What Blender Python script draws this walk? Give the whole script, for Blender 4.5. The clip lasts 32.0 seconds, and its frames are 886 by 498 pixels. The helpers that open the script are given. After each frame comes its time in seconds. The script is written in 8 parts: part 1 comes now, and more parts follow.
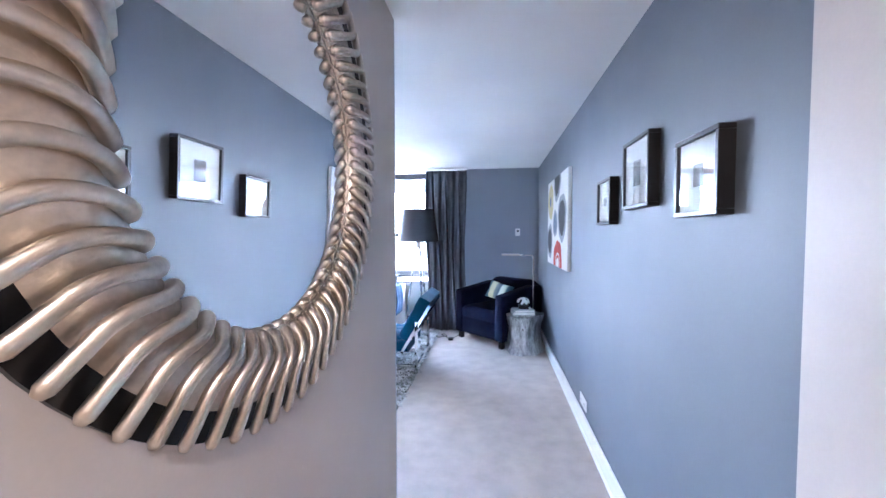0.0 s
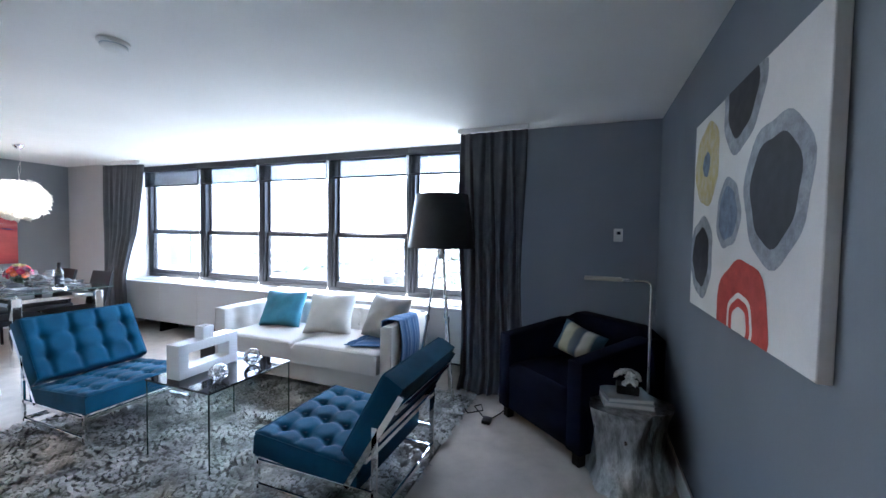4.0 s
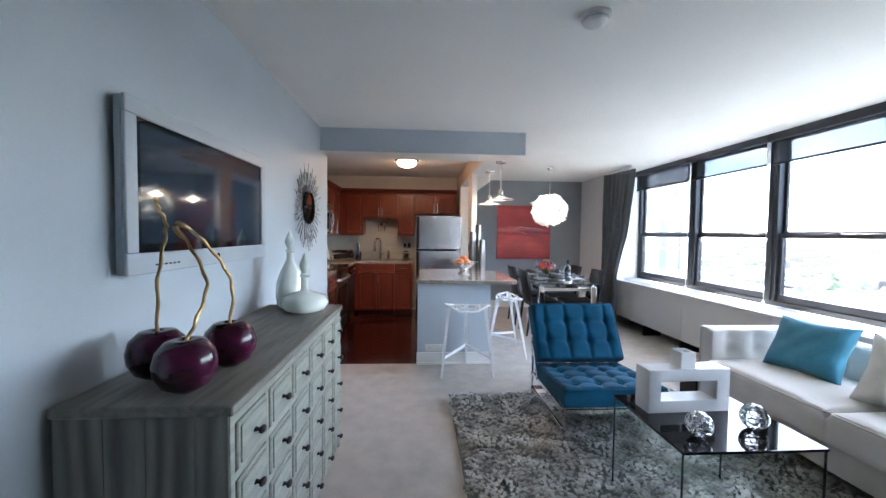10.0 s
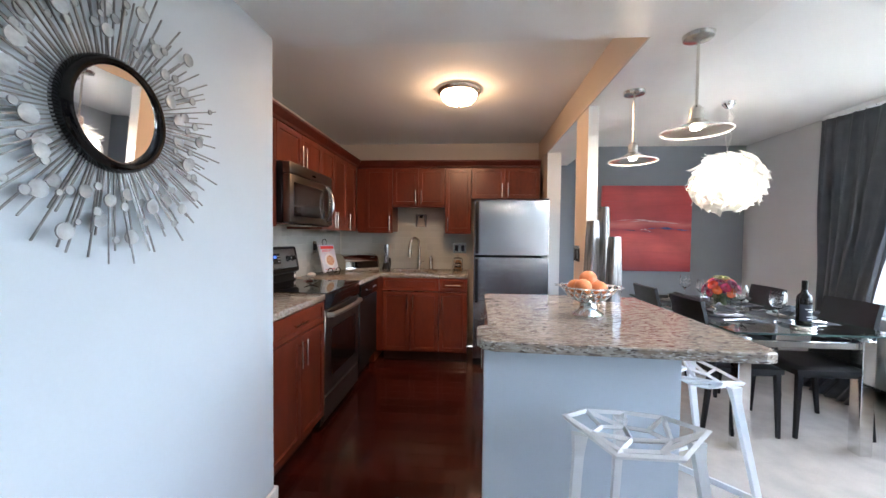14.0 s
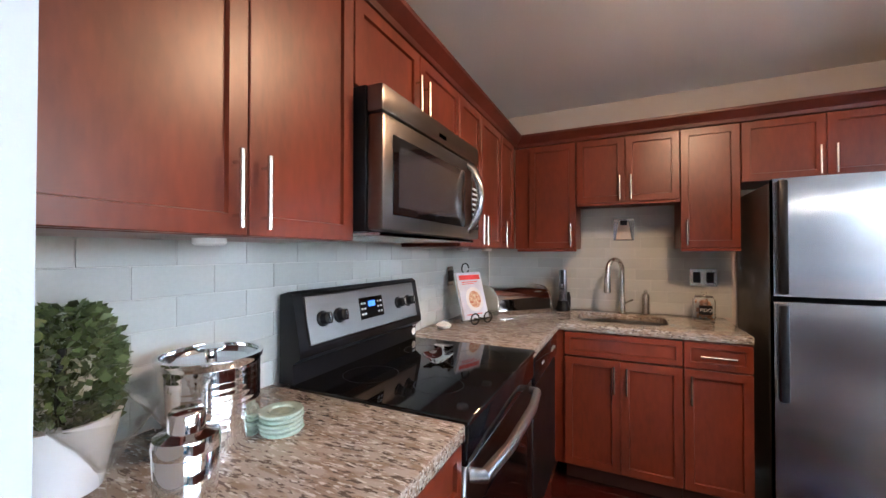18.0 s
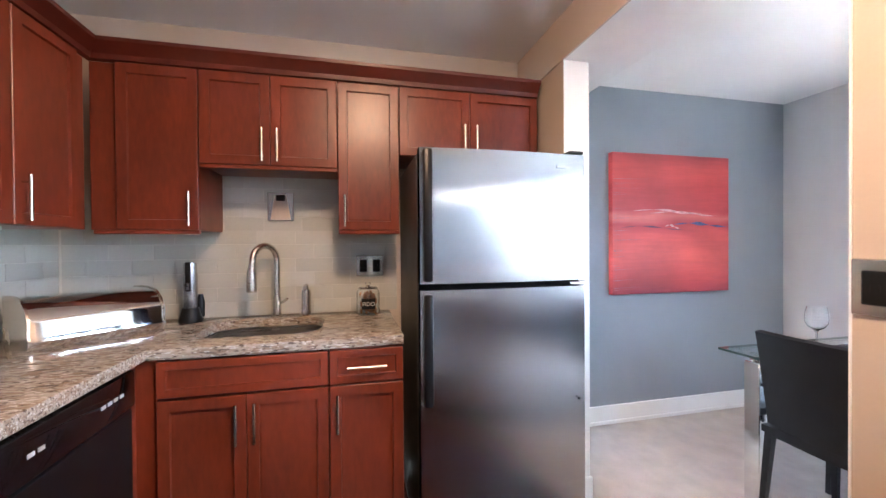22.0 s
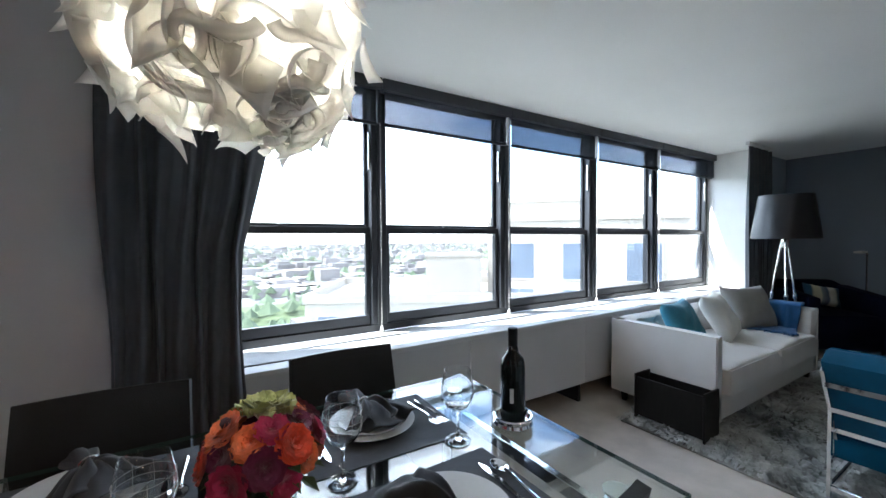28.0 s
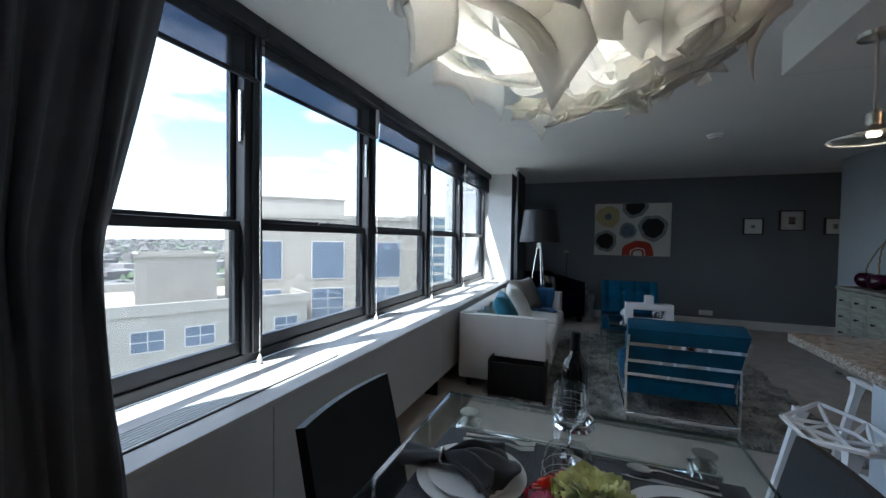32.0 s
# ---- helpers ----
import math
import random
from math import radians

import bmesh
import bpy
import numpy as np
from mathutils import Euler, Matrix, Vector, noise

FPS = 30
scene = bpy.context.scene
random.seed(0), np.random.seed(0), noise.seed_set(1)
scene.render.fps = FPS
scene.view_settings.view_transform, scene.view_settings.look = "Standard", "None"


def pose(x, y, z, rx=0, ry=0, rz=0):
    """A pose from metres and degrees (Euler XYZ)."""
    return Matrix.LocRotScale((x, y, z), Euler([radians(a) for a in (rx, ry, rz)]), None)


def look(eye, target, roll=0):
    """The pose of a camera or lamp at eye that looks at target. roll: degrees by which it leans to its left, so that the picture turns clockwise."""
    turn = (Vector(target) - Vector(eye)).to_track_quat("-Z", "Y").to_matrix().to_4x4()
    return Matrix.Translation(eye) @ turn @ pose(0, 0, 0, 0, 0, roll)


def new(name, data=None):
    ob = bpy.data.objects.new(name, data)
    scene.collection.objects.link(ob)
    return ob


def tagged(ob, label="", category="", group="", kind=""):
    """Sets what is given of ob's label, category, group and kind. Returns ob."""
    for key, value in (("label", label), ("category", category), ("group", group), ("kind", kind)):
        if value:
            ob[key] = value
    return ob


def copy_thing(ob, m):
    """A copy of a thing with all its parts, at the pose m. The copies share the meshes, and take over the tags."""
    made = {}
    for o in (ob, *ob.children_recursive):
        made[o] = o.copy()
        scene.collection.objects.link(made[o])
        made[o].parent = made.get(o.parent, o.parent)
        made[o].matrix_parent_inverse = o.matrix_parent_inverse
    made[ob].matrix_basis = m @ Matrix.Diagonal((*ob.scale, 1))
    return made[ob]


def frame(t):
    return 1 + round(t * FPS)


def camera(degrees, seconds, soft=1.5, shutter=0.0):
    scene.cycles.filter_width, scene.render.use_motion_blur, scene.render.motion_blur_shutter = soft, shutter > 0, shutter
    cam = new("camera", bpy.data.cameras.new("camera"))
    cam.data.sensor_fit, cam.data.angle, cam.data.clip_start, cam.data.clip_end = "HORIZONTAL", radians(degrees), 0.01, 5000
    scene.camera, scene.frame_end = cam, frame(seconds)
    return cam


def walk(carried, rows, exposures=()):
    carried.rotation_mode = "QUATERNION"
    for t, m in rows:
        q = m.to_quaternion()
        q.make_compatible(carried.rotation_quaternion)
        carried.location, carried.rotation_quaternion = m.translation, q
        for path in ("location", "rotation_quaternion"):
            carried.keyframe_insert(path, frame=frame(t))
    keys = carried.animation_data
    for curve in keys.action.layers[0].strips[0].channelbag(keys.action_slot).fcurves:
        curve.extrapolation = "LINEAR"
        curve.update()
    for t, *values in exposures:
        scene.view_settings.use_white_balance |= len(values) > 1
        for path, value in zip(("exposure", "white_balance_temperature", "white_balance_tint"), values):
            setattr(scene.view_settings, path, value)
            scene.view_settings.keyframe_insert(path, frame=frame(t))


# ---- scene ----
cam = camera(98.5, 32.0)
PATH = [
    (0.0, 1.335, -0.245, 1.427, 7.53, -2.32, 0.06),
    (0.5, 1.377, 0.026, 1.398, 2.89, -2.44, -0.23),
    (1.0, 1.428, 0.374, 1.382, 0.17, -2.53, -0.49),
    (1.5, 1.465, 0.718, 1.369, -1.01, -2.47, -0.77),
    (2.0, 1.513, 1.041, 1.408, -1.52, -2.38, -0.75),
    (2.5, 1.508, 1.347, 1.410, -1.60, -2.31, -0.87),
    (4.5, 1.431, 2.131, 1.433, 30.76, -2.17, -0.93),
    (5.0, 1.389, 2.241, 1.428, 38.80, -2.10, -0.92),
    (5.5, 1.354, 2.324, 1.419, 49.30, -2.01, -0.74),
    (6.0, 1.346, 2.354, 1.407, 60.90, -2.00, -0.98),
    (6.5, 1.347, 2.328, 1.414, 70.48, -2.08, -1.01),
    (7.0, 1.341, 2.309, 1.399, 77.07, -2.03, -1.01),
    (7.5, 1.348, 2.288, 1.397, 81.17, -2.04, -0.99),
    (8.0, 1.352, 2.297, 1.390, 84.24, -1.96, -0.84),
    (8.5, 1.351, 2.347, 1.386, 85.38, -2.01, -0.76),
    (9.0, 1.304, 2.362, 1.385, 85.85, -2.12, -0.84),
    (9.5, 1.136, 2.390, 1.382, 86.14, -2.27, -0.71),
    (10.0, 0.912, 2.446, 1.373, 86.43, -2.26, -0.68),
    (10.5, 0.649, 2.531, 1.371, 86.64, -2.44, -0.62),
    (11.0, 0.347, 2.604, 1.384, 86.57, -2.27, -0.65),
    (11.5, 0.047, 2.629, 1.370, 86.62, -2.33, -0.72),
    (12.0, -0.271, 2.616, 1.376, 86.68, -2.15, -0.83),
    (12.5, -0.643, 2.606, 1.363, 87.89, -2.22, -0.76),
    (13.0, -0.936, 2.586, 1.348, 91.50, -1.99, -0.68),
    (13.5, -1.240, 2.493, 1.330, 94.63, -1.88, -0.70),
    (14.0, -1.511, 2.383, 1.292, 94.46, -1.77, -0.62),
    (14.5, -1.793, 2.309, 1.201, 96.95, -1.40, -0.63),
    (15.0, -2.004, 2.208, 1.130, 102.08, -0.89, -0.60),
    (15.5, -2.242, 2.044, 1.165, 106.74, -1.09, -0.52),
    (17.5, -2.972, 1.737, 1.337, 115.69, 0.43, -0.20),
    (18.0, -3.083, 1.770, 1.316, 115.34, 0.74, 0.00),
    (18.5, -3.149, 1.837, 1.304, 111.07, 0.69, 0.10),
    (19.0, -3.183, 1.865, 1.261, 106.02, 0.57, 0.00),
    (19.5, -3.203, 1.871, 1.222, 101.22, 0.43, 0.10),
    (20.0, -3.220, 1.905, 1.229, 95.80, 0.23, 0.20),
    (20.5, -3.258, 1.960, 1.231, 87.19, -0.14, 0.30),
    (21.0, -3.357, 1.998, 1.237, 79.66, -0.54, 0.40),
    (21.5, -3.595, 2.034, 1.282, 77.90, -0.89, 0.40),
    (22.0, -3.849, 2.139, 1.275, 76.71, -0.54, 0.40),
    (22.5, -4.122, 2.238, 1.308, 69.91, -0.89, 0.30),
    (23.0, -4.338, 2.377, 1.322, 62.81, -1.00, 0.50),
    (23.5, -4.499, 2.541, 1.347, 56.02, -1.00, 0.40),
    (24.0, -4.644, 2.658, 1.336, 49.91, -1.03, 0.10),
    (24.5, -4.807, 2.775, 1.347, 42.30, -1.09, 0.20),
    (26.5, -4.943, 3.301, 1.310, 1.98, -0.72, -0.23),
    (27.0, -4.966, 3.360, 1.334, -11.76, -1.26, 0.11),
    (27.5, -4.881, 3.444, 1.324, -22.45, -1.51, 0.39),
    (28.0, -4.800, 3.510, 1.329, -31.64, -1.46, 0.34),
    (28.5, -4.827, 3.576, 1.327, -38.49, -1.34, -0.05),
    (29.0, -4.926, 3.683, 1.315, -46.90, -1.48, -0.40),
    (29.5, -5.003, 3.802, 1.317, -51.74, -1.59, -0.27),
    (30.0, -5.032, 3.881, 1.299, -52.64, -1.54, -0.10),
    (30.5, -5.065, 3.979, 1.301, -54.81, -1.61, -0.42),
    (31.0, -5.125, 4.080, 1.326, -61.06, -1.61, -0.56),
    (31.5, -5.180, 4.199, 1.331, -65.04, -1.63, -0.69),
    (32.0, -5.264, 4.374, 1.340, -69.15, -1.51, -0.82),
]
SKY_STRENGTH, SUN_STRENGTH = 0.15, 2.4
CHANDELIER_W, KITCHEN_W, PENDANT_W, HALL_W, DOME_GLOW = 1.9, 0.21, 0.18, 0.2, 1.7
EXPOSURES = [(0, 7.40, 5100, 18), (2.5, 6.75, 5050, 16), (4.5, 5.21, 5800, 10), (6, 4.81, 5950, 10), (7.5, 4.86, 5980, 10), (9, 5.08, 5950, 10), (13, 5.36, 6080, 10), (15.5, 5.62, 6100, 10), (17.5, 5.8, 5850, 10), (18.2, 6.12, 5700, 10), (20, 6.5, 5450, 10), (22, 6.44, 5600, 10), (24, 6.38, 5650, 10), (26.5, 5.45, 5900, 9), (28, 4.0, 5900, 6), (32, 3.02, 5800, 5)]
walk(cam, [(t, pose(x, y, z, 90 + pitch, roll, yaw)) for t, x, y, z, yaw, pitch, roll in PATH], EXPOSURES)

# ---- world, sun and window light ----
world = bpy.data.worlds.new("sky")
scene.world = world
world.use_nodes = True
wn = world.node_tree.nodes
sky = wn.new("ShaderNodeTexSky")
sky.sky_type, sky.sun_disc = "NISHITA", False
sky.sun_elevation, sky.sun_rotation = radians(56), radians(-63)
sky.air_density, sky.dust_density, sky.ozone_density = 1.0, 1.0, 1.2
w_co, w_map, w_noise, w_fac, w_mix = (wn.new("ShaderNode" + k) for k in ("TexCoord", "Mapping", "TexNoise", "MapRange", "Mix"))
w_map.inputs["Scale"].default_value = (1.0, 1.0, 3.2)
w_noise.inputs["Scale"].default_value, w_noise.inputs["Detail"].default_value, w_noise.inputs["Roughness"].default_value = 2.3, 7.0, 0.56
w_fac.inputs["From Min"].default_value, w_fac.inputs["From Max"].default_value, w_fac.inputs["To Max"].default_value = 0.39, 0.60, 0.9
w_mix.data_type = "RGBA"
w_mix.inputs["B"].default_value = (9.0, 9.2, 9.6, 1)
for a_, b_ in ((w_co.outputs["Generated"], w_map.inputs[0]), (w_map.outputs[0], w_noise.inputs["Vector"]), (w_noise.outputs["Fac"], w_fac.inputs["Value"]), (w_fac.outputs[0], w_mix.inputs["Factor"]), (sky.outputs[0], w_mix.inputs["A"]), (w_mix.outputs["Result"], wn["Background"].inputs[0])):
    world.node_tree.links.new(a_, b_)
wn["Background"].inputs[1].default_value = SKY_STRENGTH
sun = new("sun", bpy.data.lights.new("sun", "SUN"))
sun.data.energy, sun.data.angle, sun.data.color = SUN_STRENGTH, radians(0.6), (1.0, 0.96, 0.9)
sun.matrix_world = look((-7.6, 9.5, 12.2), (-0.6, 6.0, 0.7))

# ---- materials ----
def material(name, color, rough=0.6, metal=0.0, vary=0.12, scale=6.0, fine=120.0, bump=0.0, bump_scale=None, color2=None, stretch=(1, 1, 1),
             specular=0.5, coat=0.0, sheen=0.0, random_value=0.0, island=False, rough_vary=0.06, amount=1.0):
    """Node material: base colour broken by coarse and fine noise, roughness variation and relief."""
    m = bpy.data.materials.new(name)
    m.use_nodes = True
    n, l = m.node_tree.nodes, m.node_tree.links
    b = n["Principled BSDF"]
    co = n.new("ShaderNodeTexCoord")
    mp = n.new("ShaderNodeMapping")
    mp.inputs["Scale"].default_value = stretch
    l.new(co.outputs["Object"], mp.inputs["Vector"])
    n1, n2 = n.new("ShaderNodeTexNoise"), n.new("ShaderNodeTexNoise")
    for t, s, d in ((n1, scale, 3.0), (n2, fine, 2.0)):
        t.inputs["Scale"].default_value, t.inputs["Detail"].default_value = s, d
        l.new(mp.outputs[0], t.inputs["Vector"])
    mix = n.new("ShaderNodeMix")
    mix.data_type = "RGBA"
    c2 = color2 or tuple(c * (1 - vary) for c in color)
    c1 = color if color2 else tuple(min(1.0, c * (1 + vary * 0.6)) for c in color)
    mix.inputs["A"].default_value, mix.inputs["B"].default_value = (*c1, 1), (*c2, 1)
    ramp = n.new("ShaderNodeMapRange")
    ramp.inputs["From Min"].default_value, ramp.inputs["From Max"].default_value = 0.35, 0.65
    ramp.inputs["To Max"].default_value = amount
    blend = n.new("ShaderNodeMath")
    blend.operation = "MULTIPLY_ADD"
    blend.inputs[1].default_value = 0.3
    l.new(n2.outputs["Fac"], blend.inputs[0])
    sc = n.new("ShaderNodeMath")
    sc.operation = "MULTIPLY"
    sc.inputs[1].default_value = 0.7
    l.new(n1.outputs["Fac"], sc.inputs[0])
    l.new(sc.outputs[0], blend.inputs[2])
    l.new(blend.outputs[0], ramp.inputs["Value"])
    l.new(ramp.outputs[0], mix.inputs["Factor"])
    out = mix.outputs["Result"]
    if random_value:
        info = n.new("ShaderNodeNewGeometry" if island else "ShaderNodeObjectInfo")
        hsv = n.new("ShaderNodeHueSaturation")
        mr = n.new("ShaderNodeMapRange")
        mr.inputs["To Min"].default_value, mr.inputs["To Max"].default_value = 1 - random_value, 1 + random_value
        l.new(info.outputs["Random Per Island" if island else "Random"], mr.inputs["Value"])
        l.new(mr.outputs[0], hsv.inputs["Value"])
        l.new(out, hsv.inputs["Color"])
        out = hsv.outputs[0]
    l.new(out, b.inputs["Base Color"])
    rr = n.new("ShaderNodeMapRange")
    rr.inputs["To Min"].default_value, rr.inputs["To Max"].default_value = max(0.02, rough - rough_vary), min(1, rough + rough_vary)
    l.new(n1.outputs["Fac"], rr.inputs["Value"])
    l.new(rr.outputs[0], b.inputs["Roughness"])
    b.inputs["Metallic"].default_value = metal
    b.inputs["Specular IOR Level"].default_value = specular
    b.inputs["Coat Weight"].default_value = coat
    b.inputs["Coat Roughness"].default_value = 0.08
    b.inputs["Sheen Weight"].default_value = sheen
    if bump:
        bp = n.new("ShaderNodeBump")
        bp.inputs["Strength"].default_value, bp.inputs["Distance"].default_value = bump, 0.004
        t = n2
        if bump_scale:
            t = n.new("ShaderNodeTexNoise")
            t.inputs["Scale"].default_value, t.inputs["Detail"].default_value = bump_scale, 3
            l.new(mp.outputs[0], t.inputs["Vector"])
        l.new(t.outputs["Fac"], bp.inputs["Height"])
        l.new(bp.outputs[0], b.inputs["Normal"])
    return m


def glass_material(name, color=(1, 1, 1), rough=0.0, ior=1.45, thin=True, gloss=0.08):
    """Thin pane: mostly clear with a mirror share that grows at grazing angles; or solid glass."""
    m = bpy.data.materials.new(name)
    m.use_nodes = True
    n, l = m.node_tree.nodes, m.node_tree.links
    if not thin:
        b = n["Principled BSDF"]
        b.inputs["Base Color"].default_value, b.inputs["Roughness"].default_value = (*color, 1), rough
        b.inputs["Transmission Weight"].default_value, b.inputs["IOR"].default_value = 1.0, ior
        return m
    n.remove(n["Principled BSDF"])
    tr, gl, mx, lw, pw, sc = (n.new("ShaderNode" + k) for k in ("BsdfTransparent", "BsdfGlossy", "MixShader", "LayerWeight", "Math", "Math"))
    tr.inputs[0].default_value, gl.inputs[0].default_value, gl.inputs[1].default_value = (*color, 1), (1, 1, 1, 1), rough
    lw.inputs[0].default_value = 0.5
    pw.operation, sc.operation = "POWER", "MULTIPLY_ADD"
    pw.inputs[1].default_value, sc.inputs[1].default_value, sc.inputs[2].default_value = 4.0, 0.8, gloss * 0.5
    l.new(lw.outputs["Facing"], pw.inputs[0])
    l.new(pw.outputs[0], sc.inputs[0])
    l.new(sc.outputs[0], mx.inputs[0])
    l.new(tr.outputs[0], mx.inputs[1])
    l.new(gl.outputs[0], mx.inputs[2])
    l.new(mx.outputs[0], n["Material Output"].inputs[0])
    return m


def glow_material(name, color, strength, base=(0.8, 0.8, 0.8)):
    m = bpy.data.materials.new(name)
    m.use_nodes = True
    b = m.node_tree.nodes["Principled BSDF"]
    b.inputs["Base Color"].default_value = (*base, 1)
    b.inputs["Emission Color"].default_value, b.inputs["Emission Strength"].default_value = (*color, 1), strength
    return m


def band_material(name, stops, axis=1, scale=1.0, rough=0.5, warp=0.08, bump=0.0, noise_scale=3.0, offset=0.0, stretch=(1, 1, 1), mottle=0.0):
    """Colours in soft bands along one object axis, warped by noise: canvas paint, stripes, marbling."""
    m = bpy.data.materials.new(name)
    m.use_nodes = True
    n, l = m.node_tree.nodes, m.node_tree.links
    b = n["Principled BSDF"]
    co, mp, sep, no, ad, ra = (n.new("ShaderNode" + k) for k in ("TexCoord", "Mapping", "SeparateXYZ", "TexNoise", "Math", "ValToRGB"))
    mp.inputs["Scale"].default_value = stretch
    l.new(co.outputs["Object"], sep.inputs[0])
    l.new(co.outputs["Object"], mp.inputs[0])
    l.new(mp.outputs[0], no.inputs["Vector"])
    no.inputs["Scale"].default_value, no.inputs["Detail"].default_value = noise_scale, 6
    ad.operation = "MULTIPLY_ADD"
    ad.inputs[1].default_value = warp * 2
    l.new(no.outputs["Fac"], ad.inputs[0])
    m1 = n.new("ShaderNodeMath")
    m1.operation = "MULTIPLY_ADD"
    m1.inputs[1].default_value, m1.inputs[2].default_value = scale, offset - warp
    l.new(sep.outputs[axis], m1.inputs[0])
    l.new(m1.outputs[0], ad.inputs[2])
    l.new(ad.outputs[0], ra.inputs[0])
    while len(ra.color_ramp.elements) < len(stops):
        ra.color_ramp.elements.new(0.5)
    for e, (p, c) in zip(ra.color_ramp.elements, stops):
        e.position = p
    for e, (p, c) in zip(ra.color_ramp.elements, stops):
        e.position, e.color = p, (*c, 1)
    out = ra.outputs[0]
    for sc_, st_, am_ in ((2.2, (1, 1, 1.3), mottle), (10, (1, 0.35, 6), mottle * 0.3)) if mottle else ():
        m2, t2, r2, x2 = (n.new("ShaderNode" + k) for k in ("Mapping", "TexNoise", "MapRange", "Mix"))
        m2.inputs["Scale"].default_value, t2.inputs["Scale"].default_value, t2.inputs["Detail"].default_value = st_, sc_, 5
        l.new(co.outputs["Object"], m2.inputs[0])
        l.new(m2.outputs[0], t2.inputs["Vector"])
        l.new(t2.outputs["Fac"], r2.inputs["Value"])
        r2.inputs["From Min"].default_value, r2.inputs["From Max"].default_value = 0.3, 0.7
        r2.inputs["To Min"].default_value, r2.inputs["To Max"].default_value = 1 - am_, 1 + am_
        x2.data_type, x2.blend_type = "RGBA", "MULTIPLY"
        x2.inputs["Factor"].default_value = 1.0
        l.new(out, x2.inputs["A"])
        l.new(r2.outputs[0], x2.inputs["B"])
        out = x2.outputs["Result"]
    l.new(out, b.inputs["Base Color"])
    b.inputs["Roughness"].default_value = rough
    if bump:
        bp = n.new("ShaderNodeBump")
        bp.inputs["Strength"].default_value, bp.inputs["Distance"].default_value = bump, 0.003
        l.new(no.outputs["Fac"], bp.inputs["Height"])
        l.new(bp.outputs[0], b.inputs["Normal"])
    return m


def granite_material():
    m = bpy.data.materials.new("granite")
    m.use_nodes = True
    n, l = m.node_tree.nodes, m.node_tree.links
    b = n["Principled BSDF"]
    co = n.new("ShaderNodeTexCoord")
    mp = n.new("ShaderNodeMapping")
    mp.inputs["Scale"].default_value, mp.inputs["Rotation"].default_value = (1, 0.26, 1), (0, 0, 0.35)
    l.new(co.outputs["Object"], mp.inputs[0])
    cols = []
    for s, lo, hi, c in ((52, 0.44, 0.6, (0.24, 0.188, 0.147)), (145, 0.545, 0.61, (0.10, 0.08, 0.068)), (170, 0.57, 0.63, (0.53, 0.51, 0.48))):
        t, r = n.new("ShaderNodeTexNoise"), n.new("ShaderNodeMapRange")
        t.inputs["Scale"].default_value, t.inputs["Detail"].default_value = s, 4
        r.inputs["From Min"].default_value, r.inputs["From Max"].default_value = lo, hi
        l.new(mp.outputs[0], t.inputs["Vector"])
        l.new(t.outputs["Fac"], r.inputs["Value"])
        cols.append((r.outputs[0], c))
    last = None
    for f, c in cols:
        mx = n.new("ShaderNodeMix")
        mx.data_type = "RGBA"
        l.new(f, mx.inputs["Factor"])
        mx.inputs["B"].default_value = (*c, 1)
        if last is None:
            mx.inputs["A"].default_value = (0.355, 0.325, 0.288, 1)
        else:
            l.new(last, mx.inputs["A"])
        last = mx.outputs["Result"]
    l.new(last, b.inputs["Base Color"])
    b.inputs["Roughness"].default_value = 0.12
    return m


# lighter copy of the long wall's GREY_BLUE; bounced light is put into the colour
GREY_BLUE_LIT = material("grey_blue_paint_lit", (0.23, 0.26, 0.305), 0.55, vary=0.04, scale=2, bump=0.06, bump_scale=220)
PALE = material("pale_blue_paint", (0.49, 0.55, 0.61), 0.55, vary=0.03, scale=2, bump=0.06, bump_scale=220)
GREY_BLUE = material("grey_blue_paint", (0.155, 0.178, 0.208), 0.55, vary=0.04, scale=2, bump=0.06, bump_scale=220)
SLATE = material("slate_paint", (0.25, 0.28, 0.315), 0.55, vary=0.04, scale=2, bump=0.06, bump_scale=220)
LIGHT_GREY = material("light_grey_paint", (0.51, 0.51, 0.52), 0.55, vary=0.03, scale=2, bump=0.06, bump_scale=220)
BEIGE = material("beige_paint", (0.54, 0.465, 0.40), 0.5, vary=0.04, scale=2, bump=0.06, bump_scale=220)
CREAM = material("cream_paint", (0.55, 0.50, 0.455), 0.5, vary=0.04, scale=2, bump=0.06, bump_scale=220)
WHITE_PAINT = material("white_trim_paint", (0.8, 0.8, 0.79), 0.35, vary=0.03, scale=5)
CEILING = material("ceiling_paint", (0.83, 0.83, 0.82), 0.75, vary=0.035, scale=1.2, bump=0.1, bump_scale=160)
CARPET = material("beige_carpet", (0.49, 0.447, 0.40), 0.95, vary=0.13, scale=7, fine=150, bump=0.8, bump_scale=170, sheen=0.08, specular=0.1)
CHERRY_FLOOR = material("cherry_floor", (0.04, 0.006, 0.0045), 0.2, vary=0.35, scale=9, fine=60, stretch=(6, 0.6, 1), coat=0.3, random_value=0.5)
CHERRY = material("cherry_cabinet", (0.15, 0.026, 0.0105), 0.33, vary=0.34, scale=2.6, fine=30, stretch=(2, 2, 0.6), coat=0.0, rough_vary=0.08, random_value=0.08)
# darkened cherry: painted shade of the toe recesses, and the floor's plank joints
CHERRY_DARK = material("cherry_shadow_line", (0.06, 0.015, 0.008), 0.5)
STEEL = material("brushed_steel", (0.44, 0.45, 0.475), 0.24, 1.0, vary=0.03, scale=1.5, fine=30, stretch=(1, 1, 30), rough_vary=0.03)
STEEL_H = material("brushed_steel_dark", (0.20, 0.187, 0.175), 0.3, 1.0, vary=0.05, scale=2, fine=40, stretch=(1, 1, 30), rough_vary=0.03)
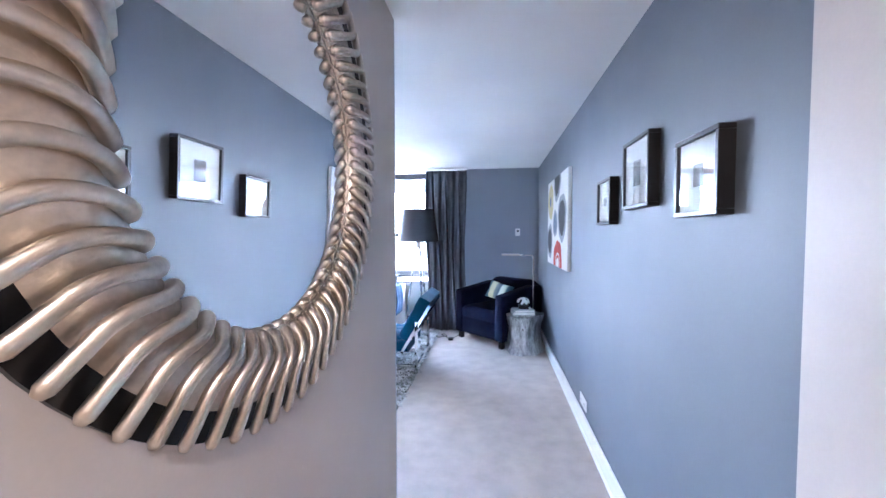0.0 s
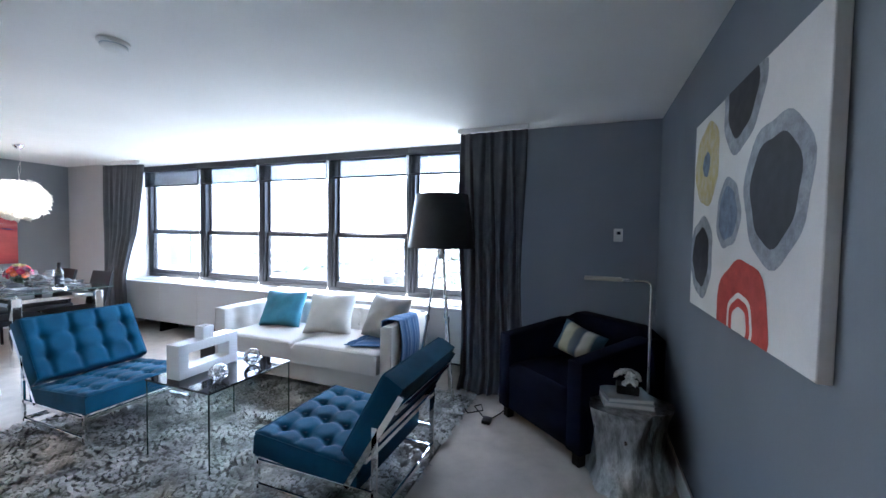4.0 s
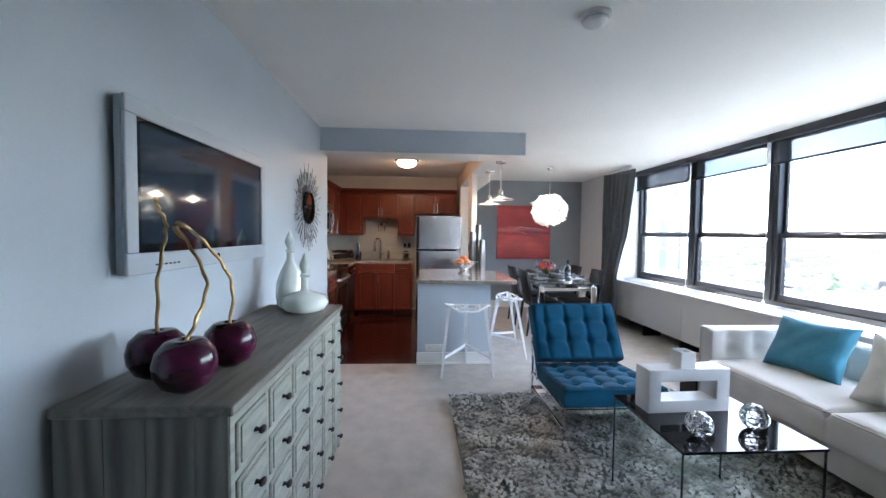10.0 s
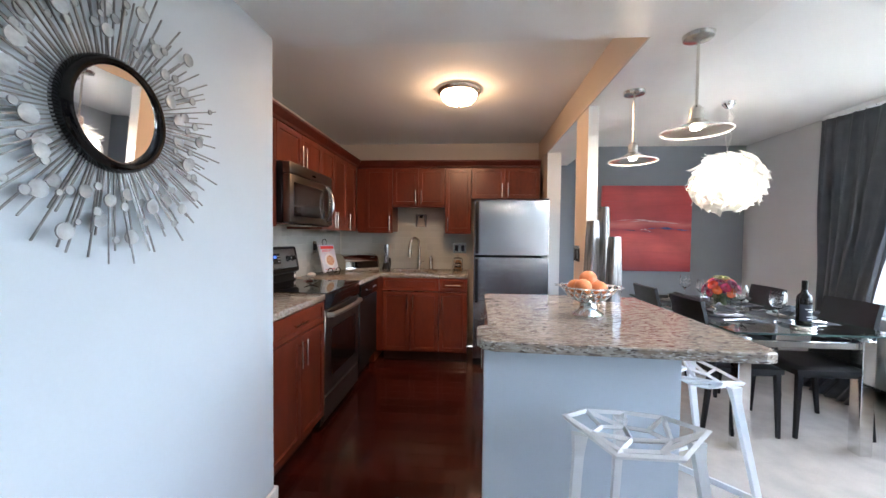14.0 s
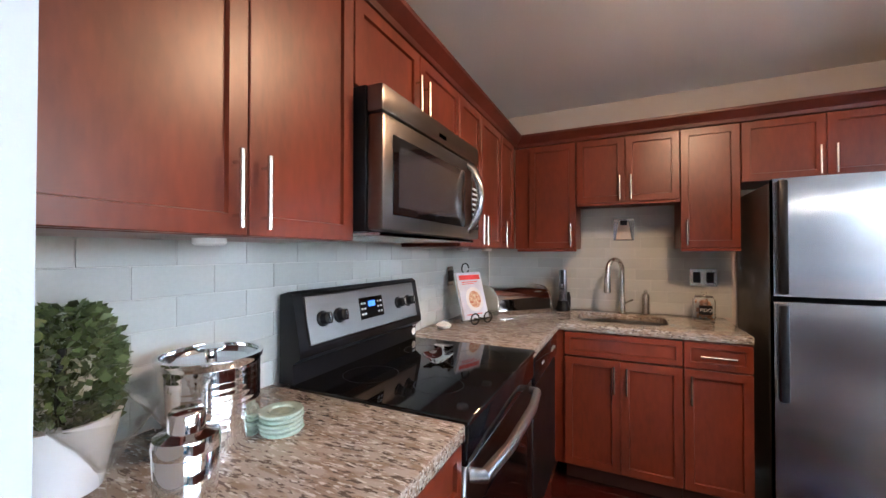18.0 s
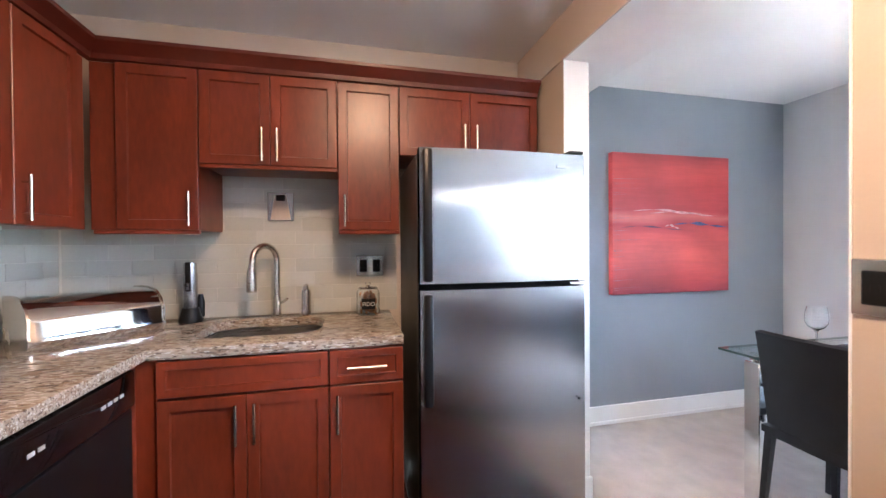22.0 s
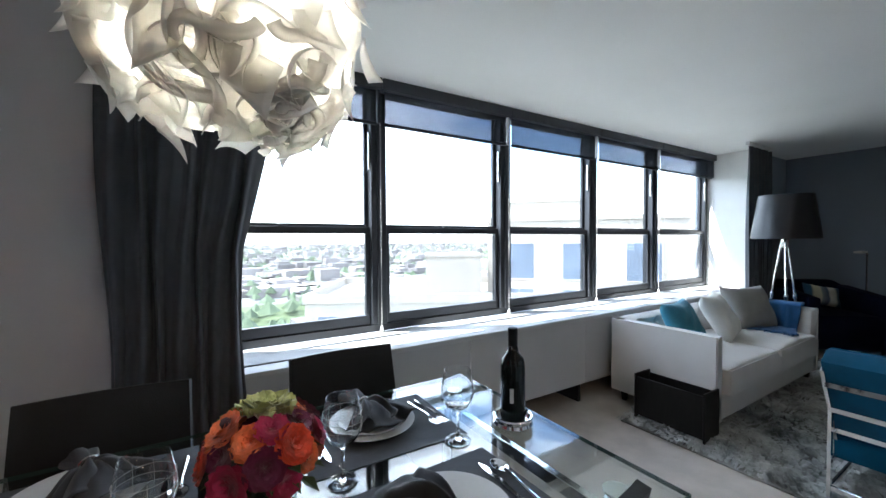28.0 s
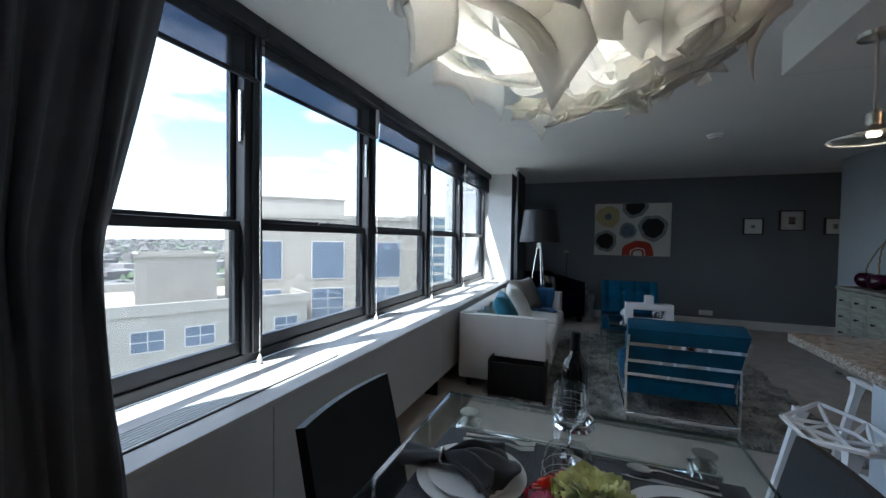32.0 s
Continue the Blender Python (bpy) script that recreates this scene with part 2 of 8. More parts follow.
for m_, grain in ((STEEL, (0, 1, 0)), (STEEL_H, (1, 0, 0))):
    b_, tan = m_.node_tree.nodes["Principled BSDF"], m_.node_tree.nodes.new("ShaderNodeCombineXYZ")
    for k_ in range(3):
        tan.inputs[k_].default_value = grain[k_]
    b_.inputs["Anisotropic"].default_value = 1.0
    m_.node_tree.links.new(tan.outputs[0], b_.inputs["Tangent"])
NICKEL = material("satin_nickel", (0.66, 0.63, 0.58), 0.25, 1.0, vary=0.05)
CHROME = material("chrome", (0.82, 0.83, 0.84), 0.05, 1.0, vary=0.02, rough_vary=0.02)
BLACK_GLOSS = material("black_gloss", (0.004, 0.004, 0.0045), 0.05, specular=0.4, vary=0.1, rough_vary=0.02)
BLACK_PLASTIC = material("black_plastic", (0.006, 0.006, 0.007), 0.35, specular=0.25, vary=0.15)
BLACK_LEATHER = material("black_leather", (0.007, 0.007, 0.008), 0.45, specular=0.35, vary=0.25, scale=12, bump=0.25, bump_scale=260)
BLACK_WOOD = material("black_wood", (0.009, 0.0085, 0.0085), 0.45, specular=0.25, vary=0.3, scale=8, stretch=(1, 6, 1))
GRANITE = granite_material()
TILE = material("glass_tile", (0.52, 0.545, 0.525), 0.09, vary=0.06, scale=5, random_value=0.06, specular=0.7)
GROUT = material("grout", (0.62, 0.63, 0.60), 0.9, vary=0.08)
WINDOW_METAL = material("window_metal", (0.03, 0.033, 0.04), 0.4, 0.3, vary=0.12, scale=4)
GLASS = glass_material("window_glass", (0.58, 0.59, 0.60), gloss=0.04)
CLEAR = glass_material("picture_glass", (0.97, 0.98, 0.98), gloss=0.06)
TABLE_GLASS = glass_material("table_glass", (0.95, 0.985, 0.975))
GLASS_EDGE = material("glass_edge", (0.045, 0.075, 0.07), 0.15, vary=0.1)
CRYSTAL = glass_material("wine_glass", (0.98, 0.99, 0.99), ior=1.5, thin=False)
CURTAIN = material("charcoal_curtain", (0.070, 0.076, 0.088), 0.7, vary=0.12, scale=10, fine=240, bump=0.25, bump_scale=500, sheen=0.05)
TEAL = material("teal_velvet", (0.002, 0.066, 0.13), 0.8, specular=0.15, vary=0.25, scale=7, fine=200, bump=0.2, bump_scale=600, sheen=0.06)
TEAL_LIGHT = material("turquoise_fabric", (0.035, 0.21, 0.31), 0.65, vary=0.2, scale=9, sheen=0.1, bump=0.15)
IVORY = material("ivory_upholstery", (0.60, 0.575, 0.54), 0.75, vary=0.05, scale=5, fine=300, bump=0.2, bump_scale=700, sheen=0.1)
IVORY_LIGHT = material("cream_cushion_fabric", (0.64, 0.62, 0.56), 0.8, vary=0.08, scale=7, bump=0.3, bump_scale=60, sheen=0.1)
TAUPE = material("taupe_cushion_fabric", (0.25, 0.24, 0.215), 0.7, vary=0.12, scale=7, bump=0.25, bump_scale=80, sheen=0.1)
BLUE_THROW = material("blue_throw_knit", (0.012, 0.075, 0.19), 0.9, vary=0.2, scale=9, bump=0.5, bump_scale=260, sheen=0.1)
RUG = material("shag_rug", (0.47, 0.475, 0.445), 0.4, vary=0.5, scale=6.5, fine=24.0, color2=(0.055, 0.064, 0.058), bump=0.3, bump_scale=150, sheen=0.5, specular=0.6, random_value=0.10, island=True)
RUG_BACK = material("rug_backing", (0.2, 0.2, 0.18), 0.95, vary=0.3, bump=0.6)
NAVY = material("navy_black_velvet", (0.0045, 0.007, 0.02), 0.85, vary=0.2, specular=0.08)
GREYWOOD = material("weathered_grey_wood", (0.23, 0.22, 0.19), 0.55, color2=(0.125, 0.123, 0.11), scale=3, fine=40, stretch=(1.2, 14, 14), bump=0.2)


def grain_material(name, c1, c2):
    """Upright boards with wandering growth rings."""
    m = material(name, c1, 0.6, color2=c2, scale=3, fine=60, stretch=(12, 12, 1.0), bump=0.2)
    n, l = m.node_tree.nodes, m.node_tree.links
    b = n["Principled BSDF"]
    src = b.inputs["Base Color"].links[0].from_socket
    co, mp, wv, mx, oi, ad = (n.new("ShaderNode" + k) for k in ("TexCoord", "Mapping", "TexWave", "Mix", "ObjectInfo", "VectorMath"))
    wv.wave_type, wv.bands_direction = "BANDS", "Y"
    wv.inputs["Scale"].default_value, wv.inputs["Distortion"].default_value, wv.inputs["Detail"].default_value, wv.inputs["Detail Scale"].default_value = 4.5, 11.0, 2.0, 0.7
    mp.inputs["Scale"].default_value = (1, 1, 0.28)
    ad.operation = "MULTIPLY_ADD"
    ad.inputs[1].default_value = (7, 11, 5)
    l.new(oi.outputs["Random"], ad.inputs[0])
    l.new(co.outputs["Object"], ad.inputs[2])
    l.new(ad.outputs[0], mp.inputs[0])
    l.new(mp.outputs[0], wv.inputs[0])
    mx.data_type, mx.blend_type = "RGBA", "MULTIPLY"
    mx.inputs["B"].default_value = (0.5, 0.5, 0.5, 1)
    l.new(wv.outputs["Fac"], mx.inputs["Factor"])
    l.new(src, mx.inputs["A"])
    l.new(mx.outputs["Result"], b.inputs["Base Color"])
    return m


GRAIN_SIDE = grain_material("ringed_grey_wood", (0.245, 0.238, 0.205), (0.165, 0.163, 0.145))
WASHED = material("washed_sage_wood", (0.36, 0.37, 0.32), 0.6, color2=(0.23, 0.24, 0.21), scale=4, fine=50, stretch=(2, 8, 10), bump=0.2)
IRON = material("dark_iron", (0.02, 0.019, 0.018), 0.45, 0.7, vary=0.2)
WHITE_GLOSS = material("white_enamel", (0.82, 0.83, 0.84), 0.25, vary=0.03)
CERAMIC = material("white_ceramic", (0.78, 0.79, 0.8), 0.22, vary=0.03, coat=0.3)
MILK = material("milk_glass", (0.80, 0.86, 0.82), 0.14, vary=0.05, coat=0.4)
PLUM = band_material("purple_lacquer", [(0.0, (0.006, 0.002, 0.004)), (0.45, (0.02, 0.003, 0.010)), (0.7, (0.05, 0.006, 0.027)), (1.0, (0.018, 0.003, 0.010))], axis=2, scale=4.0, rough=0.12, warp=0.5, noise_scale=14, offset=0.3)
BRASS = material("antique_brass", (0.32, 0.22, 0.1), 0.3, 1.0, vary=0.3, scale=20, bump=0.3)
SILVER_LEAF = material("silver_leaf", (0.66, 0.59, 0.50), 0.36, 1.0, vary=0.2, scale=10, bump=0.1)
MIRROR = material("mirror_silver", (0.92, 0.93, 0.94), 0.01, 1.0, vary=0.0, rough_vary=0.0)
PLASTIC_WHITE = material("white_plastic", (0.75, 0.75, 0.73), 0.4, vary=0.03)
GREY_PLASTIC = material("silver_grey_plastic", (0.44, 0.49, 0.54), 0.4, 0.0, vary=0.03)
SCREEN = material("dark_screen", (0.016, 0.03, 0.05), 0.06, vary=0.05, specular=0.7, rough_vary=0.02)
PAPER = material("mat_board", (0.82, 0.81, 0.78), 0.8, vary=0.02)
BLACK_FRAME = material("black_picture_frame", (0.014, 0.013, 0.013), 0.35, vary=0.2)
STONE_SILVER = material("silvered_stump", (0.62, 0.635, 0.64), 0.3, 0.8, color2=(0.27, 0.275, 0.275), scale=9, fine=40, stretch=(3, 3, 0.8), bump=0.8, bump_scale=22)


# ---- mesh helpers ----
def box(bm, x0, x1, y0, y1, z0, z1, bevel=0.0, seg=1):
    """A box between corners, its edges rounded by bevel."""
    r = bmesh.ops.create_cube(bm, size=1, matrix=Matrix.Translation(((x0 + x1) / 2, (y0 + y1) / 2, (z0 + z1) / 2)) @ Matrix.Diagonal((abs(x1 - x0), abs(y1 - y0), abs(z1 - z0), 1)))
    if bevel:
        es = list({e for v in r["verts"] for e in v.link_edges})
        bmesh.ops.bevel(bm, geom=es, offset=bevel, segments=seg, profile=0.5, affect="EDGES")
    return bm


def boxes(*specs, bevel=0.0, seg=1):
    bm = bmesh.new()
    for s in specs:
        box(bm, *s, bevel=bevel, seg=seg)
    return bm


def lathe(bm, profile, seg=24, at=(0, 0, 0), turn=None):
    """Turns a profile of (radius, height) round z."""
    m = Matrix.Translation(at) @ (turn or Matrix())
    rings = []
    for r, z in profile:
        if r < 1e-5:
            rings.append([bm.verts.new(m @ Vector((0, 0, z)))])
        else:
            rings.append([bm.verts.new(m @ Vector((r * math.cos(a), r * math.sin(a), z))) for a in (2 * math.pi * i / seg for i in range(seg))])
    for a, b in zip(rings, rings[1:]):
        for i in range(seg):
            j = (i + 1) % seg
            q = [a[i % len(a)], a[j % len(a)], b[j % len(b)], b[i % len(b)]]
            q = [v for k, v in enumerate(q) if v not in q[:k]]
            if len(q) > 2:
                bm.faces.new(q)
    return bm


def tube(bm, pts, r, seg=8, closed=False, ends=True, flat=1.0):
    """Sweeps a round section along points; r may be one radius or one for each point."""
    pts = [Vector(p) for p in pts]
    n = len(pts)
    rs = list(r) if isinstance(r, (list, tuple)) else [r] * n
    rings, up = [], None
    for i, p in enumerate(pts):
        a, b = pts[(i - 1) % n] if closed or i else p, pts[(i + 1) % n] if closed or i < n - 1 else p
        d = (b - a).normalized()
        if up is None:
            up = d.orthogonal().normalized()
        up = (up - d * up.dot(d))
        up = up.normalized() if up.length > 1e-6 else d.orthogonal().normalized()
        side = d.cross(up)
        rings.append([bm.verts.new(p + (up * math.cos(t) * flat + side * math.sin(t)) * rs[i]) for t in (2 * math.pi * k / seg for k in range(seg))])
    for i in range(n if closed else n - 1):
        a, b = rings[i], rings[(i + 1) % n]
        for k in range(seg):
            bm.faces.new((a[k], a[(k + 1) % seg], b[(k + 1) % seg], b[k]))
    if ends and not closed:
        bm.faces.new(rings[0][::-1])
        bm.faces.new(rings[-1])
    return bm


def bar(bm, a, b, w, h=None, up=(0, 0, 1)):
    """A square bar from a to b."""
    a, b = Vector(a), Vector(b)
    d = (b - a).normalized()
    s = d.cross(Vector(up))
    s = s.normalized() if s.length > 1e-4 else Vector((1, 0, 0))
    u = s.cross(d)
    h = h or w
    vs = [[bm.verts.new(p + s * i * w / 2 + u * j * h / 2) for i, j in ((-1, -1), (1, -1), (1, 1), (-1, 1))] for p in (a, b)]
    for k in range(4):
        bm.faces.new((vs[0][k], vs[0][(k + 1) % 4], vs[1][(k + 1) % 4], vs[1][k]))
    bm.faces.new(vs[0][::-1])
    bm.faces.new(vs[1])
    return bm


def arc(c, r, a0, a1, n, plane="xz"):
    out = []
    for i in range(n + 1):
        a = radians(a0 + (a1 - a0) * i / n)
        u, v = r * math.cos(a), r * math.sin(a)
        out.append({"xz": (c[0] + u, c[1], c[2] + v), "yz": (c[0], c[1] + u, c[2] + v), "xy": (c[0] + u, c[1] + v, c[2])}[plane])
    return out


def grid(bm, nu, nv, f, close_u=False):
    """A sheet of nu x nv cells from f(u, v)."""
    vs = [[bm.verts.new(f(i / nu, j / nv)) for j in range(nv + 1)] for i in range(nu if close_u else nu + 1)]
    for i in range(nu):
        for j in range(nv):
            k = (i + 1) % len(vs)
            bm.faces.new((vs[i][j], vs[k][j], vs[k][j + 1], vs[i][j + 1]))
    return bm


def cells(xs, ys, zs, solid, bevel=0.0):
    """One closed mesh over the cells of a box grid for which solid(i, j, k) holds."""
    bm = bmesh.new()
    vert = {}

    def v(i, j, k):
        if (i, j, k) not in vert:
            vert[i, j, k] = bm.verts.new((xs[i], ys[j], zs[k]))
        return vert[i, j, k]

    def full(i, j, k):
        return 0 <= i < len(xs) - 1 and 0 <= j < len(ys) - 1 and 0 <= k < len(zs) - 1 and solid(i, j, k)
    for i in range(len(xs) - 1):
        for j in range(len(ys) - 1):
            for k in range(len(zs) - 1):
                if not full(i, j, k):
                    continue
                for d in range(3):
                    for s in (0, 1):
                        o = [i, j, k]
                        o[d] += 2 * s - 1
                        if full(*o):
                            continue
                        c = []
                        for a, b in ((0, 0), (1, 0), (1, 1), (0, 1)):
                            q = [i, j, k]
                            q[d] += s
                            q[(d + 1) % 3] += a
                            q[(d + 2) % 3] += b
                            c.append(v(*q))
                        bm.faces.new(c if s else c[::-1])
    bmesh.ops.dissolve_limit(bm, angle_limit=0.01, verts=bm.verts, edges=bm.edges)
    if bevel:
        bmesh.ops.bevel(bm, geom=[e for e in bm.edges if len(e.link_faces) == 2 and e.calc_face_angle(0) > 0.5], offset=bevel, segments=2, profile=0.5, affect="EDGES")
    return bm


def thicken(bm, t):
    bmesh.ops.recalc_face_normals(bm, faces=bm.faces)
    if t > 0.003:
        bmesh.ops.solidify(bm, geom=list(bm.faces), thickness=t)
        return bm
    bm.normal_update()
    old, border = list(bm.faces), [e.verts[:] for e in bm.edges if e.is_boundary]
    twin = {v: bm.verts.new(v.co - v.normal * t) for v in list(bm.verts)}
    for f in old:
        bm.faces.new([twin[v] for v in reversed(f.verts)])
    for a, b in border:
        bm.faces.new((a, b, twin[b], twin[a]))
    return bm


def mesh_of(name, bm, mat, smooth=None):
    bmesh.ops.recalc_face_normals(bm, faces=bm.faces)
    me = bpy.data.meshes.new(name)
    bm.to_mesh(me)
    bm.free()
    me.materials.append(mat)
    if smooth is not None:
        me.shade_smooth()
        if smooth < 180:
            me.set_sharp_from_angle(angle=radians(smooth))
    return me


def part(name, bm, mat, parent, label="", smooth=40):
    """Links bm as one mesh object under parent."""
    ob = new(name, mesh_of(name, bm, mat, smooth))
    ob.parent = parent
    return tagged(ob, label)


def thing(name, label, category, at=(0, 0, 0), rz=0.0, group="", kind=""):
    """An Empty at a thing's base that holds its parts."""
    ob = new(name)
    ob.empty_display_size = 0.1
    ob.matrix_basis = pose(*at, 0, 0, rz)
    return tagged(ob, label, category, group, kind)


def single(name, bm, mat, label, category, at=(0, 0, 0), rz=0.0, smooth=40, group="", kind=""):
    """A thing of one mesh."""
    ob = new(name, mesh_of(name, bm, mat, smooth))
    ob.matrix_basis = pose(*at, 0, 0, rz)
    return tagged(ob, label, category, group, kind)


def setting(name, bm, mat, label, category, smooth=None):
    return single(name, bm, mat, label, category, smooth=smooth, kind="structure")


# ---- structure ----
H, BEAM = 2.39, 2.168
E_X, N_Y, S_Y, HALL_X = 1.988, 5.525, 1.48, 0.885
SILL = 0.70
setting("floor", boxes((-6.22, E_X, 3.2, 6.0, -0.12, 0), (-3.06, E_X, S_Y, 3.2, -0.12, 0), (HALL_X, E_X, -2.2, S_Y, -0.12, 0)), CARPET, "beige low-pile wall-to-wall carpet", "floor")
kitchen_floor = setting("kitchen_floor", boxes((-6.03, -3.06, 0.78, 3.2, -0.12, -0.012)), CHERRY_DARK, "dark cherry plank floor of the kitchen", "floor")
setting("ceiling", boxes((-6.4, 2.2, -2.3, 6.12, H, H + 0.12)), CEILING, "white painted flat ceiling", "ceiling")
setting("soffit", boxes((-3.256, -2.888, S_Y, 3.5, BEAM, H), (-6.22, -3.256, 3.14, 3.5, BEAM, H)), WHITE_PAINT, "white boxed-in ceiling soffit round the kitchen", "soffit")
setting("soffit_face", boxes((-2.888, -2.884, S_Y, 3.5, BEAM, H)), PALE, "pale blue face of the kitchen soffit", "soffit")
setting("soffit_kitchen_side", boxes((-6.03, -3.256, 3.132, 3.14, BEAM, H)), BEIGE, "beige kitchen side of the soffit", "soffit")
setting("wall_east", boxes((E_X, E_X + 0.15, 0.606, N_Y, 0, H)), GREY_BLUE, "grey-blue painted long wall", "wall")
setting("wall_hall_east", boxes((E_X - 0.035, E_X + 0.15, -2.2, 0.606, 0, H)), CREAM, "cream painted wall of the entrance hall", "wall")
setting("wall_hall_west", boxes((HALL_X - 0.12, HALL_X, -2.2, S_Y - 0.012, 0, H)), CREAM, "cream painted wall of the entrance hall", "wall")
setting("wall_hall_end", boxes((HALL_X - 0.12, E_X + 0.15, -2.35, -2.2, 0, H)), CREAM, "cream painted end wall of the hall", "wall")
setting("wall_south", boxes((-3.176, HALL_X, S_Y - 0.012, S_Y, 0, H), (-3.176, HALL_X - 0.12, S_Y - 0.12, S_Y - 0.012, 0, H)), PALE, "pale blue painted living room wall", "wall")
# same paint as wall_east, lightened here in place of bounced light
setting("wall_north_east", boxes((0.80, E_X + 0.15, N_Y, 6.12, 0, H)), GREY_BLUE_LIT, "grey-blue painted wall beside the window", "wall")
setting("window_reveal_east", boxes((0.794, 0.8, N_Y, 6.0, SILL, H)), WHITE_PAINT, "white painted reveal at the window's end", "window reveal")
setting("wall_north_west", boxes((-6.37, -5.04, N_Y, 6.12, 0, H)), LIGHT_GREY, "light grey painted wall beside the window", "wall")
setting("window_reveal_west", boxes((-5.04, -5.034, N_Y, 6.0, SILL, H)), WHITE_PAINT, "white painted reveal at the window's end", "window reveal")
# black colour stands in for the shade in the recess below the cover
setting("wall_north_below", boxes((-5.04, 0.8, 5.9, 6.12, -0.1, SILL - 0.03)), BLACK_PLASTIC, "wall under the window behind the heater cover, coloured black for shade", "wall")
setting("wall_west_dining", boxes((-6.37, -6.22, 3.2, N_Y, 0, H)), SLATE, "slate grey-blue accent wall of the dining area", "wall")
setting("wall_west_kitchen", boxes((-6.18, -6.03, 0.63, 3.2, 0, H)), CREAM, "cream painted kitchen wall", "wall")
setting("wall_south_kitchen", boxes((-6.03, -3.084, 0.63, 0.78, 0, H)), CREAM, "cream painted kitchen wall behind the range", "wall")
setting("wall_kitchen_end", boxes((-3.176, -3.084, 0.78, S_Y - 0.12, 0, H)), PALE, "pale blue end of the living room wall", "wall")
setting("partition", boxes((-6.03, -5.52, 3.14, 3.27, 0, BEAM)), BEIGE, "beige partition beside the refrigerator", "wall")
setting("partition_jamb", boxes((-5.52, -5.514, 3.137, 3.273, 0, BEAM)), WHITE_PAINT, "white painted end of the partition", "wall")
setting("column", boxes((-4.42, -4.135, 3.14, 3.20, 0, BEAM)), BEIGE, "beige square column at the end of the counter", "column")
setting("column_face", boxes((-4.135, -4.13, 3.138, 3.204, 0, BEAM), (-4.42, -4.135, 3.2, 3.204, 0, BEAM), (-4.425, -4.42, 3.138, 3.204, 0, BEAM)), WHITE_PAINT, "white painted faces of the column", "column")


def skirting(name, *specs):
    bm = bmesh.new()
    for x0, x1, y0, y1 in specs:
        box(bm, x0, x1, y0, y1, 0.0, 0.13, 0.004)
        gx, gy = (0.006, 0) if x1 - x0 < y1 - y0 else (0, 0.006)
        box(bm, x0 - gx, x1 + gx, y0 - gy, y1 + gy, 0.0, 0.025, 0.003)
    setting(name, bm, WHITE_PAINT, "white painted wooden skirting board", "baseboard", smooth=30)


skirting("baseboard_east", (E_X - 0.016, E_X, 0.62, N_Y))
skirting("baseboard_south", (-3.176, HALL_X, S_Y, S_Y + 0.016), (-3.192, -3.176, 1.435, S_Y + 0.016))
skirting("baseboard_hall", (HALL_X, HALL_X + 0.016, -2.2, S_Y), (E_X - 0.051, E_X - 0.035, -2.2, 0.606))
skirting("baseboard_north_east", (0.8, E_X - 0.016, N_Y - 0.016, N_Y))
skirting("baseboard_north_west", (-6.204, -5.04, N_Y - 0.016, N_Y))
skirting("baseboard_west", (-6.22, -6.204, 3.5, N_Y))
skirting("baseboard_partition", (-5.514, -5.498, 3.13, 3.28))

# ---- window wall ----
MULLIONS = (-3.805, -2.682, -1.552, -0.457)
EDGES = (-5.034, *MULLIONS, 0.794)
window = thing("window_1", "wide band of double-hung windows in dark metal frames", "window", kind="structure")
part("window_frame", boxes((-5.034, 0.794, 5.965, 6.06, 2.32, H), (-5.034, 0.794, 5.965, 6.06, SILL, SILL + 0.05), (-5.034, -4.97, 5.965, 6.06, SILL + 0.05, 2.32), (0.73, 0.794, 5.965, 6.06, SILL + 0.05, 2.32), bevel=0.004), WINDOW_METAL, window)
for x in MULLIONS:
    part("mullion", boxes((x - 0.055, x + 0.055, 5.95, 6.06, SILL + 0.05, 2.32), (x - 0.018, x + 0.018, 5.935, 5.95, SILL + 0.05, 2.32), bevel=0.004), WINDOW_METAL, window)
for i in range(5):
    a, b = EDGES[i] + (0.055 if i else 0.064), EDGES[i + 1] - (0.055 if i < 4 else 0.064)
    up = part("upper_sash", boxes((a, b, 6.015, 6.045, 1.385, 1.435), (a, a + 0.025, 6.015, 6.045, 1.435, 2.32), (b - 0.025, b, 6.015, 6.045, 1.435, 2.32), bevel=0.003), WINDOW_METAL, window)
    p = part("pane", boxes((a + 0.025, b - 0.025, 6.027, 6.033, 1.435, 2.32)), GLASS, up)
    p.visible_shadow = False
    lo = part("lower_sash", boxes((a, b, 5.98, 6.012, 1.37, 1.415), (a, b, 5.98, 6.012, SILL + 0.05, SILL + 0.115), (a, a + 0.032, 5.98, 6.012, SILL + 0.115, 1.37), (b - 0.032, b, 5.98, 6.012, SILL + 0.115, 1.37), bevel=0.003), WINDOW_METAL, window)
    p = part("pane", boxes((a + 0.032, b - 0.032, 5.993, 5.999, SILL + 0.115, 1.37)), GLASS, lo)
    p.visible_shadow = False
    part("sash_lock", boxes(((a + b) / 2 - 0.03, (a + b) / 2 + 0.03, 5.97, 5.985, 1.415, 1.43), bevel=0.003), WINDOW_METAL, lo)
    part("balance_track", boxes((b - 0.012, b + 0.012, 5.962, 5.98, 1.80, 2.05), bevel=0.002), NICKEL, up)
SHADE_MAT = bpy.data.materials.new("solar_screen")
SHADE_MAT.use_nodes = True
sn, sl = SHADE_MAT.node_tree.nodes, SHADE_MAT.node_tree.links
s_tr, s_mix = sn.new("ShaderNodeBsdfTransparent"), sn.new("ShaderNodeMixShader")
s_tr.inputs[0].default_value = (0.50, 0.51, 0.54, 1)
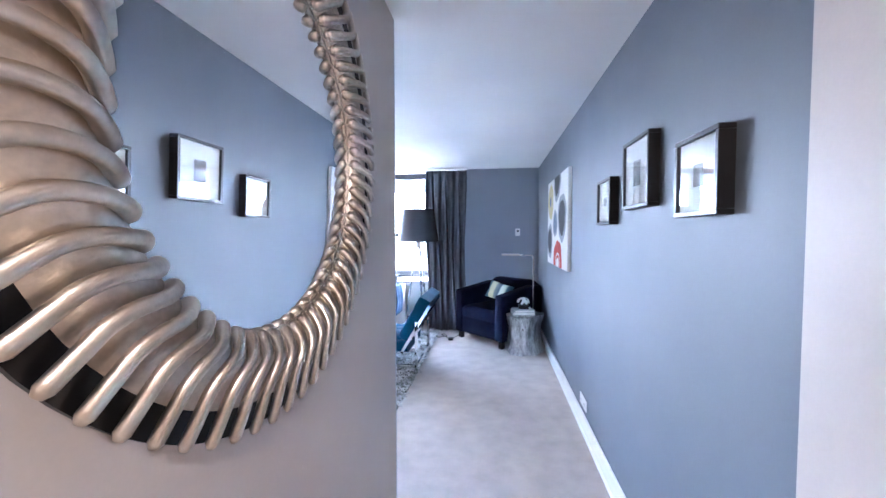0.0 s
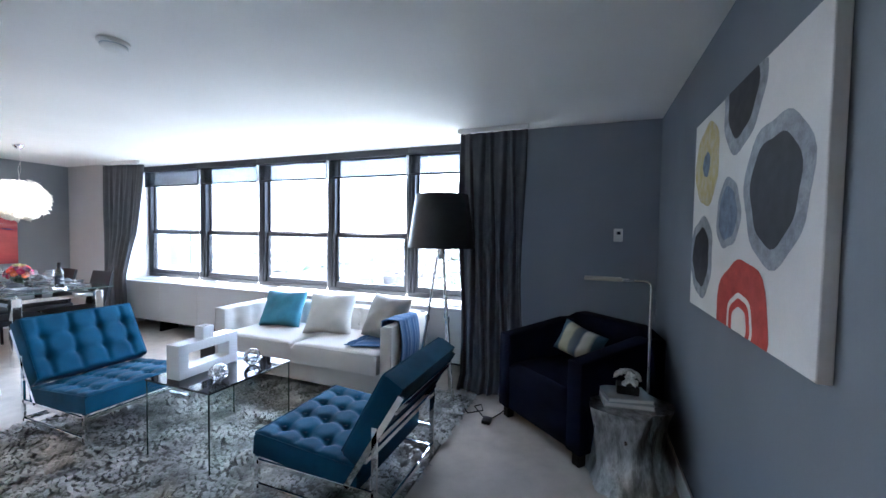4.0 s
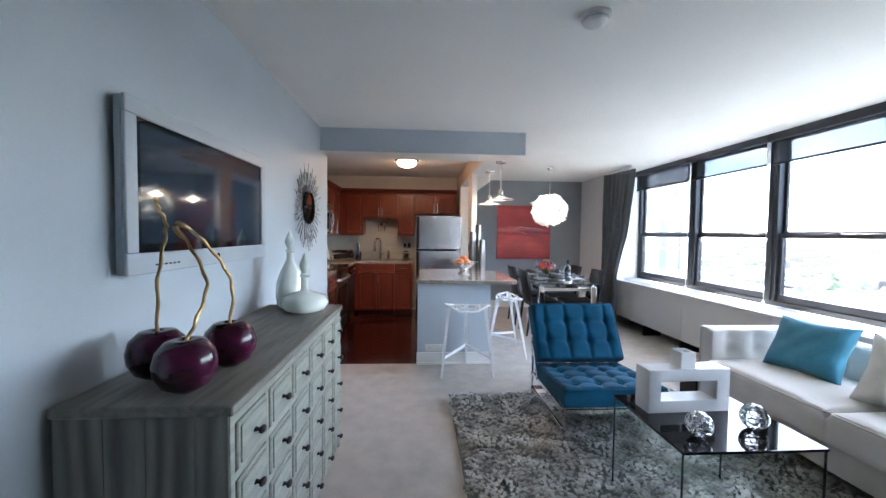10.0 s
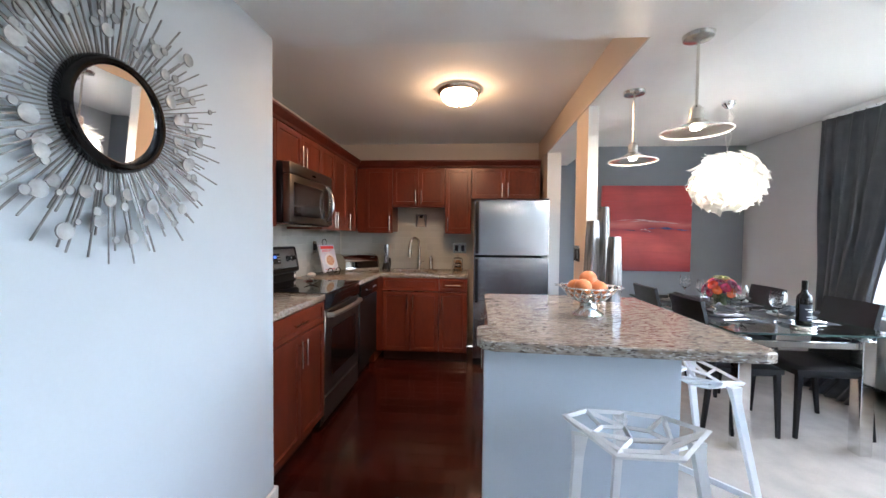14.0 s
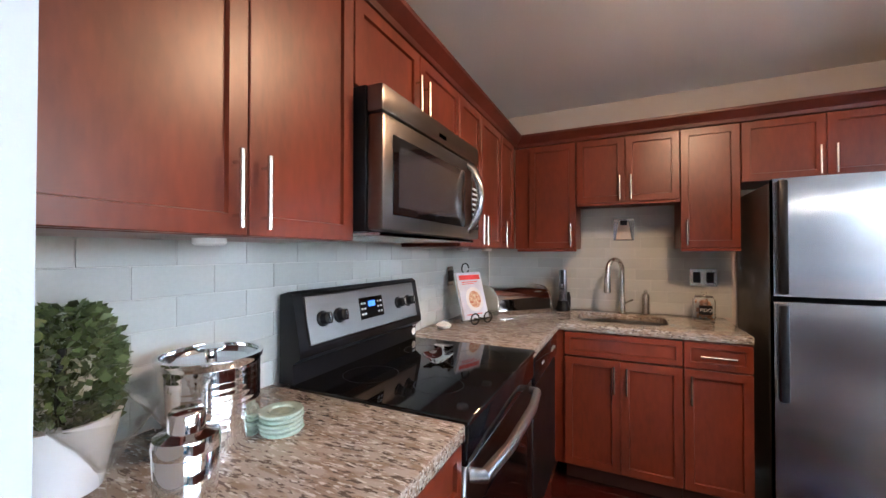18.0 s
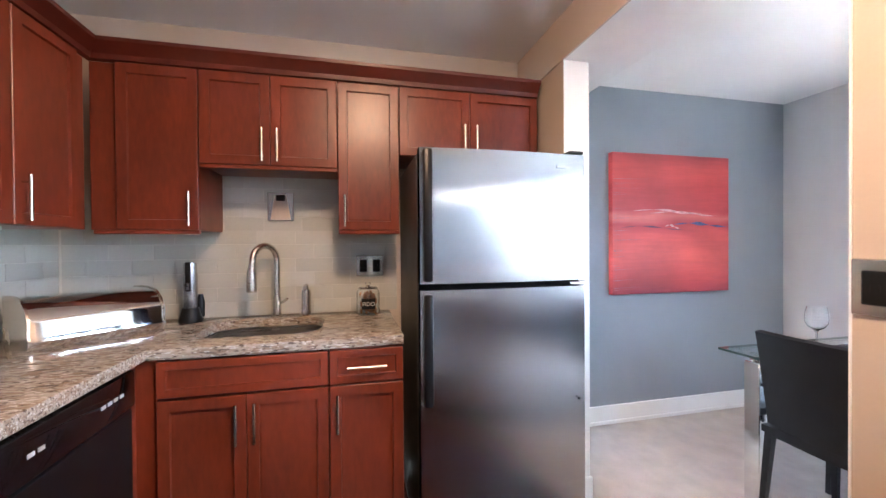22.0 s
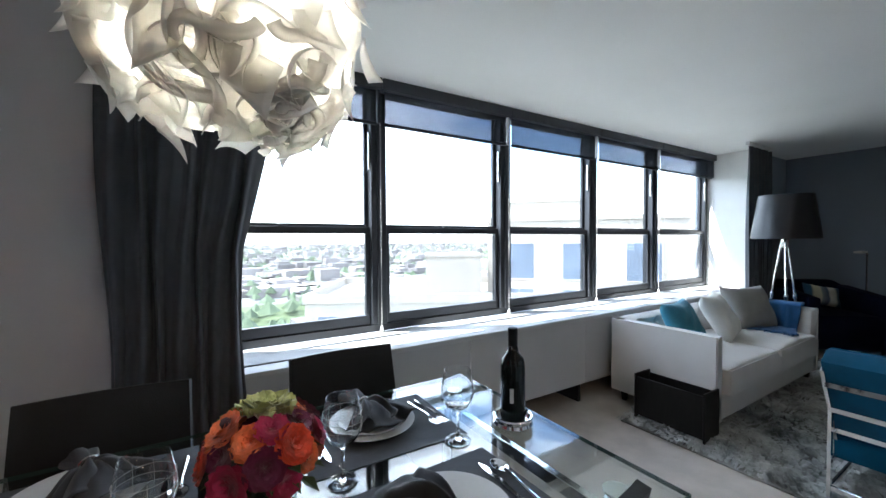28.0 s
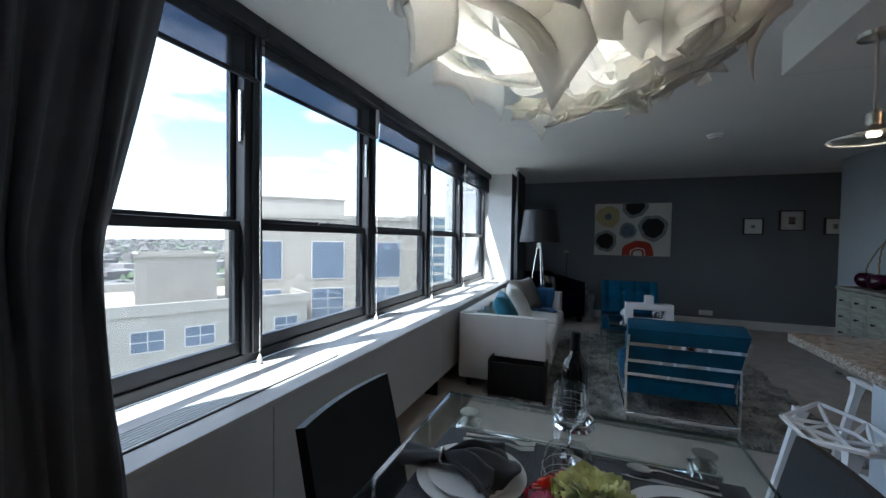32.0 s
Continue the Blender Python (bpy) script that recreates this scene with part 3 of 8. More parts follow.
sn["Principled BSDF"].inputs["Base Color"].default_value = (0.09, 0.1, 0.12, 1)
sn["Principled BSDF"].inputs["Roughness"].default_value = 0.8
s_mix.inputs[0].default_value = 0.42
sl.new(s_tr.outputs[0], s_mix.inputs[1])
sl.new(sn["Principled BSDF"].outputs[0], s_mix.inputs[2])
sl.new(s_mix.outputs[0], sn["Material Output"].inputs[0])
for i in range(5):
    a, b = EDGES[i] + 0.012, EDGES[i + 1] - 0.012
    rs = thing("roller_shade", "grey see-through roller shade, nearly wound up", "roller shade", group="roller shades")
    part("cassette", boxes((a - 0.009, b + 0.009, 5.86, 5.945, 2.315, H - 0.002), bevel=0.004), WINDOW_METAL, rs)
    part("fabric", boxes((a + 0.015, b - 0.02, 5.905, 5.907, 2.105, 2.32)), SHADE_MAT, rs)
    part("hem_bar", boxes((a + 0.013, b - 0.018, 5.898, 5.914, 2.085, 2.107), bevel=0.003), WINDOW_METAL, rs)
    part("bracket", boxes((b - 0.016, b + 0.002, 5.89, 5.915, 2.10, 2.315)), WHITE_PAINT if i in (1, 2, 3) else WINDOW_METAL, rs)
    bm = bmesh.new()
    for k in range(52):
        bmesh.ops.create_icosphere(bm, subdivisions=1, radius=0.0032, matrix=Matrix.Translation((b + 0.004, 5.9, 2.3 - k * 0.0305)))
    tube(bm, [(b + 0.004, 5.9, 2.31), (b + 0.004, 5.9, 0.73)], 0.0014, 4)
    part("bead_chain", bm, PLASTIC_WHITE, rs)
    part("chain_weight", lathe(bmesh.new(), [(0, 0.705), (0.012, 0.705), (0.014, 0.72), (0.006, 0.745), (0, 0.75)], 10, (b + 0.004, 5.9, 0)), PLASTIC_WHITE, rs)
heater = thing("heater_cover", "long off-white metal heater cover under the windows", "heater cover", kind="structure")
COVER = material("off_white_metal", (0.5, 0.505, 0.50), 0.4, vary=0.03, scale=3)
cuts = (-5.034, -4.1, -3.35, -2.2, -1.1, -0.1, 0.794)
for a, b in zip(cuts, cuts[1:]):
    part("panel", boxes((a + 0.002, b - 0.002, N_Y, N_Y + 0.02, 0.155, SILL - 0.03), bevel=0.002), COVER, heater)
    part("support_foot", boxes((b - 0.06, b - 0.03, N_Y + 0.03, 5.8, 0.0, 0.155)), BLACK_PLASTIC, heater)
part("sill", boxes((-5.034, 0.794, N_Y - 0.012, 5.964, SILL - 0.03, SILL), bevel=0.005, seg=2), COVER, heater, "white painted window sill")
for a, b in ((-4.8, -3.55), (-0.75, 0.5)):
    g = part("grille", boxes((a, b, 5.62, 5.76, SILL - 0.002, SILL + 0.003), bevel=0.001), WINDOW_METAL, heater)
    for k in range(8):
        part("slat", boxes((a + 0.004, b - 0.004, 5.623 + k * 0.0172, 5.634 + k * 0.0172, SILL + 0.003, SILL + 0.008)), COVER, g)


def curtain(x0, x1, y, label, folds, lean, top_back=0.0, pull=0.0, deep=0.034):
    th = thing("curtain", label, "curtain", group="window curtains")
    rnd = random.Random(folds)
    ph = [rnd.uniform(0, 6.28) for _ in range(6)]

    def f(u, v):
        z = 0.012 + v * 2.335
        k = 1 - 0.10 * math.exp(-((z - 0.9) / 0.5) ** 2) * lean
        x = (x0 + x1) / 2 + (u - 0.5) * (x1 - x0) * k + 0.06 * (lean if not pull else -0.6) * (1 - v) ** 2 - pull * u * min(1, (1 - v) * 2.2)
        w = deep * math.sin(u * folds * 6.28 + ph[0] + 0.4 * math.sin(v * 3 + ph[1])) + 0.4 * deep * math.sin(u * folds * 12.9 + ph[2] + v) + 0.02 * (1 - v) * math.sin(u * 9 + ph[3])
        puddle = 0.10 * max(0, 0.05 - v) / 0.05
        return (x + 0.012 * math.sin(v * 7 + u * 20), y + w * (0.5 + 0.5 * min(1, (1 - v) * 3)) - puddle + top_back * u ** 0.7 * min(1, max(0, (z - 0.75) / 0.6)), z)
    bm = grid(bmesh.new(), 110, 40, f)
    part("cloth", thicken(bm, 0.004), CURTAIN, th, smooth=180)
    y += 0.4 * top_back
    part("track", boxes((x0 - 0.02, x1 + 0.02, y - 0.02, y + 0.02, 2.352, H), bevel=0.003), WHITE_PAINT, th)
    for k in range(9):
        x = x0 + (k + 0.5) * (x1 - x0) / 9
        part("hook", tube(bmesh.new(), arc((x, y, 2.352), 0.012, 0, 360, 8, "yz")[:-1], 0.002, 5, closed=True), NICKEL, th)
    return th


curtain(0.33, 0.93, 5.36, "charcoal floor-length curtain beside the dark armchair", 6, 0.6, deep=0.019)
curtain(-5.15, -4.45, 5.42, "charcoal floor-length curtain behind the dining table", 7, 1.0, 0.12, 0.17, 0.02)

# ---- living room ----
def slab(w, d, h, r=0.03, nu=36, nv=36, tufts=(), depth=0.02, width=0.05, crown=0.0, seams=()):
    """A stuffed cushion lying on z = 0, centred, with button dimples at tufts and soft seam lines."""
    bm = bmesh.new()

    def shape(u, v):
        x, y = (u - 0.5) * w, (v - 0.5) * d
        e = max(0.0, min(1.0, min(w / 2 - abs(x), d / 2 - abs(y)) / r))
        z = h - r * (1 - math.sqrt(max(0.0, 1 - (1 - e) ** 2))) + crown * (1 - (2 * u - 1) ** 2) * (1 - (2 * v - 1) ** 2)
        for a, b in tufts:
            q = ((x - a) ** 2 + (y - b) ** 2) / width ** 2
            if q < 9:
                z -= depth * math.exp(-q)
        for axis, at, dp in seams:
            q = ((x if axis == "x" else y) - at) / 0.018
            if abs(q) < 4:
                z -= dp * math.exp(-q * q) * e
        return (x, y, z)

    def under(u, v):
        x, y = (u - 0.5) * w, (v - 0.5) * d
        return (x, y, 0.004 * math.sin(u * 3) * 0)
    top = [[bm.verts.new(shape(i / nu, j / nv)) for j in range(nv + 1)] for i in range(nu + 1)]
    ring = [(i, 0) for i in range(nu)] + [(nu, j) for j in range(nv)] + [(i, nv) for i in range(nu, 0, -1)] + [(0, j) for j in range(nv, 0, -1)]
    low = {}
    for i, j in ring:
        low[i, j] = bm.verts.new(under(i / nu, j / nv))
    for i in range(nu):
        for j in range(nv):
            bm.faces.new((top[i][j], top[i + 1][j], top[i + 1][j + 1], top[i][j + 1]))
    for a, b in zip(ring, ring[1:] + ring[:1]):
        bm.faces.new((top[a[0]][a[1]], low[a], low[b], top[b[0]][b[1]]))
    bm.faces.new([low[k] for k in ring])
    return bm


def pillow(w, h, t, n=22, seed=1):
    """A plump square scatter cushion standing in the xz plane, with pulled corners."""
    bm = bmesh.new()
    rnd = random.Random(seed)
    a, b = rnd.uniform(0, 6), rnd.uniform(0, 6)

    def side(s):
        def f(u, v):
            x, z = 2 * u - 1, 2 * v - 1
            k = (max(0, 1 - x ** 4) * max(0, 1 - z ** 4)) ** 0.55
            pinch = 1 - 0.11 * (1 - abs(x * z) ** 1.5)
            wr = 0.10 * math.sin(x * 4 + z * 3 + a) * k + 0.06 * math.sin(x * 9 - z * 7 + b) * k
            return (x * w / 2 * pinch, s * t / 2 * (k + wr * 0.6), (z * pinch + 1) * h / 2)
        return f
    grid(bm, n, n, side(1))
    grid(bm, n, n, side(-1))
    bmesh.ops.remove_doubles(bm, verts=bm.verts, dist=0.0008)
    return bm


def moved(bm, m):
    bmesh.ops.transform(bm, matrix=m, verts=bm.verts)
    return bm


# sofa
sofa = thing("sofa", "ivory tuxedo sofa with button-tufted back and arms", "sofa", (-0.985, 5.06, 0))
W2 = 0.985
part("base", boxes((-W2 + 0.01, W2 - 0.01, -0.37, 0.39, 0.10, 0.27), bevel=0.012, seg=2), IVORY, sofa)
bt = [(-0.75 + 0.25 * i, z) for i in range(7) for z in (0.10, 0.205)]
back = moved(slab(2 * W2 - 0.03, 0.56, 0.13, 0.035, 120, 40, bt, 0.042, 0.06, seams=[("x", x, 0.010) for x in [-0.75 + 0.25 * i for i in range(7)]]), Matrix.Translation((0, 0.40, 0.39)) @ Matrix.Rotation(radians(90), 4, "X"))
part("backrest", back, IVORY, sofa)
for x, z in bt:
    part("button", lathe(bmesh.new(), [(0, 0.006), (0.010, 0.003), (0.012, 0)], 10, (x, 0.285, 0.39 + z), Matrix.Rotation(radians(90), 4, "X")), IVORY, sofa)
for s in (-1, 1):
    at = [(-0.22 + 0.22 * i, z) for i in range(3) for z in (0.12, 0.225)]
    a = slab(0.76, 0.58, 0.115, 0.03, 48, 40, at, 0.034, 0.055)
    turn = Matrix.Translation((s * W2, 0.01, 0.38)) @ Matrix.Rotation(radians(-90 * s), 4, "Z") @ Matrix.Rotation(radians(90), 4, "X")
    part("arm", moved(a, turn), IVORY, sofa)
    for dy in (0.395, -0.375):
        part("arm_piping", tube(bmesh.new(), [(s * (W2 - 0.012), dy, 0.11), (s * (W2 - 0.012), dy, 0.655), (s * (W2 - 0.035), dy, 0.672)], 0.005, 6), IVORY, sofa)
    for y in (-0.32, 0.32):
        part("foot", lathe(bmesh.new(), [(0, 0), (0.02, 0), (0.032, 0.1), (0, 0.1)], 4, (s * (W2 - 0.07), y, 0), Matrix.Rotation(radians(45), 4, "Z")), BLACK_WOOD, sofa, "black tapered foot")
for s in (-1, 1):
    c = slab(0.865, 0.68, 0.175, 0.05, 40, 30, crown=0.018)
    part("seat_cushion", moved(c, Matrix.Translation((s * 0.433, -0.07, 0.27))), IVORY, sofa)
    part("cushion_piping", tube(bmesh.new(), [(s * 0.433 + x * 0.42, -0.07 + y * 0.328, 0.428) for x, y in ((-1, 1), (-1.01, -0.95), (-0.97, -1), (0.97, -1), (1.01, -0.95), (1, 1))], 0.005, 6), IVORY, sofa)


def scatter(label, mat, x, y, z, w, h, t, rx, rz, seed):
    ob = single("cushion", pillow(w, h, t, seed=seed), mat, label, "cushion", smooth=180)
    ob.matrix_basis = pose(x, y, z, rx, 0, rz)
    return ob


scatter("turquoise scatter cushion on the ivory sofa", TEAL_LIGHT, -1.50, 5.03, 0.445, 0.48, 0.40, 0.17, -26, 8, 3)
scatter("cream scatter cushion on the ivory sofa", IVORY_LIGHT, -0.88, 5.00, 0.445, 0.49, 0.43, 0.18, -30, 14, 4)
scatter("taupe satin scatter cushion on the ivory sofa", TAUPE, -0.32, 5.02, 0.445, 0.52, 0.44, 0.17, -26, -20, 5)

# throw over the sofa's arm
def throw_shape(u, v):
    s = u * 1.06
    y = 4.79 + v * 0.36 + 0.02 * math.sin(u * 9)
    r = 0.005 * math.sin(v * 15 + u * 3) + 0.003 * math.sin(v * 31 + u * 6)
    if s < 0.40:
        return (0.02 + abs(r) + 0.012 * math.sin(s * 9), y, 0.305 + s)
    if s < 0.55:
        a = (s - 0.40) / 0.15
        return (0.02 - a * 0.15, y, 0.705 + 0.012 * math.sin(a * 3.14) + r * 0.3)
    if s < 0.80:
        return (-0.135 - abs(r), y, 0.70 - (s - 0.55))
    return (-0.14 - (s - 0.80), y - (s - 0.8) * 0.35, 0.475 + r * 0.6)


throw = thing("throw_blanket", "deep blue knitted throw draped over the sofa arm", "blanket")
part("cloth", thicken(grid(bmesh.new(), 50, 44, throw_shape), 0.012), BLUE_THROW, throw, smooth=180)
bm = bmesh.new()
rf = random.Random(8)
for k in range(34):
    v = (k + 0.5) / 34
    p = Vector(throw_shape(1.0, v))
    tube(bm, [p, p + Vector((-0.03, rf.uniform(-0.01, 0.01), 0.002)), p + Vector((-0.075, rf.uniform(-0.02, 0.02), -0.004))], 0.004, 5)
part("fringe", bm, BLUE_THROW, throw)


# teal lounge chairs
def lounge_chair(at, rz, label):
    ch = thing("lounge_chair", label, "chair", at, rz, group="teal lounge chairs")
    st = [(-0.21 + 0.14 * i, -0.24 + 0.16 * j) for i in range(4) for j in range(4)]
    seat = slab(0.64, 0.70, 0.125, 0.03, 76, 80, st, 0.024, 0.036, 0.012, [("x", -0.21 + 0.14 * i, 0.008) for i in range(4)] + [("y", -0.24 + 0.16 * j, 0.008) for j in range(4)])
    tilt = radians(4)
    part("seat", moved(seat, Matrix.Translation((0.06, 0, 0.214)) @ Matrix.Rotation(-tilt, 4, "Y")), TEAL, ch)
    bk = [(-0.085 + 0.16 * i, -0.255 + 0.17 * j) for i in range(2) for j in range(4)]
    lines = [("y", -0.255 + 0.17 * j, 0.012) for j in range(4)] + [("x", -0.085 + 0.16 * i, 0.004) for i in range(2)]
    b = slab(0.47, 0.70, 0.125, 0.03, 60, 80, bk, 0.024, 0.036, 0.0, lines)
    part("backrest", moved(b, Matrix.Translation((-0.385, 0, 0.515)) @ Matrix.Rotation(radians(61), 4, "Y")), TEAL, ch)
    ep = [(0.062 + a * 0.312, b * 0.345, 0.3245 + a * 0.0225) for a, b in ((-1, -1), (0.98, -1), (1, -0.98), (1, 0.98), (0.98, 1), (-1, 1))]
    part("seat_piping", tube(bmesh.new(), ep, 0.0045, 6), TEAL, ch)
    bp_ = Matrix.Translation((-0.385, 0, 0.515)) @ Matrix.Rotation(radians(61), 4, "Y")
    part("back_piping", tube(bmesh.new(), [bp_ @ Vector((a * 0.228, b * 0.343, 0.115)) for a, b in ((1, -1), (-0.98, -1), (-1, -0.98), (-1, 0.98), (-0.98, 1), (1, 1))], 0.0045, 6), TEAL, ch)
    for x, y in st:
        part("button", lathe(bmesh.new(), [(0, 0.005), (0.009, 0.002), (0.011, 0)], 8, (0.06 + x, y, 0.3295 + x * 0.07 + 0.01 * (1 - (x / 0.34) ** 2))), TEAL, ch)
    for s in (-1, 1):
        y = s * 0.345
        part("front_leg", bar(bmesh.new(), (0.355, y, 0), (0.355, y, 0.23), 0.014, 0.028, (1, 0, 0)), CHROME, ch)
        part("rear_leg", bar(bmesh.new(), (-0.355, y, 0), (-0.355, y, 0.52), 0.014, 0.028, (1, 0, 0)), CHROME, ch)
        part("runner", boxes((-0.355, 0.355, y - 0.007, y + 0.007, 0.055, 0.083), bevel=0.002), CHROME, ch)
        part("seat_rail", boxes((-0.355, 0.355, y - 0.007, y + 0.007, 0.188, 0.213), bevel=0.002), CHROME, ch)
        part("back_post", bar(bmesh.new(), (-0.20, y, 0.20), (-0.49, y, 0.685), 0.014, 0.028, (1, 0, 0)), CHROME, ch)
    for k in (0.30, 0.55, 0.84):
        x, z = -0.20 - 0.29 * k, 0.20 + 0.485 * k
        part("back_rail", boxes((x - 0.022, x - 0.008, -0.345, 0.345, z - 0.013, z + 0.013), bevel=0.002), CHROME, ch)
    part("cross_bar", boxes((-0.362, -0.348, -0.345, 0.345, 0.055, 0.083), bevel=0.002), CHROME, ch)
    part("cross_bar", boxes((0.348, 0.362, -0.345, 0.345, 0.188, 0.212), bevel=0.002), CHROME, ch)
    return ch


lounge_chair((-1.845, 3.75, 0.02), 0, "teal button-tufted armless chair facing the coffee table")
lounge_chair((0.215, 3.835, 0.02), 180, "teal button-tufted armless chair with its back to the wall art")

# shag rug
rug = thing("area_rug", "grey silky shag rug with dark patches", "rug")
RX0, RX1, RY0, RY1 = -2.27, 0.57, 2.71, 5.17
part("backing", boxes((RX0, RX1, RY0, RY1, 0.001, 0.014), bevel=0.004), RUG_BACK, rug)
bm = bmesh.new()
rr = random.Random(21)
nx, ny = 128, 112
for i in range(nx):
    for j in range(ny):
        x, y = RX0 + (i + rr.random()) * (RX1 - RX0) / nx, RY0 + (j + rr.random()) * (RY1 - RY0) / ny
        clump = noise.noise((x * 9, y * 9, 7))
        a = 4.0 * noise.noise((x * 3.2, y * 3.2, 3)) + rr.uniform(-0.6, 0.6)
        ln = rr.uniform(0.035, 0.065) * (1 + 0.5 * clump)
        dx, dy = math.cos(a) * ln, math.sin(a) * ln
        w = rr.uniform(0.008, 0.017)
        px, py = -math.sin(a) * w, math.cos(a) * w
        hz = rr.uniform(0.028, 0.046) + 0.032 * clump
        v = [bm.verts.new(p) for p in ((x - px * 0.6, y - py * 0.6, 0.010), (x + px * 0.6, y + py * 0.6, 0.010), (x + dx * 0.5 - px, y + dy * 0.5 - py, hz), (x + dx * 0.5 + px, y + dy * 0.5 + py, hz), (x + dx, y + dy, hz * 0.7))]
        bm.faces.new((v[0], v[1], v[3], v[2]))
        bm.faces.new((v[2], v[3], v[4]))
tagged(part("shag", bm, RUG, rug, smooth=180), kind="stuff")

# coffee table
table = thing("coffee_table", "clear glass coffee table with a black glass top", "table", (-0.81, 3.835, 0.02))
part("tabletop", boxes((-0.28, 0.28, -0.317, 0.317, 0.470, 0.482), bevel=0.002), BLACK_GLOSS, table)
for s in (-1, 1):
    g = part("side_panel", boxes((s * 0.27 - 0.006, s * 0.27 + 0.006, -0.31, 0.31, 0.0, 0.470)), TABLE_GLASS, table)
    for y in (-0.311, 0.311):
        part("glass_edge", boxes((s * 0.27 - 0.005, s * 0.27 + 0.005, y - 0.0012, y + 0.0012, 0.0, 0.470)), GLASS_EDGE, g)
vase = cells((-0.055, -0.04, -0.03, 0.03, 0.04, 0.055), (-0.215, -0.15, -0.04, -0.03, 0.03, 0.04, 0.145, 0.215), (0.0, 0.06, 0.155, 0.215, 0.295), lambda i, j, k: (k in (0, 2)) or (k == 1 and j in (0, 6)) or (k == 3 and 1 <= i <= 3 and 2 <= j <= 4 and not (i == 2 and j == 3)), 0.004)
single("sculptural_vase", vase, CERAMIC, "white ceramic ring-shaped vase with a square neck", "vase", (-0.925, 3.79, 0.502), 2)
for x, y, s in ((-0.645, 3.67, 1), (-0.70, 3.975, 2)):
    wb = thing("wire_ball", "silver wire ball ornament on the glass table", "ornament", (x, y, 0.502 + 0.057), group="wire balls")
    rw = random.Random(s)
    for k in range(15):
        m = Euler((rw.uniform(0, 6), rw.uniform(0, 6), rw.uniform(0, 6))).to_matrix()
        r, o = rw.uniform(0.045, 0.056), rw.uniform(-0.012, 0.012)
        part("wire", tube(bmesh.new(), [m @ Vector((r * math.cos(a), r * math.sin(a), o)) for a in (6.283 * i / 20 for i in range(20))], 0.0028, 5, closed=True), CHROME, wb)

# floor lamp
lamp = thing("floor_lamp", "chrome tripod floor lamp with a black drum shade, unlit", "lamp", (0.29, 5.02, 0))
sh = bmesh.new()
lathe(sh, [(0.285, 1.315), (0.222, 1.762), (0.218, 1.762), (0.281, 1.315), (0.285, 1.315)], 48)
part("shade", sh, material("black_lamp_shade", (0.012, 0.012, 0.014), 0.38, vary=0.2, scale=30, bump=0.12), lamp, "black drum shade with a satin sheen")
part("shade_ring", lathe(bmesh.new(), [(0.06, 1.70), (0.07, 1.70), (0.07, 1.706), (0.06, 1.706), (0.06, 1.70)], 20), CHROME, lamp)
for k in range(3):
    a = radians(20 + 120 * k)
    part("spoke", bar(bmesh.new(), (0.06 * math.cos(a), 0.06 * math.sin(a), 1.703), (0.22 * math.cos(a), 0.22 * math.sin(a), 1.745), 0.005), CHROME, lamp)
    a = radians(-35 + 120 * k)
    c, s = math.cos(a), math.sin(a)
    part("leg", tube(bmesh.new(), [(0.022 * c, 0.022 * s, 1.32), (0.132 * c, 0.132 * s, 0.55), (0.215 * c, 0.215 * s, 0.0)], [0.009, 0.011, 0.011], 10), CHROME, lamp)
    part("knuckle", lathe(bmesh.new(), [(0.016, -0.03), (0.02, 0), (0.016, 0.03), (0, 0.03)], 10, (0.108 * c, 0.108 * s, 0.72)), CHROME, lamp)
part("stem", lathe(bmesh.new(), [(0, 1.22), (0.03, 1.22), (0.035, 1.25), (0.032, 1.31), (0.012, 1.33), (0.012, 1.55), (0, 1.56)], 16), CHROME, lamp)
part("bulb", lathe(bmesh.new(), [(0, 1.68), (0.02, 1.67), (0.032, 1.63), (0.02, 1.57), (0.014, 1.55)], 14), PLASTIC_WHITE, lamp)
cable = thing("lamp_cable", "black lamp cable with a foot switch on the carpet", "cable")
pts = [(0.5, 4.98, 0.02), (0.60, 4.86, 0.012), (0.70, 4.95, 0.012), (0.66, 5.05, 0.012), (0.62, 4.98, 0.02), (0.72, 4.86, 0.012), (0.78, 4.80, 0.012), (0.84, 4.95, 0.012), (0.92, 5.25, 0.012), (0.96, 5.48, 0.02)]
part("cord", tube(bmesh.new(), pts, 0.005, 6), BLACK_PLASTIC, cable)
part("switch", boxes((0.74, 0.81, 4.74, 4.83, 0.004, 0.035), bevel=0.01, seg=2), BLACK_PLASTIC, cable)

# dark armchair
arm = thing("armchair", "navy-black velvet club armchair with sloping arms in the corner", "armchair", (1.40, 4.98, 0), -42)
part("seat_base", boxes((-0.40, 0.40, -0.385, 0.36, 0.09, 0.31), bevel=0.015, seg=2), NAVY, arm)
part("seat_cushion", moved(slab(0.59, 0.62, 0.15, 0.04, 20, 20, crown=0.02), Matrix.Translation((0, -0.085, 0.31))), NAVY, arm)


def profile_block(pts, x0, x1, bevel=0.014):
    """A block of side profile pts (y, z) between x0 and x1, with rounded edges."""
    bm = bmesh.new()
    a = [bm.verts.new((x0, y, z)) for y, z in pts]
    b = [bm.verts.new((x1, y, z)) for y, z in pts]
    for k in range(len(pts)):
        m = (k + 1) % len(pts)
        bm.faces.new((a[k], a[m], b[m], b[k]))
    bm.faces.new(a[::-1])
    bm.faces.new(b)
    bmesh.ops.bevel(bm, geom=list(bm.edges), offset=bevel, segments=2, profile=0.5, affect="EDGES")
    return bm


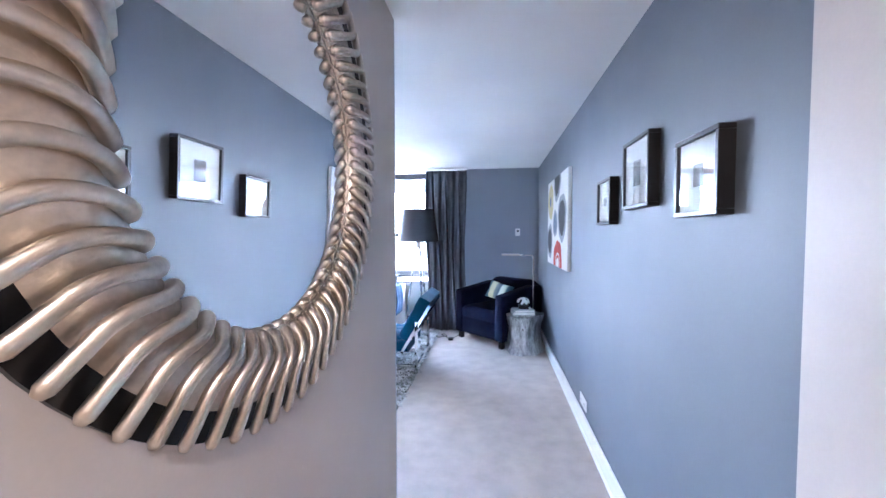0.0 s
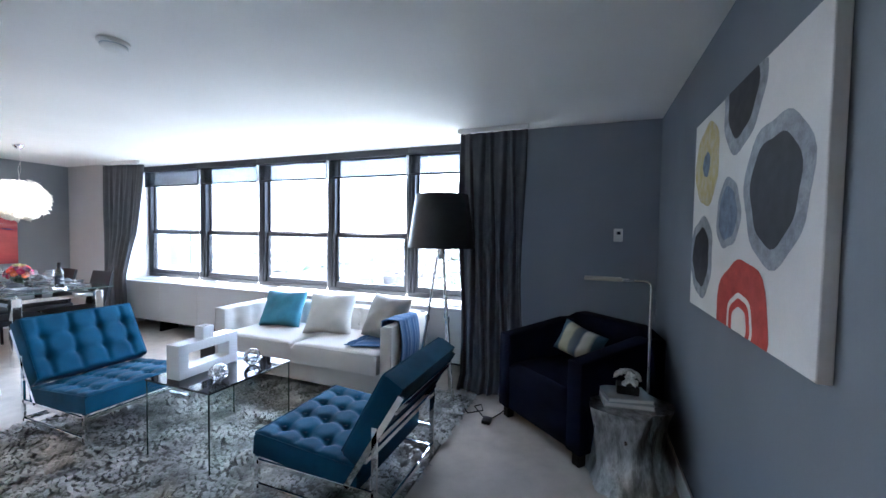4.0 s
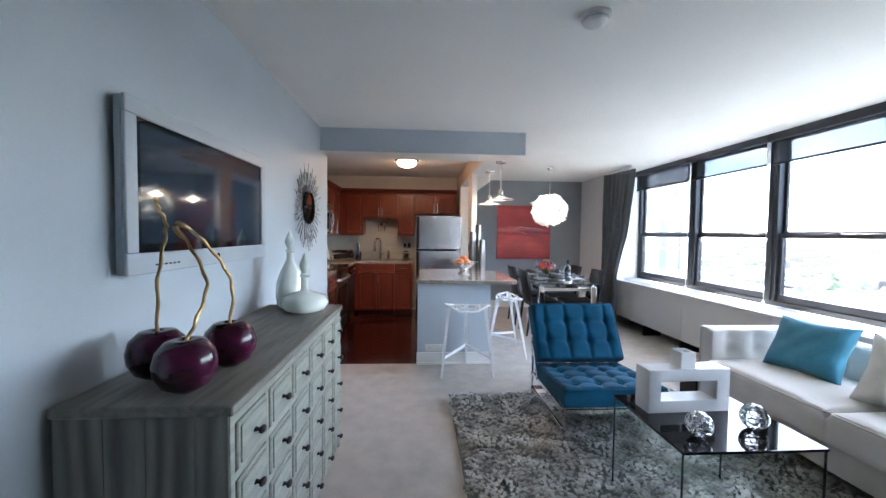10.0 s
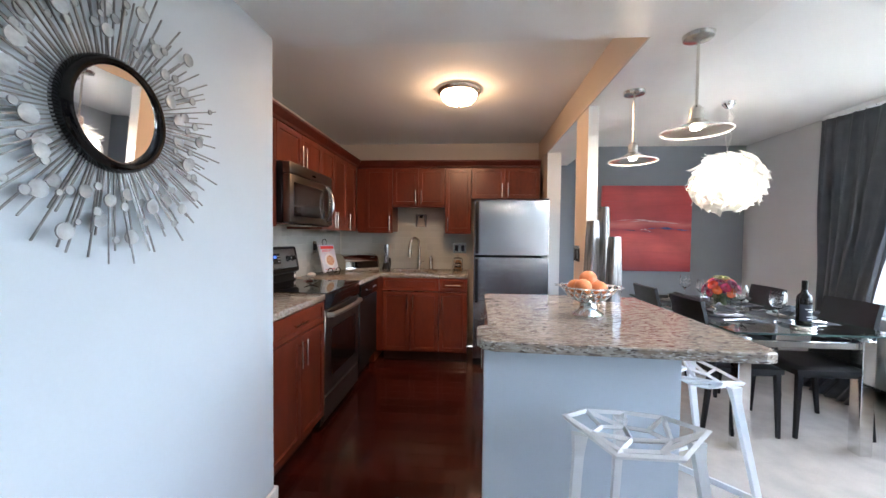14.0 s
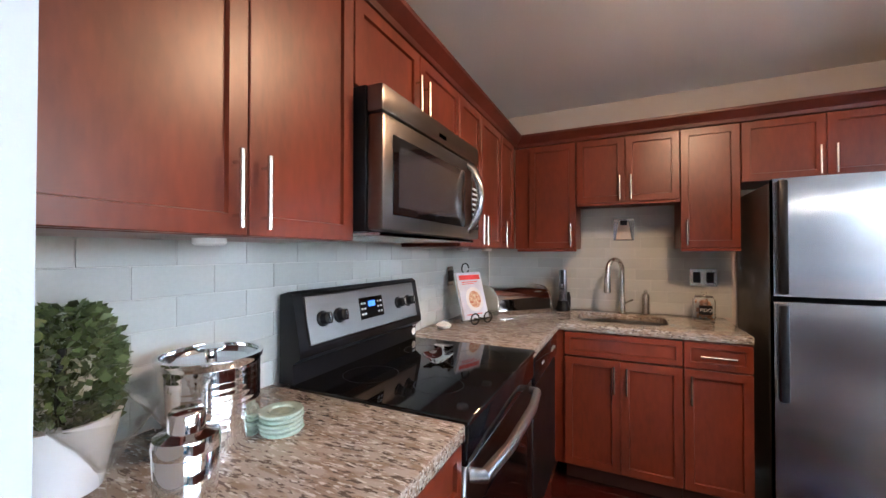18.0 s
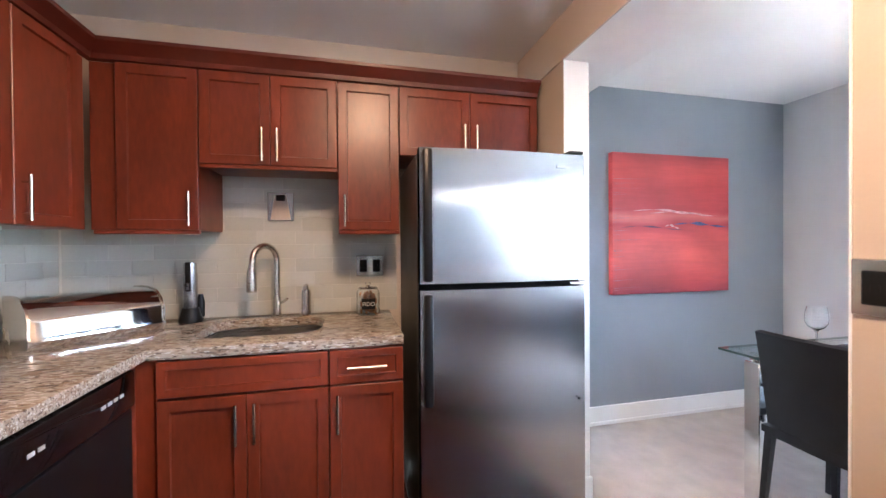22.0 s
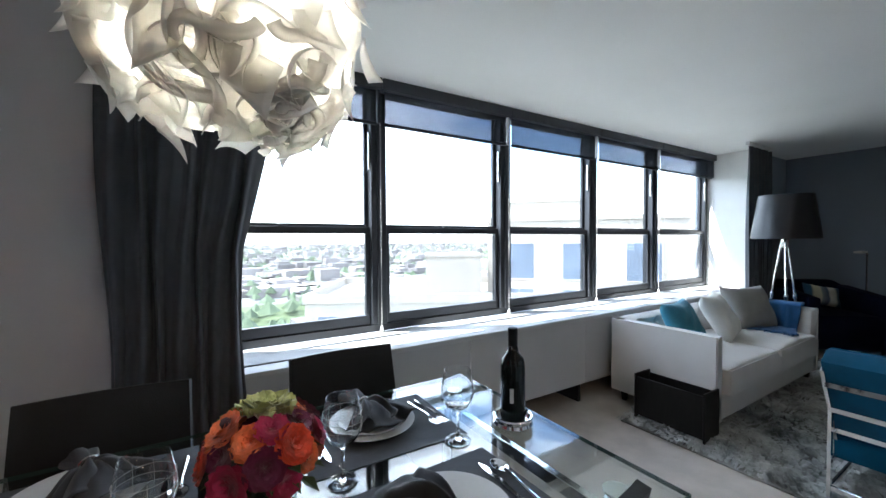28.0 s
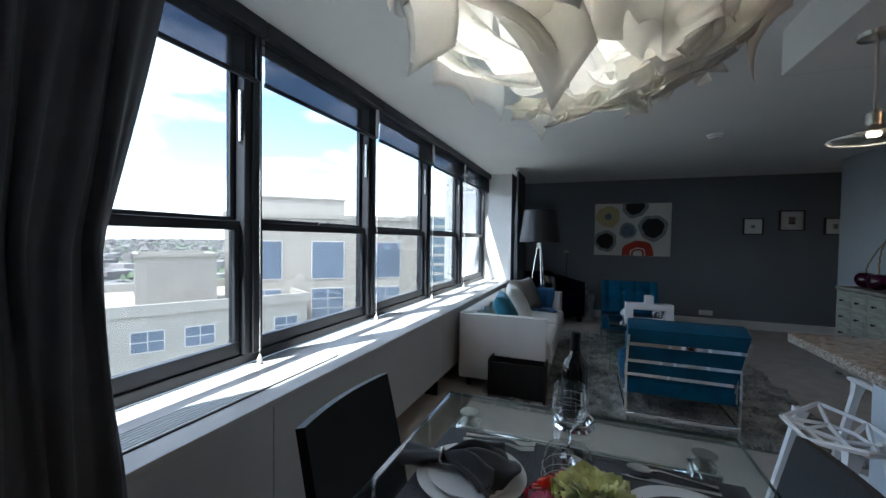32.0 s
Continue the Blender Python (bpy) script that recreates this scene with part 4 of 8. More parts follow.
for x0, x1 in ((-0.42, -0.30), (0.30, 0.42)):
    part("arm", profile_block(((-0.40, 0.09), (0.30, 0.09), (0.36, 0.735), (0.24, 0.735), (-0.40, 0.66)), x0, x1), NAVY, arm)
back_bm = moved(profile_block(((-0.42, 0.09), (0.42, 0.09), (0.42, 0.715), (0.29, 0.795), (-0.29, 0.795), (-0.42, 0.715)), -0.065, 0.065), Matrix.Translation((0, 0.345, 0)) @ Matrix.Rotation(radians(90), 4, "Z"))
part("backrest", back_bm, NAVY, arm)
for x in (-0.36, 0.36):
    for y in (-0.34, 0.32):
        part("foot", boxes((x - 0.03, x + 0.03, y - 0.03, y + 0.03, 0, 0.095), bevel=0.004), BLACK_WOOD, arm)
STRIPES = band_material("striped_cushion_fabric", [(0.0, (0.02, 0.06, 0.09)), (0.22, (0.02, 0.07, 0.1)), (0.26, (0.42, 0.38, 0.25)), (0.4, (0.42, 0.38, 0.25)), (0.44, (0.15, 0.17, 0.17)), (0.56, (0.05, 0.08, 0.12)), (0.6, (0.5, 0.48, 0.42)), (0.72, (0.4, 0.38, 0.3)), (0.78, (0.02, 0.06, 0.09))], axis=0, scale=2.0, rough=0.85, warp=0.01, offset=0.5)
ob = single("cushion", pillow(0.40, 0.25, 0.12, seed=9), STRIPES, "striped blue and cream lumbar cushion on the armchair", "cushion", smooth=180)
ob.matrix_basis = pose(1.37, 4.98, 0.52, -24, 10, -40)
# silvered stump table with books and a shell
stump = bmesh.new()


def bark(u, v):
    a = u * 6.2832
    r = 0.225 + 0.02 * math.sin(3 * a + 1) + 0.014 * math.sin(5 * a + v * 2) + 0.03 * noise.noise((math.cos(a) * 2.5, math.sin(a) * 2.5, v * 2.2)) + 0.012 * noise.noise((math.cos(a) * 8, math.sin(a) * 8, v * 5)) - 0.035 * math.sin(v * 3.1) + 0.02 * (1 - v) ** 3 - 0.05 * math.exp(-((a - 4.3) / 0.28) ** 2 - ((v - 0.35) / 0.22) ** 2)
    return (r * math.cos(a), r * math.sin(a), v * 0.45)


grid(stump, 72, 30, bark, close_u=True)
bmesh.ops.contextual_create(stump, geom=[e for e in stump.edges if e.is_boundary and all(abs(v.co.z - 0.45) < 1e-4 for v in e.verts)])
single("stump_table", stump, STONE_SILVER, "silvered tree-stump side table with rough bark", "side table", (1.70, 4.475, 0), smooth=60)
for i, (w, d, h, z, c, rz) in enumerate(((0.27, 0.21, 0.028, 0.452, (0.6, 0.6, 0.58), 8), (0.25, 0.2, 0.026, 0.481, (0.5, 0.52, 0.53), 14))):
    bk = thing("book", "pale hardback book lying on the stump table", "book", (1.69, 4.475, z), rz, group="stacked books")
    mc = material("book_cover_%d" % i, c, 0.5, vary=0.1)
    part("cover", boxes((-w / 2, w / 2, -d / 2, d / 2, 0, 0.003), (-w / 2, w / 2, -d / 2, d / 2, h - 0.003, h), (-w / 2, -w / 2 + 0.003, -d / 2, d / 2, 0.003, h - 0.003)), mc, bk)
    part("pages", boxes((-w / 2 + 0.004, w / 2 - 0.005, -d / 2 + 0.005, d / 2 - 0.005, 0.003, h - 0.003)), PAPER, bk)
single("dark_box", boxes((-0.06, 0.06, -0.05, 0.05, 0, 0.05), bevel=0.004), BLACK_PLASTIC, "small dark box on the stacked books", "box", (1.70, 4.48, 0.508))
coral = bmesh.new()
rc = random.Random(5)
for k in range(46):
    a, e = rc.uniform(0, 6.28), rc.uniform(0.05, 1.5)
    d = Vector((math.cos(a) * math.cos(e), math.sin(a) * math.cos(e), math.sin(e)))
    t = d.orthogonal().normalized()
    s = d.cross(t)
    c = Vector((0, 0, 0.02)) + Vector((d.x * 0.07, d.y * 0.07, d.z * 0.055))
    ring = [coral.verts.new(c + (t * math.cos(q) + s * math.sin(q)) * rc.uniform(0.014, 0.024) + d * rc.uniform(0.003, 0.012)) for q in (1.05 * i for i in range(6))]
    mid = coral.verts.new(c - d * 0.004)
    for i in range(6):
        coral.faces.new((mid, ring[i], ring[(i + 1) % 6]))
single("coral", coral, CERAMIC, "white coral ornament on a dark box", "ornament", (1.70, 4.48, 0.56), smooth=None)
# slim reading lamp
rl = thing("reading_lamp", "slim chrome pharmacy reading lamp behind the side table", "lamp", (1.84, 4.72, 0))
part("pole", tube(bmesh.new(), [(0, 0, 0.012), (0, 0, 1.12), (-0.01, 0, 1.14), (-0.03, 0, 1.15), (-0.12, 0, 1.15)], 0.009, 8), NICKEL, rl)
part("base", lathe(bmesh.new(), [(0, 0), (0.11, 0), (0.11, 0.008), (0.02, 0.014), (0, 0.014)], 24), CHROME, rl)
part("head", boxes((-0.40, -0.17, -0.035, 0.035, 1.142, 1.166), bevel=0.006, seg=2), material("satin_brass_nickel", (0.5, 0.46, 0.4), 0.35, 1.0, vary=0.05), rl)
part("joint", boxes((-0.175, -0.10, -0.014, 0.014, 1.138, 1.162), bevel=0.004), CHROME, rl)

# thermostat, outlets, smoke detector
th = thing("thermostat", "white wall thermostat with a small display", "thermostat", (1.689, N_Y, 1.445))
part("plate", boxes((-0.035, 0.035, -0.022, 0, -0.055, 0.055), bevel=0.006, seg=2), PLASTIC_WHITE, th)
part("display", boxes((-0.012, 0.018, -0.0235, -0.022, 0.005, 0.03)), SCREEN, th)


def outlet(at, rz, label, plate=PLASTIC_WHITE, inner=PLASTIC_WHITE, horizontal=True, gangs=2):
    o = thing("wall_outlet", label, "outlet", at, rz, group="wall outlets")
    w, h = (0.075 * gangs if gangs > 1 else 0.075, 0.115)
    if horizontal:
        w, h = 0.19, 0.078
    part("plate", boxes((-w / 2, w / 2, -0.007, 0, -h / 2, h / 2), bevel=0.003), plate, o)
    for k in range(2):
        x = (k - 0.5) * w * 0.48
        r = part("socket", boxes((x - 0.02, x + 0.02, -0.0095, -0.007, -0.022 if horizontal else -0.034, 0.022 if horizontal else 0.034), bevel=0.002), inner, o)
        part("slots", boxes((x - 0.009, x - 0.006, -0.0102, -0.0095, -0.006, 0.006), (x + 0.006, x + 0.009, -0.0102, -0.0095, -0.006, 0.006)), BLACK_PLASTIC, r)
    return o


outlet((E_X, 2.58, 0.21), -90, "white double wall outlet above the skirting")
det = thing("smoke_detector", "white round ceiling smoke detector", "smoke detector", (-0.845, 3.25, H))
part("base", lathe(bmesh.new(), [(0, 0), (0.07, 0), (0.07, -0.012), (0.062, -0.016), (0, -0.016)], 28), PLASTIC_WHITE, det)
part("cover", lathe(bmesh.new(), [(0.058, -0.016), (0.056, -0.034), (0.045, -0.042), (0.02, -0.044), (0, -0.044)], 28), PLASTIC_WHITE, det)
part("vents", lathe(bmesh.new(), [(0.0585, -0.02), (0.0585, -0.026), (0.057, -0.026), (0.057, -0.02)], 28), GREY_PLASTIC, det)

# television
tv = thing("television", "wall-mounted flat television in a silver-grey frame, switched off", "television", (-0.888, S_Y, 1.513))
part("mount", boxes((-0.2, 0.2, 0, 0.012, -0.15, 0.15)), BLACK_PLASTIC, tv)
part("housing", boxes((-0.541, 0.541, 0.012, 0.040, -0.285, 0.285), bevel=0.006), GREY_PLASTIC, tv)
part("bezel", boxes((-0.543, 0.543, 0.0401, 0.052, 0.232, 0.287), (-0.543, 0.543, 0.0401, 0.052, -0.287, -0.215), (-0.543, -0.49, 0.0401, 0.052, -0.2149, 0.2319), (0.49, 0.543, 0.0401, 0.052, -0.2149, 0.2319), bevel=0.003), GREY_PLASTIC, tv)
part("screen_border", boxes((-0.489, 0.489, 0.0405, 0.0445, -0.2145, 0.2315)), BLACK_GLOSS, tv)
part("screen", boxes((-0.47, 0.47, 0.0446, 0.0452, -0.185, 0.213)), SCREEN, tv)
part("badge", lathe(bmesh.new(), [(0, 0.002), (0.012, 0.002), (0.013, 0)], 14, (0, 0.052, -0.25), Matrix.Rotation(radians(-90), 4, "X")), SCREEN, tv)
part("buttons", boxes(*[(0.40 - 0.024 * k, 0.414 - 0.024 * k, 0.052, 0.0535, -0.262, -0.256) for k in range(6)]), BLACK_PLASTIC, tv)

# dresser
DX0, DX1, DY0, DY1, DZ = -1.55, -0.104, 1.50, 1.958, 0.915
dr = thing("dresser", "weathered grey wooden apothecary dresser with thirty small drawers", "dresser")
part("top", boxes((DX0, DX1, DY0, DY1 + 0.004, DZ - 0.03, DZ), bevel=0.004), GREYWOOD, dr)
for x in (DX1 - 0.035, DX0 + 0.008):
    yb = (DY0 + 0.005, DY0 + 0.13, DY0 + 0.235, DY0 + 0.36, DY1 - 0.012)
    for a, b in zip(yb, yb[1:]):
        part("side_board", boxes((x, x + 0.027, a + 0.0004, b - 0.0004, 0.0, DZ - 0.03), bevel=0.0012), GRAIN_SIDE, dr)
part("carcass", boxes((DX0 + 0.035, DX1 - 0.035, DY0 + 0.005, DY1 - 0.024, 0.06, DZ - 0.03)), IRON, dr)
fr = bmesh.new()
cw, rh = (DX1 - DX0 - 0.05) / 6, 0.162
for i in range(7):
    x = DX0 + 0.025 + cw * i
    box(fr, x - 0.013, x + 0.013, DY1 - 0.024, DY1 - 0.008, 0.04, DZ - 0.031, 0.002)
for j in range(6):
    z = 0.052 + rh * j
    box(fr, DX0 + 0.02, DX1 - 0.02, DY1 - 0.0241, DY1 - 0.0085, z - 0.012, z + 0.012)
part("face_frame", fr, WASHED, dr)
drawer_mesh = mesh_of("drawer", boxes((-cw / 2 + 0.017, cw / 2 - 0.017, -0.018, 0.0, -rh / 2 + 0.015, rh / 2 - 0.015), (-cw / 2 + 0.03, cw / 2 - 0.03, 0.0001, 0.005, -rh / 2 + 0.027, rh / 2 - 0.027), bevel=0.004), WASHED, 30)
knob_bm = lathe(bmesh.new(), [(0.009, 0), (0.006, 0.006), (0.006, 0.012), (0.013, 0.017), (0.015, 0.023), (0.010, 0.029), (0, 0.031)], 14, (0, 0.005, 0), Matrix.Rotation(radians(-90), 4, "X"))
knob_mesh = mesh_of("knob", moved(knob_bm, Matrix.Diagonal((1.35, 1, 0.78, 1))), IRON, 60)
for i in range(6):
    for j in range(5):
        d = new("drawer", drawer_mesh)
        d.parent, d.location = dr, (DX0 + 0.025 + cw * (i + 0.5), DY1 - 0.002, 0.052 + rh * (j + 0.5))
        k = new("knob", knob_mesh)
        k.parent = d

# ornaments on the dresser
def plum(at, through_points):
    p = thing("cherry_ornament", "glossy purple lacquered cherry ornament with a twisted metal stem", "ornament", at, group="cherry ornaments")
    part("fruit", lathe(bmesh.new(), [(0.0, 0.004), (0.03, 0.0), (0.062, 0.02), (0.08, 0.055), (0.083, 0.085), (0.074, 0.12), (0.05, 0.145), (0.022, 0.149), (0.0, 0.138)], 32), PLUM, p, smooth=180)
    q = [Vector((0, 0, 0.136))] + [Vector(c) - Vector(at) for c in through_points]
    q = [q[0]] + q + [q[-1]]
    pts = []
    for a, b, c, d in zip(q, q[1:], q[2:], q[3:]):
        for k in range(7):
            u = k / 7
            pts.append(0.5 * (2 * b + (c - a) * u + (2 * a - 5 * b + 4 * c - d) * u * u + (3 * b - a - 3 * c + d) * u ** 3))
    pts.append(q[-1])
    pts = [c + Vector((0.0025 * math.sin(k * 1.3), 0.0025 * math.cos(k * 1.3), 0)) for k, c in enumerate(pts)]
    part("stem", tube(bmesh.new(), pts, [0.0052 + (0.003 if k > len(pts) - 5 else 0.0006 * math.sin(k * 2.1)) for k in range(len(pts))], 8), BRASS, p, "twisted antique brass stem")


plum((-0.215, 1.78, DZ), ((-0.25, 1.795, 1.12), (-0.31, 1.79, 1.21), (-0.32, 1.745, 1.31), (-0.32, 1.69, 1.385)))
plum((-0.32, 1.635, DZ), ((-0.31, 1.645, 1.22), (-0.315, 1.665, 1.35), (-0.31, 1.67, 1.40), (-0.295, 1.66, 1.44), (-0.285, 1.655, 1.47)))
plum((-0.43, 1.80, DZ), ((-0.44, 1.805, 1.18), (-0.41, 1.78, 1.275), (-0.36, 1.73, 1.365), (-0.325, 1.695, 1.40)))


def decanter(at, body, label):
    b = thing("glass_bottle", label, "bottle", at, group="milk glass bottles")
    part("body", lathe(bmesh.new(), body, 32), MILK, b, smooth=60)
    z = body[-1][1]
    part("stopper", lathe(bmesh.new(), [(0, z), (0.012, z), (0.026, z + 0.004), (0.026, z + 0.009), (0.013, z + 0.014), (0.026, z + 0.04), (0.03, z + 0.06), (0.022, z + 0.085), (0.008, z + 0.115), (0.003, z + 0.13), (0, z + 0.133)], 24), MILK, b, smooth=60)


decanter((-1.455, 1.665, DZ), [(0, 0), (0.055, 0), (0.074, 0.02), (0.082, 0.08), (0.078, 0.15), (0.056, 0.22), (0.034, 0.265), (0.022, 0.29), (0.02, 0.335), (0.03, 0.34), (0, 0.342)], "tall pale milk-glass bottle with a pointed stopper")
decanter((-1.325, 1.79, DZ), [(0, 0), (0.07, 0), (0.115, 0.018), (0.133, 0.055), (0.115, 0.092), (0.06, 0.112), (0.026, 0.122), (0.02, 0.14), (0.02, 0.2), (0.032, 0.206), (0, 0.208)], "squat pale milk-glass bottle with a pointed stopper")

# starburst mirror
sb = thing("starburst_mirror", "round black-rimmed wall mirror with starburst of metal rods and pearly discs", "mirror", (-2.39, S_Y, 1.58))
turn = Matrix.Rotation(radians(-90), 4, "X")
part("mirror_glass", moved(lathe(bmesh.new(), [(0, 0.036), (0.118, 0.036), (0.118, 0.032), (0, 0.032)], 40, (0, 0, 0), turn), Matrix.Rotation(radians(-3.4), 4, "X")), MIRROR, sb)
BRONZE = material("gunmetal_rod", (0.22, 0.225, 0.235), 0.4, 0.7, vary=0.3, scale=30)
part("rim", lathe(bmesh.new(), [(0.114, 0.026), (0.114, 0.044), (0.119, 0.05), (0.127, 0.05), (0.135, 0.043), (0.139, 0.03), (0.139, 0.012), (0.114, 0.012)], 48, (0, 0, 0), turn), BLACK_GLOSS, sb, "black lacquered rim")
part("back_plate", lathe(bmesh.new(), [(0, 0.001), (0.11, 0.001), (0.11, 0.0115), (0, 0.0115)], 32, (0, 0, 0), turn), BLACK_PLASTIC, sb)
rs = random.Random(12)
DISC = material("pearl_disc", (0.36, 0.385, 0.41), 0.4, 0.1, vary=0.22, scale=40, coat=0.15, random_value=0.2)
for k in range(112):
    a = 6.2832 * k / 112
    r1 = (0.345, 0.285, 0.37, 0.31)[k % 4] + rs.uniform(-0.02, 0.015)
    tip = 0.02 + 0.012 * (k % 3)
    rod = part("rod", bar(bmesh.new(), (0.132 * math.cos(a), 0.02, 0.132 * math.sin(a)), (r1 * math.cos(a), tip, r1 * math.sin(a)), 0.0034), BRONZE, sb)
    q = 0.185 + (r1 - 0.2) * ((k * 0.618) % 1.0)
    if q < r1 - 0.012 and k % 9 != 4:
        rd = (0.0075, 0.011, 0.0155, 0.0095, 0.019)[(k * 7) % 5]
        h = 0.02 + (tip - 0.02) * (q - 0.132) / (r1 - 0.132) + 0.003
        part("disc", lathe(bmesh.new(), [(0, 0.002), (rd * 0.86, 0.002), (rd, 0.0035), (rd, -0.001), (0, -0.001)], 14, (q * math.cos(a), h, q * math.sin(a)), turn), DISC, rod)

# canvas on the long wall
art = thing("canvas_painting", "abstract canvas of dark, yellow and red circles on white", "painting", (E_X, 3.69, 1.545))
part("canvas", boxes((-0.032, 0, -0.587, 0.587, -0.445, 0.445), bevel=0.003), material("canvas_white", (0.72, 0.71, 0.68), 0.8, vary=0.05, bump=0.2, bump_scale=400), art)


def blot(y, z, r0, r1, c1, c2, lo=None):
    """A painted ring or disc with an uneven rim, on the canvas face."""
    bm = bmesh.new()
    rb = random.Random(int(y * 100 + z * 10))
    n = 40
    pa, pb = rb.uniform(0, 6), rb.uniform(0, 6)
    out, inn = [], []
    for k in range(n):
        a = 6.2832 * k / n
        w = 1 + 0.05 * math.sin(3 * a + pa) + 0.03 * math.sin(7 * a + pb)
        for lst, r in ((out, r1 * w), (inn, max(r0, 0.004) * w)):
            yy, zz = y + r * math.cos(a), z + r * math.sin(a)
            lst.append(bm.verts.new((-0.0335 - c2, max(-0.585, min(0.585, yy)), max(-0.443, min(0.443, zz)))))
    for k in range(n):
        bm.faces.new((out[k], out[(k + 1) % n], inn[(k + 1) % n], inn[k]))
    if r0 <= 0:
        bm.faces.new(inn)
    part("painted_circle", bm, c1, art, smooth=None)


INK = material("ink_black", (0.012, 0.014, 0.02), 0.6, vary=0.3, scale=20)
WASH = material("ink_wash", (0.3, 0.32, 0.35), 0.7, vary=0.3, scale=25)
YEL = material("ochre_wash", (0.5, 0.4, 0.12), 0.7, vary=0.35, scale=25, color2=(0.55, 0.5, 0.35))
RED = material("red_wash", (0.5, 0.05, 0.03), 0.7, vary=0.2, scale=20)
BLUEW = material("blue_grey_wash", (0.15, 0.2, 0.28), 0.7, vary=0.3, scale=25)
for y, z, r, base, core, k in ((0.37, 0.22, 0.185, YEL, BLUEW, 0.3), (-0.04, 0.40, 0.20, WASH, INK, 0.72), (0.06, -0.02, 0.135, WASH, BLUEW, 0.75), (-0.32, 0.03, 0.22, WASH, INK, 0.74), (0.41, -0.20, 0.185, WASH, INK, 0.72)):
    blot(y, z, 0, r, base, 0.0)
    blot(y, z, 0, r * k, core, 0.001)
blot(-0.10, -0.42, 0.12, 0.24, RED, 0.0)
blot(-0.10, -0.42, 0.07, 0.10, RED, 0.0)


def hall_frame(y0, y1, z0, z1, tone, pw, ph_):
    f = thing("picture_frame", "black box frame with a small photograph in a wide white mat", "picture frame", (E_X, (y0 + y1) / 2, (z0 + z1) / 2), group="hall picture frames")
    w, h, d = (y1 - y0) / 2, (z1 - z0) / 2, -0.047
    for name, sp in (("frame_rail", (d, 0, -w, w, h - 0.016, h)), ("frame_rail", (d, 0, -w, w, -h, -h + 0.016)), ("frame_stile", (d, 0, -w, -w + 0.016, -h + 0.0161, h - 0.0161)), ("frame_stile", (d, 0, w - 0.016, w, -h + 0.0161, h - 0.0161))):
        part(name, boxes(sp, bevel=0.002), BLACK_FRAME, f)
    part("mat", boxes((-0.034, -0.004, -w + 0.016, w - 0.016, -h + 0.016, h - 0.016)), PAPER, f)
    part("photograph", boxes((-0.0355, -0.034, -w * pw * 1.5, w * pw * 1.5, -h * ph_ * 1.5, h * ph_ * 1.5)), tone, f)
    g = part("glass", boxes((-0.041, -0.0395, -w + 0.016, w - 0.016, -h + 0.016, h - 0.016)), CLEAR, f)
    g.visible_shadow = False


TONE = [band_material("photo_tone_%d" % i, [(0, (0.08, 0.06, 0.05)), (0.5, (0.3, 0.27, 0.25)), (0.75, (0.1, 0.09, 0.09)), (1, (0.45, 0.45, 0.47))], axis=2, scale=9, warp=0.3, noise_scale=18 + 5 * i, offset=0.4) for i in range(3)]
hall_frame(1.875, 2.13, 1.474, 1.728, TONE[0], 0.13, 0.12)
hall_frame(1.375, 1.68, 1.537, 1.842, TONE[1], 0.17, 0.24)
hall_frame(0.895, 1.147, 1.479, 1.729, TONE[2], 0.14, 0.18)

# big wave mirror in the hall
MY, MZ, MR, M_OUT = 0.488, 1.60, 0.372, 0.55
wm = thing("wall_mirror", "large round mirror in a champagne silver frame of wavy radiating ribs", "mirror", (HALL_X + 0.0165, MY, MZ))
wm.rotation_euler = (0, radians(1.5), 0)
tx = Matrix.Rotation(radians(90), 4, "Y")
part("mirror_glass", lathe(bmesh.new(), [(0, 0.001), (MR + 0.02, 0.001), (MR + 0.02, -0.004), (0, -0.004)], 72, (0, 0, 0), tx), MIRROR, wm)
part("backing", lathe(bmesh.new(), [(MR + 0.10, -0.002), (M_OUT - 0.012, -0.002), (M_OUT - 0.012, 0.006), (MR + 0.10, 0.008)], 72, (0, 0, 0), tx), BLACK_PLASTIC, wm, "black backing showing between the rib ends")
part("moulding", lathe(bmesh.new(), [(MR - 0.002, 0.002), (MR - 0.002, 0.010), (MR + 0.008, 0.022), (MR + 0.028, 0.036), (MR + 0.055, 0.034), (MR + 0.085, 0.022), (MR + 0.118, 0.012), (MR + 0.126, 0.0)], 72, (0, 0, 0), tx), SILVER_LEAF, wm, "coved champagne silver moulding")
rib_bm = bmesh.new()
rp, rrad = [], []
for k in range(25):
    u = k / 24
    r = MR - 0.006 + u * (M_OUT - MR)
    ang = -0.125 * math.sin(math.pi / 2 * min(1, u / 0.55)) + 0.09 * max(0, u - 0.6)
    lift = 0.010 + 0.042 * math.sin(math.pi * min(u, 0.3) / 0.6) - (0.034 * ((u - 0.3) / 0.7) ** 1.3 if u > 0.3 else 0)
    rp.append((lift, r * math.cos(ang), r * math.sin(ang)))
    rrad.append((0.0088 + 0.0008 * u + 0.0055 * math.exp(-(u / 0.13) ** 2)) * (1 if 0 < k < 24 else 0.55))
tube(rib_bm, rp, rrad, 12, flat=1.1)
rib = mesh_of("rib", rib_bm, SILVER_LEAF, 180)
for k in range(60):
    o = new("rib", rib)
    o.parent, o.rotation_euler = wm, (radians(6 * k), 0, 0)
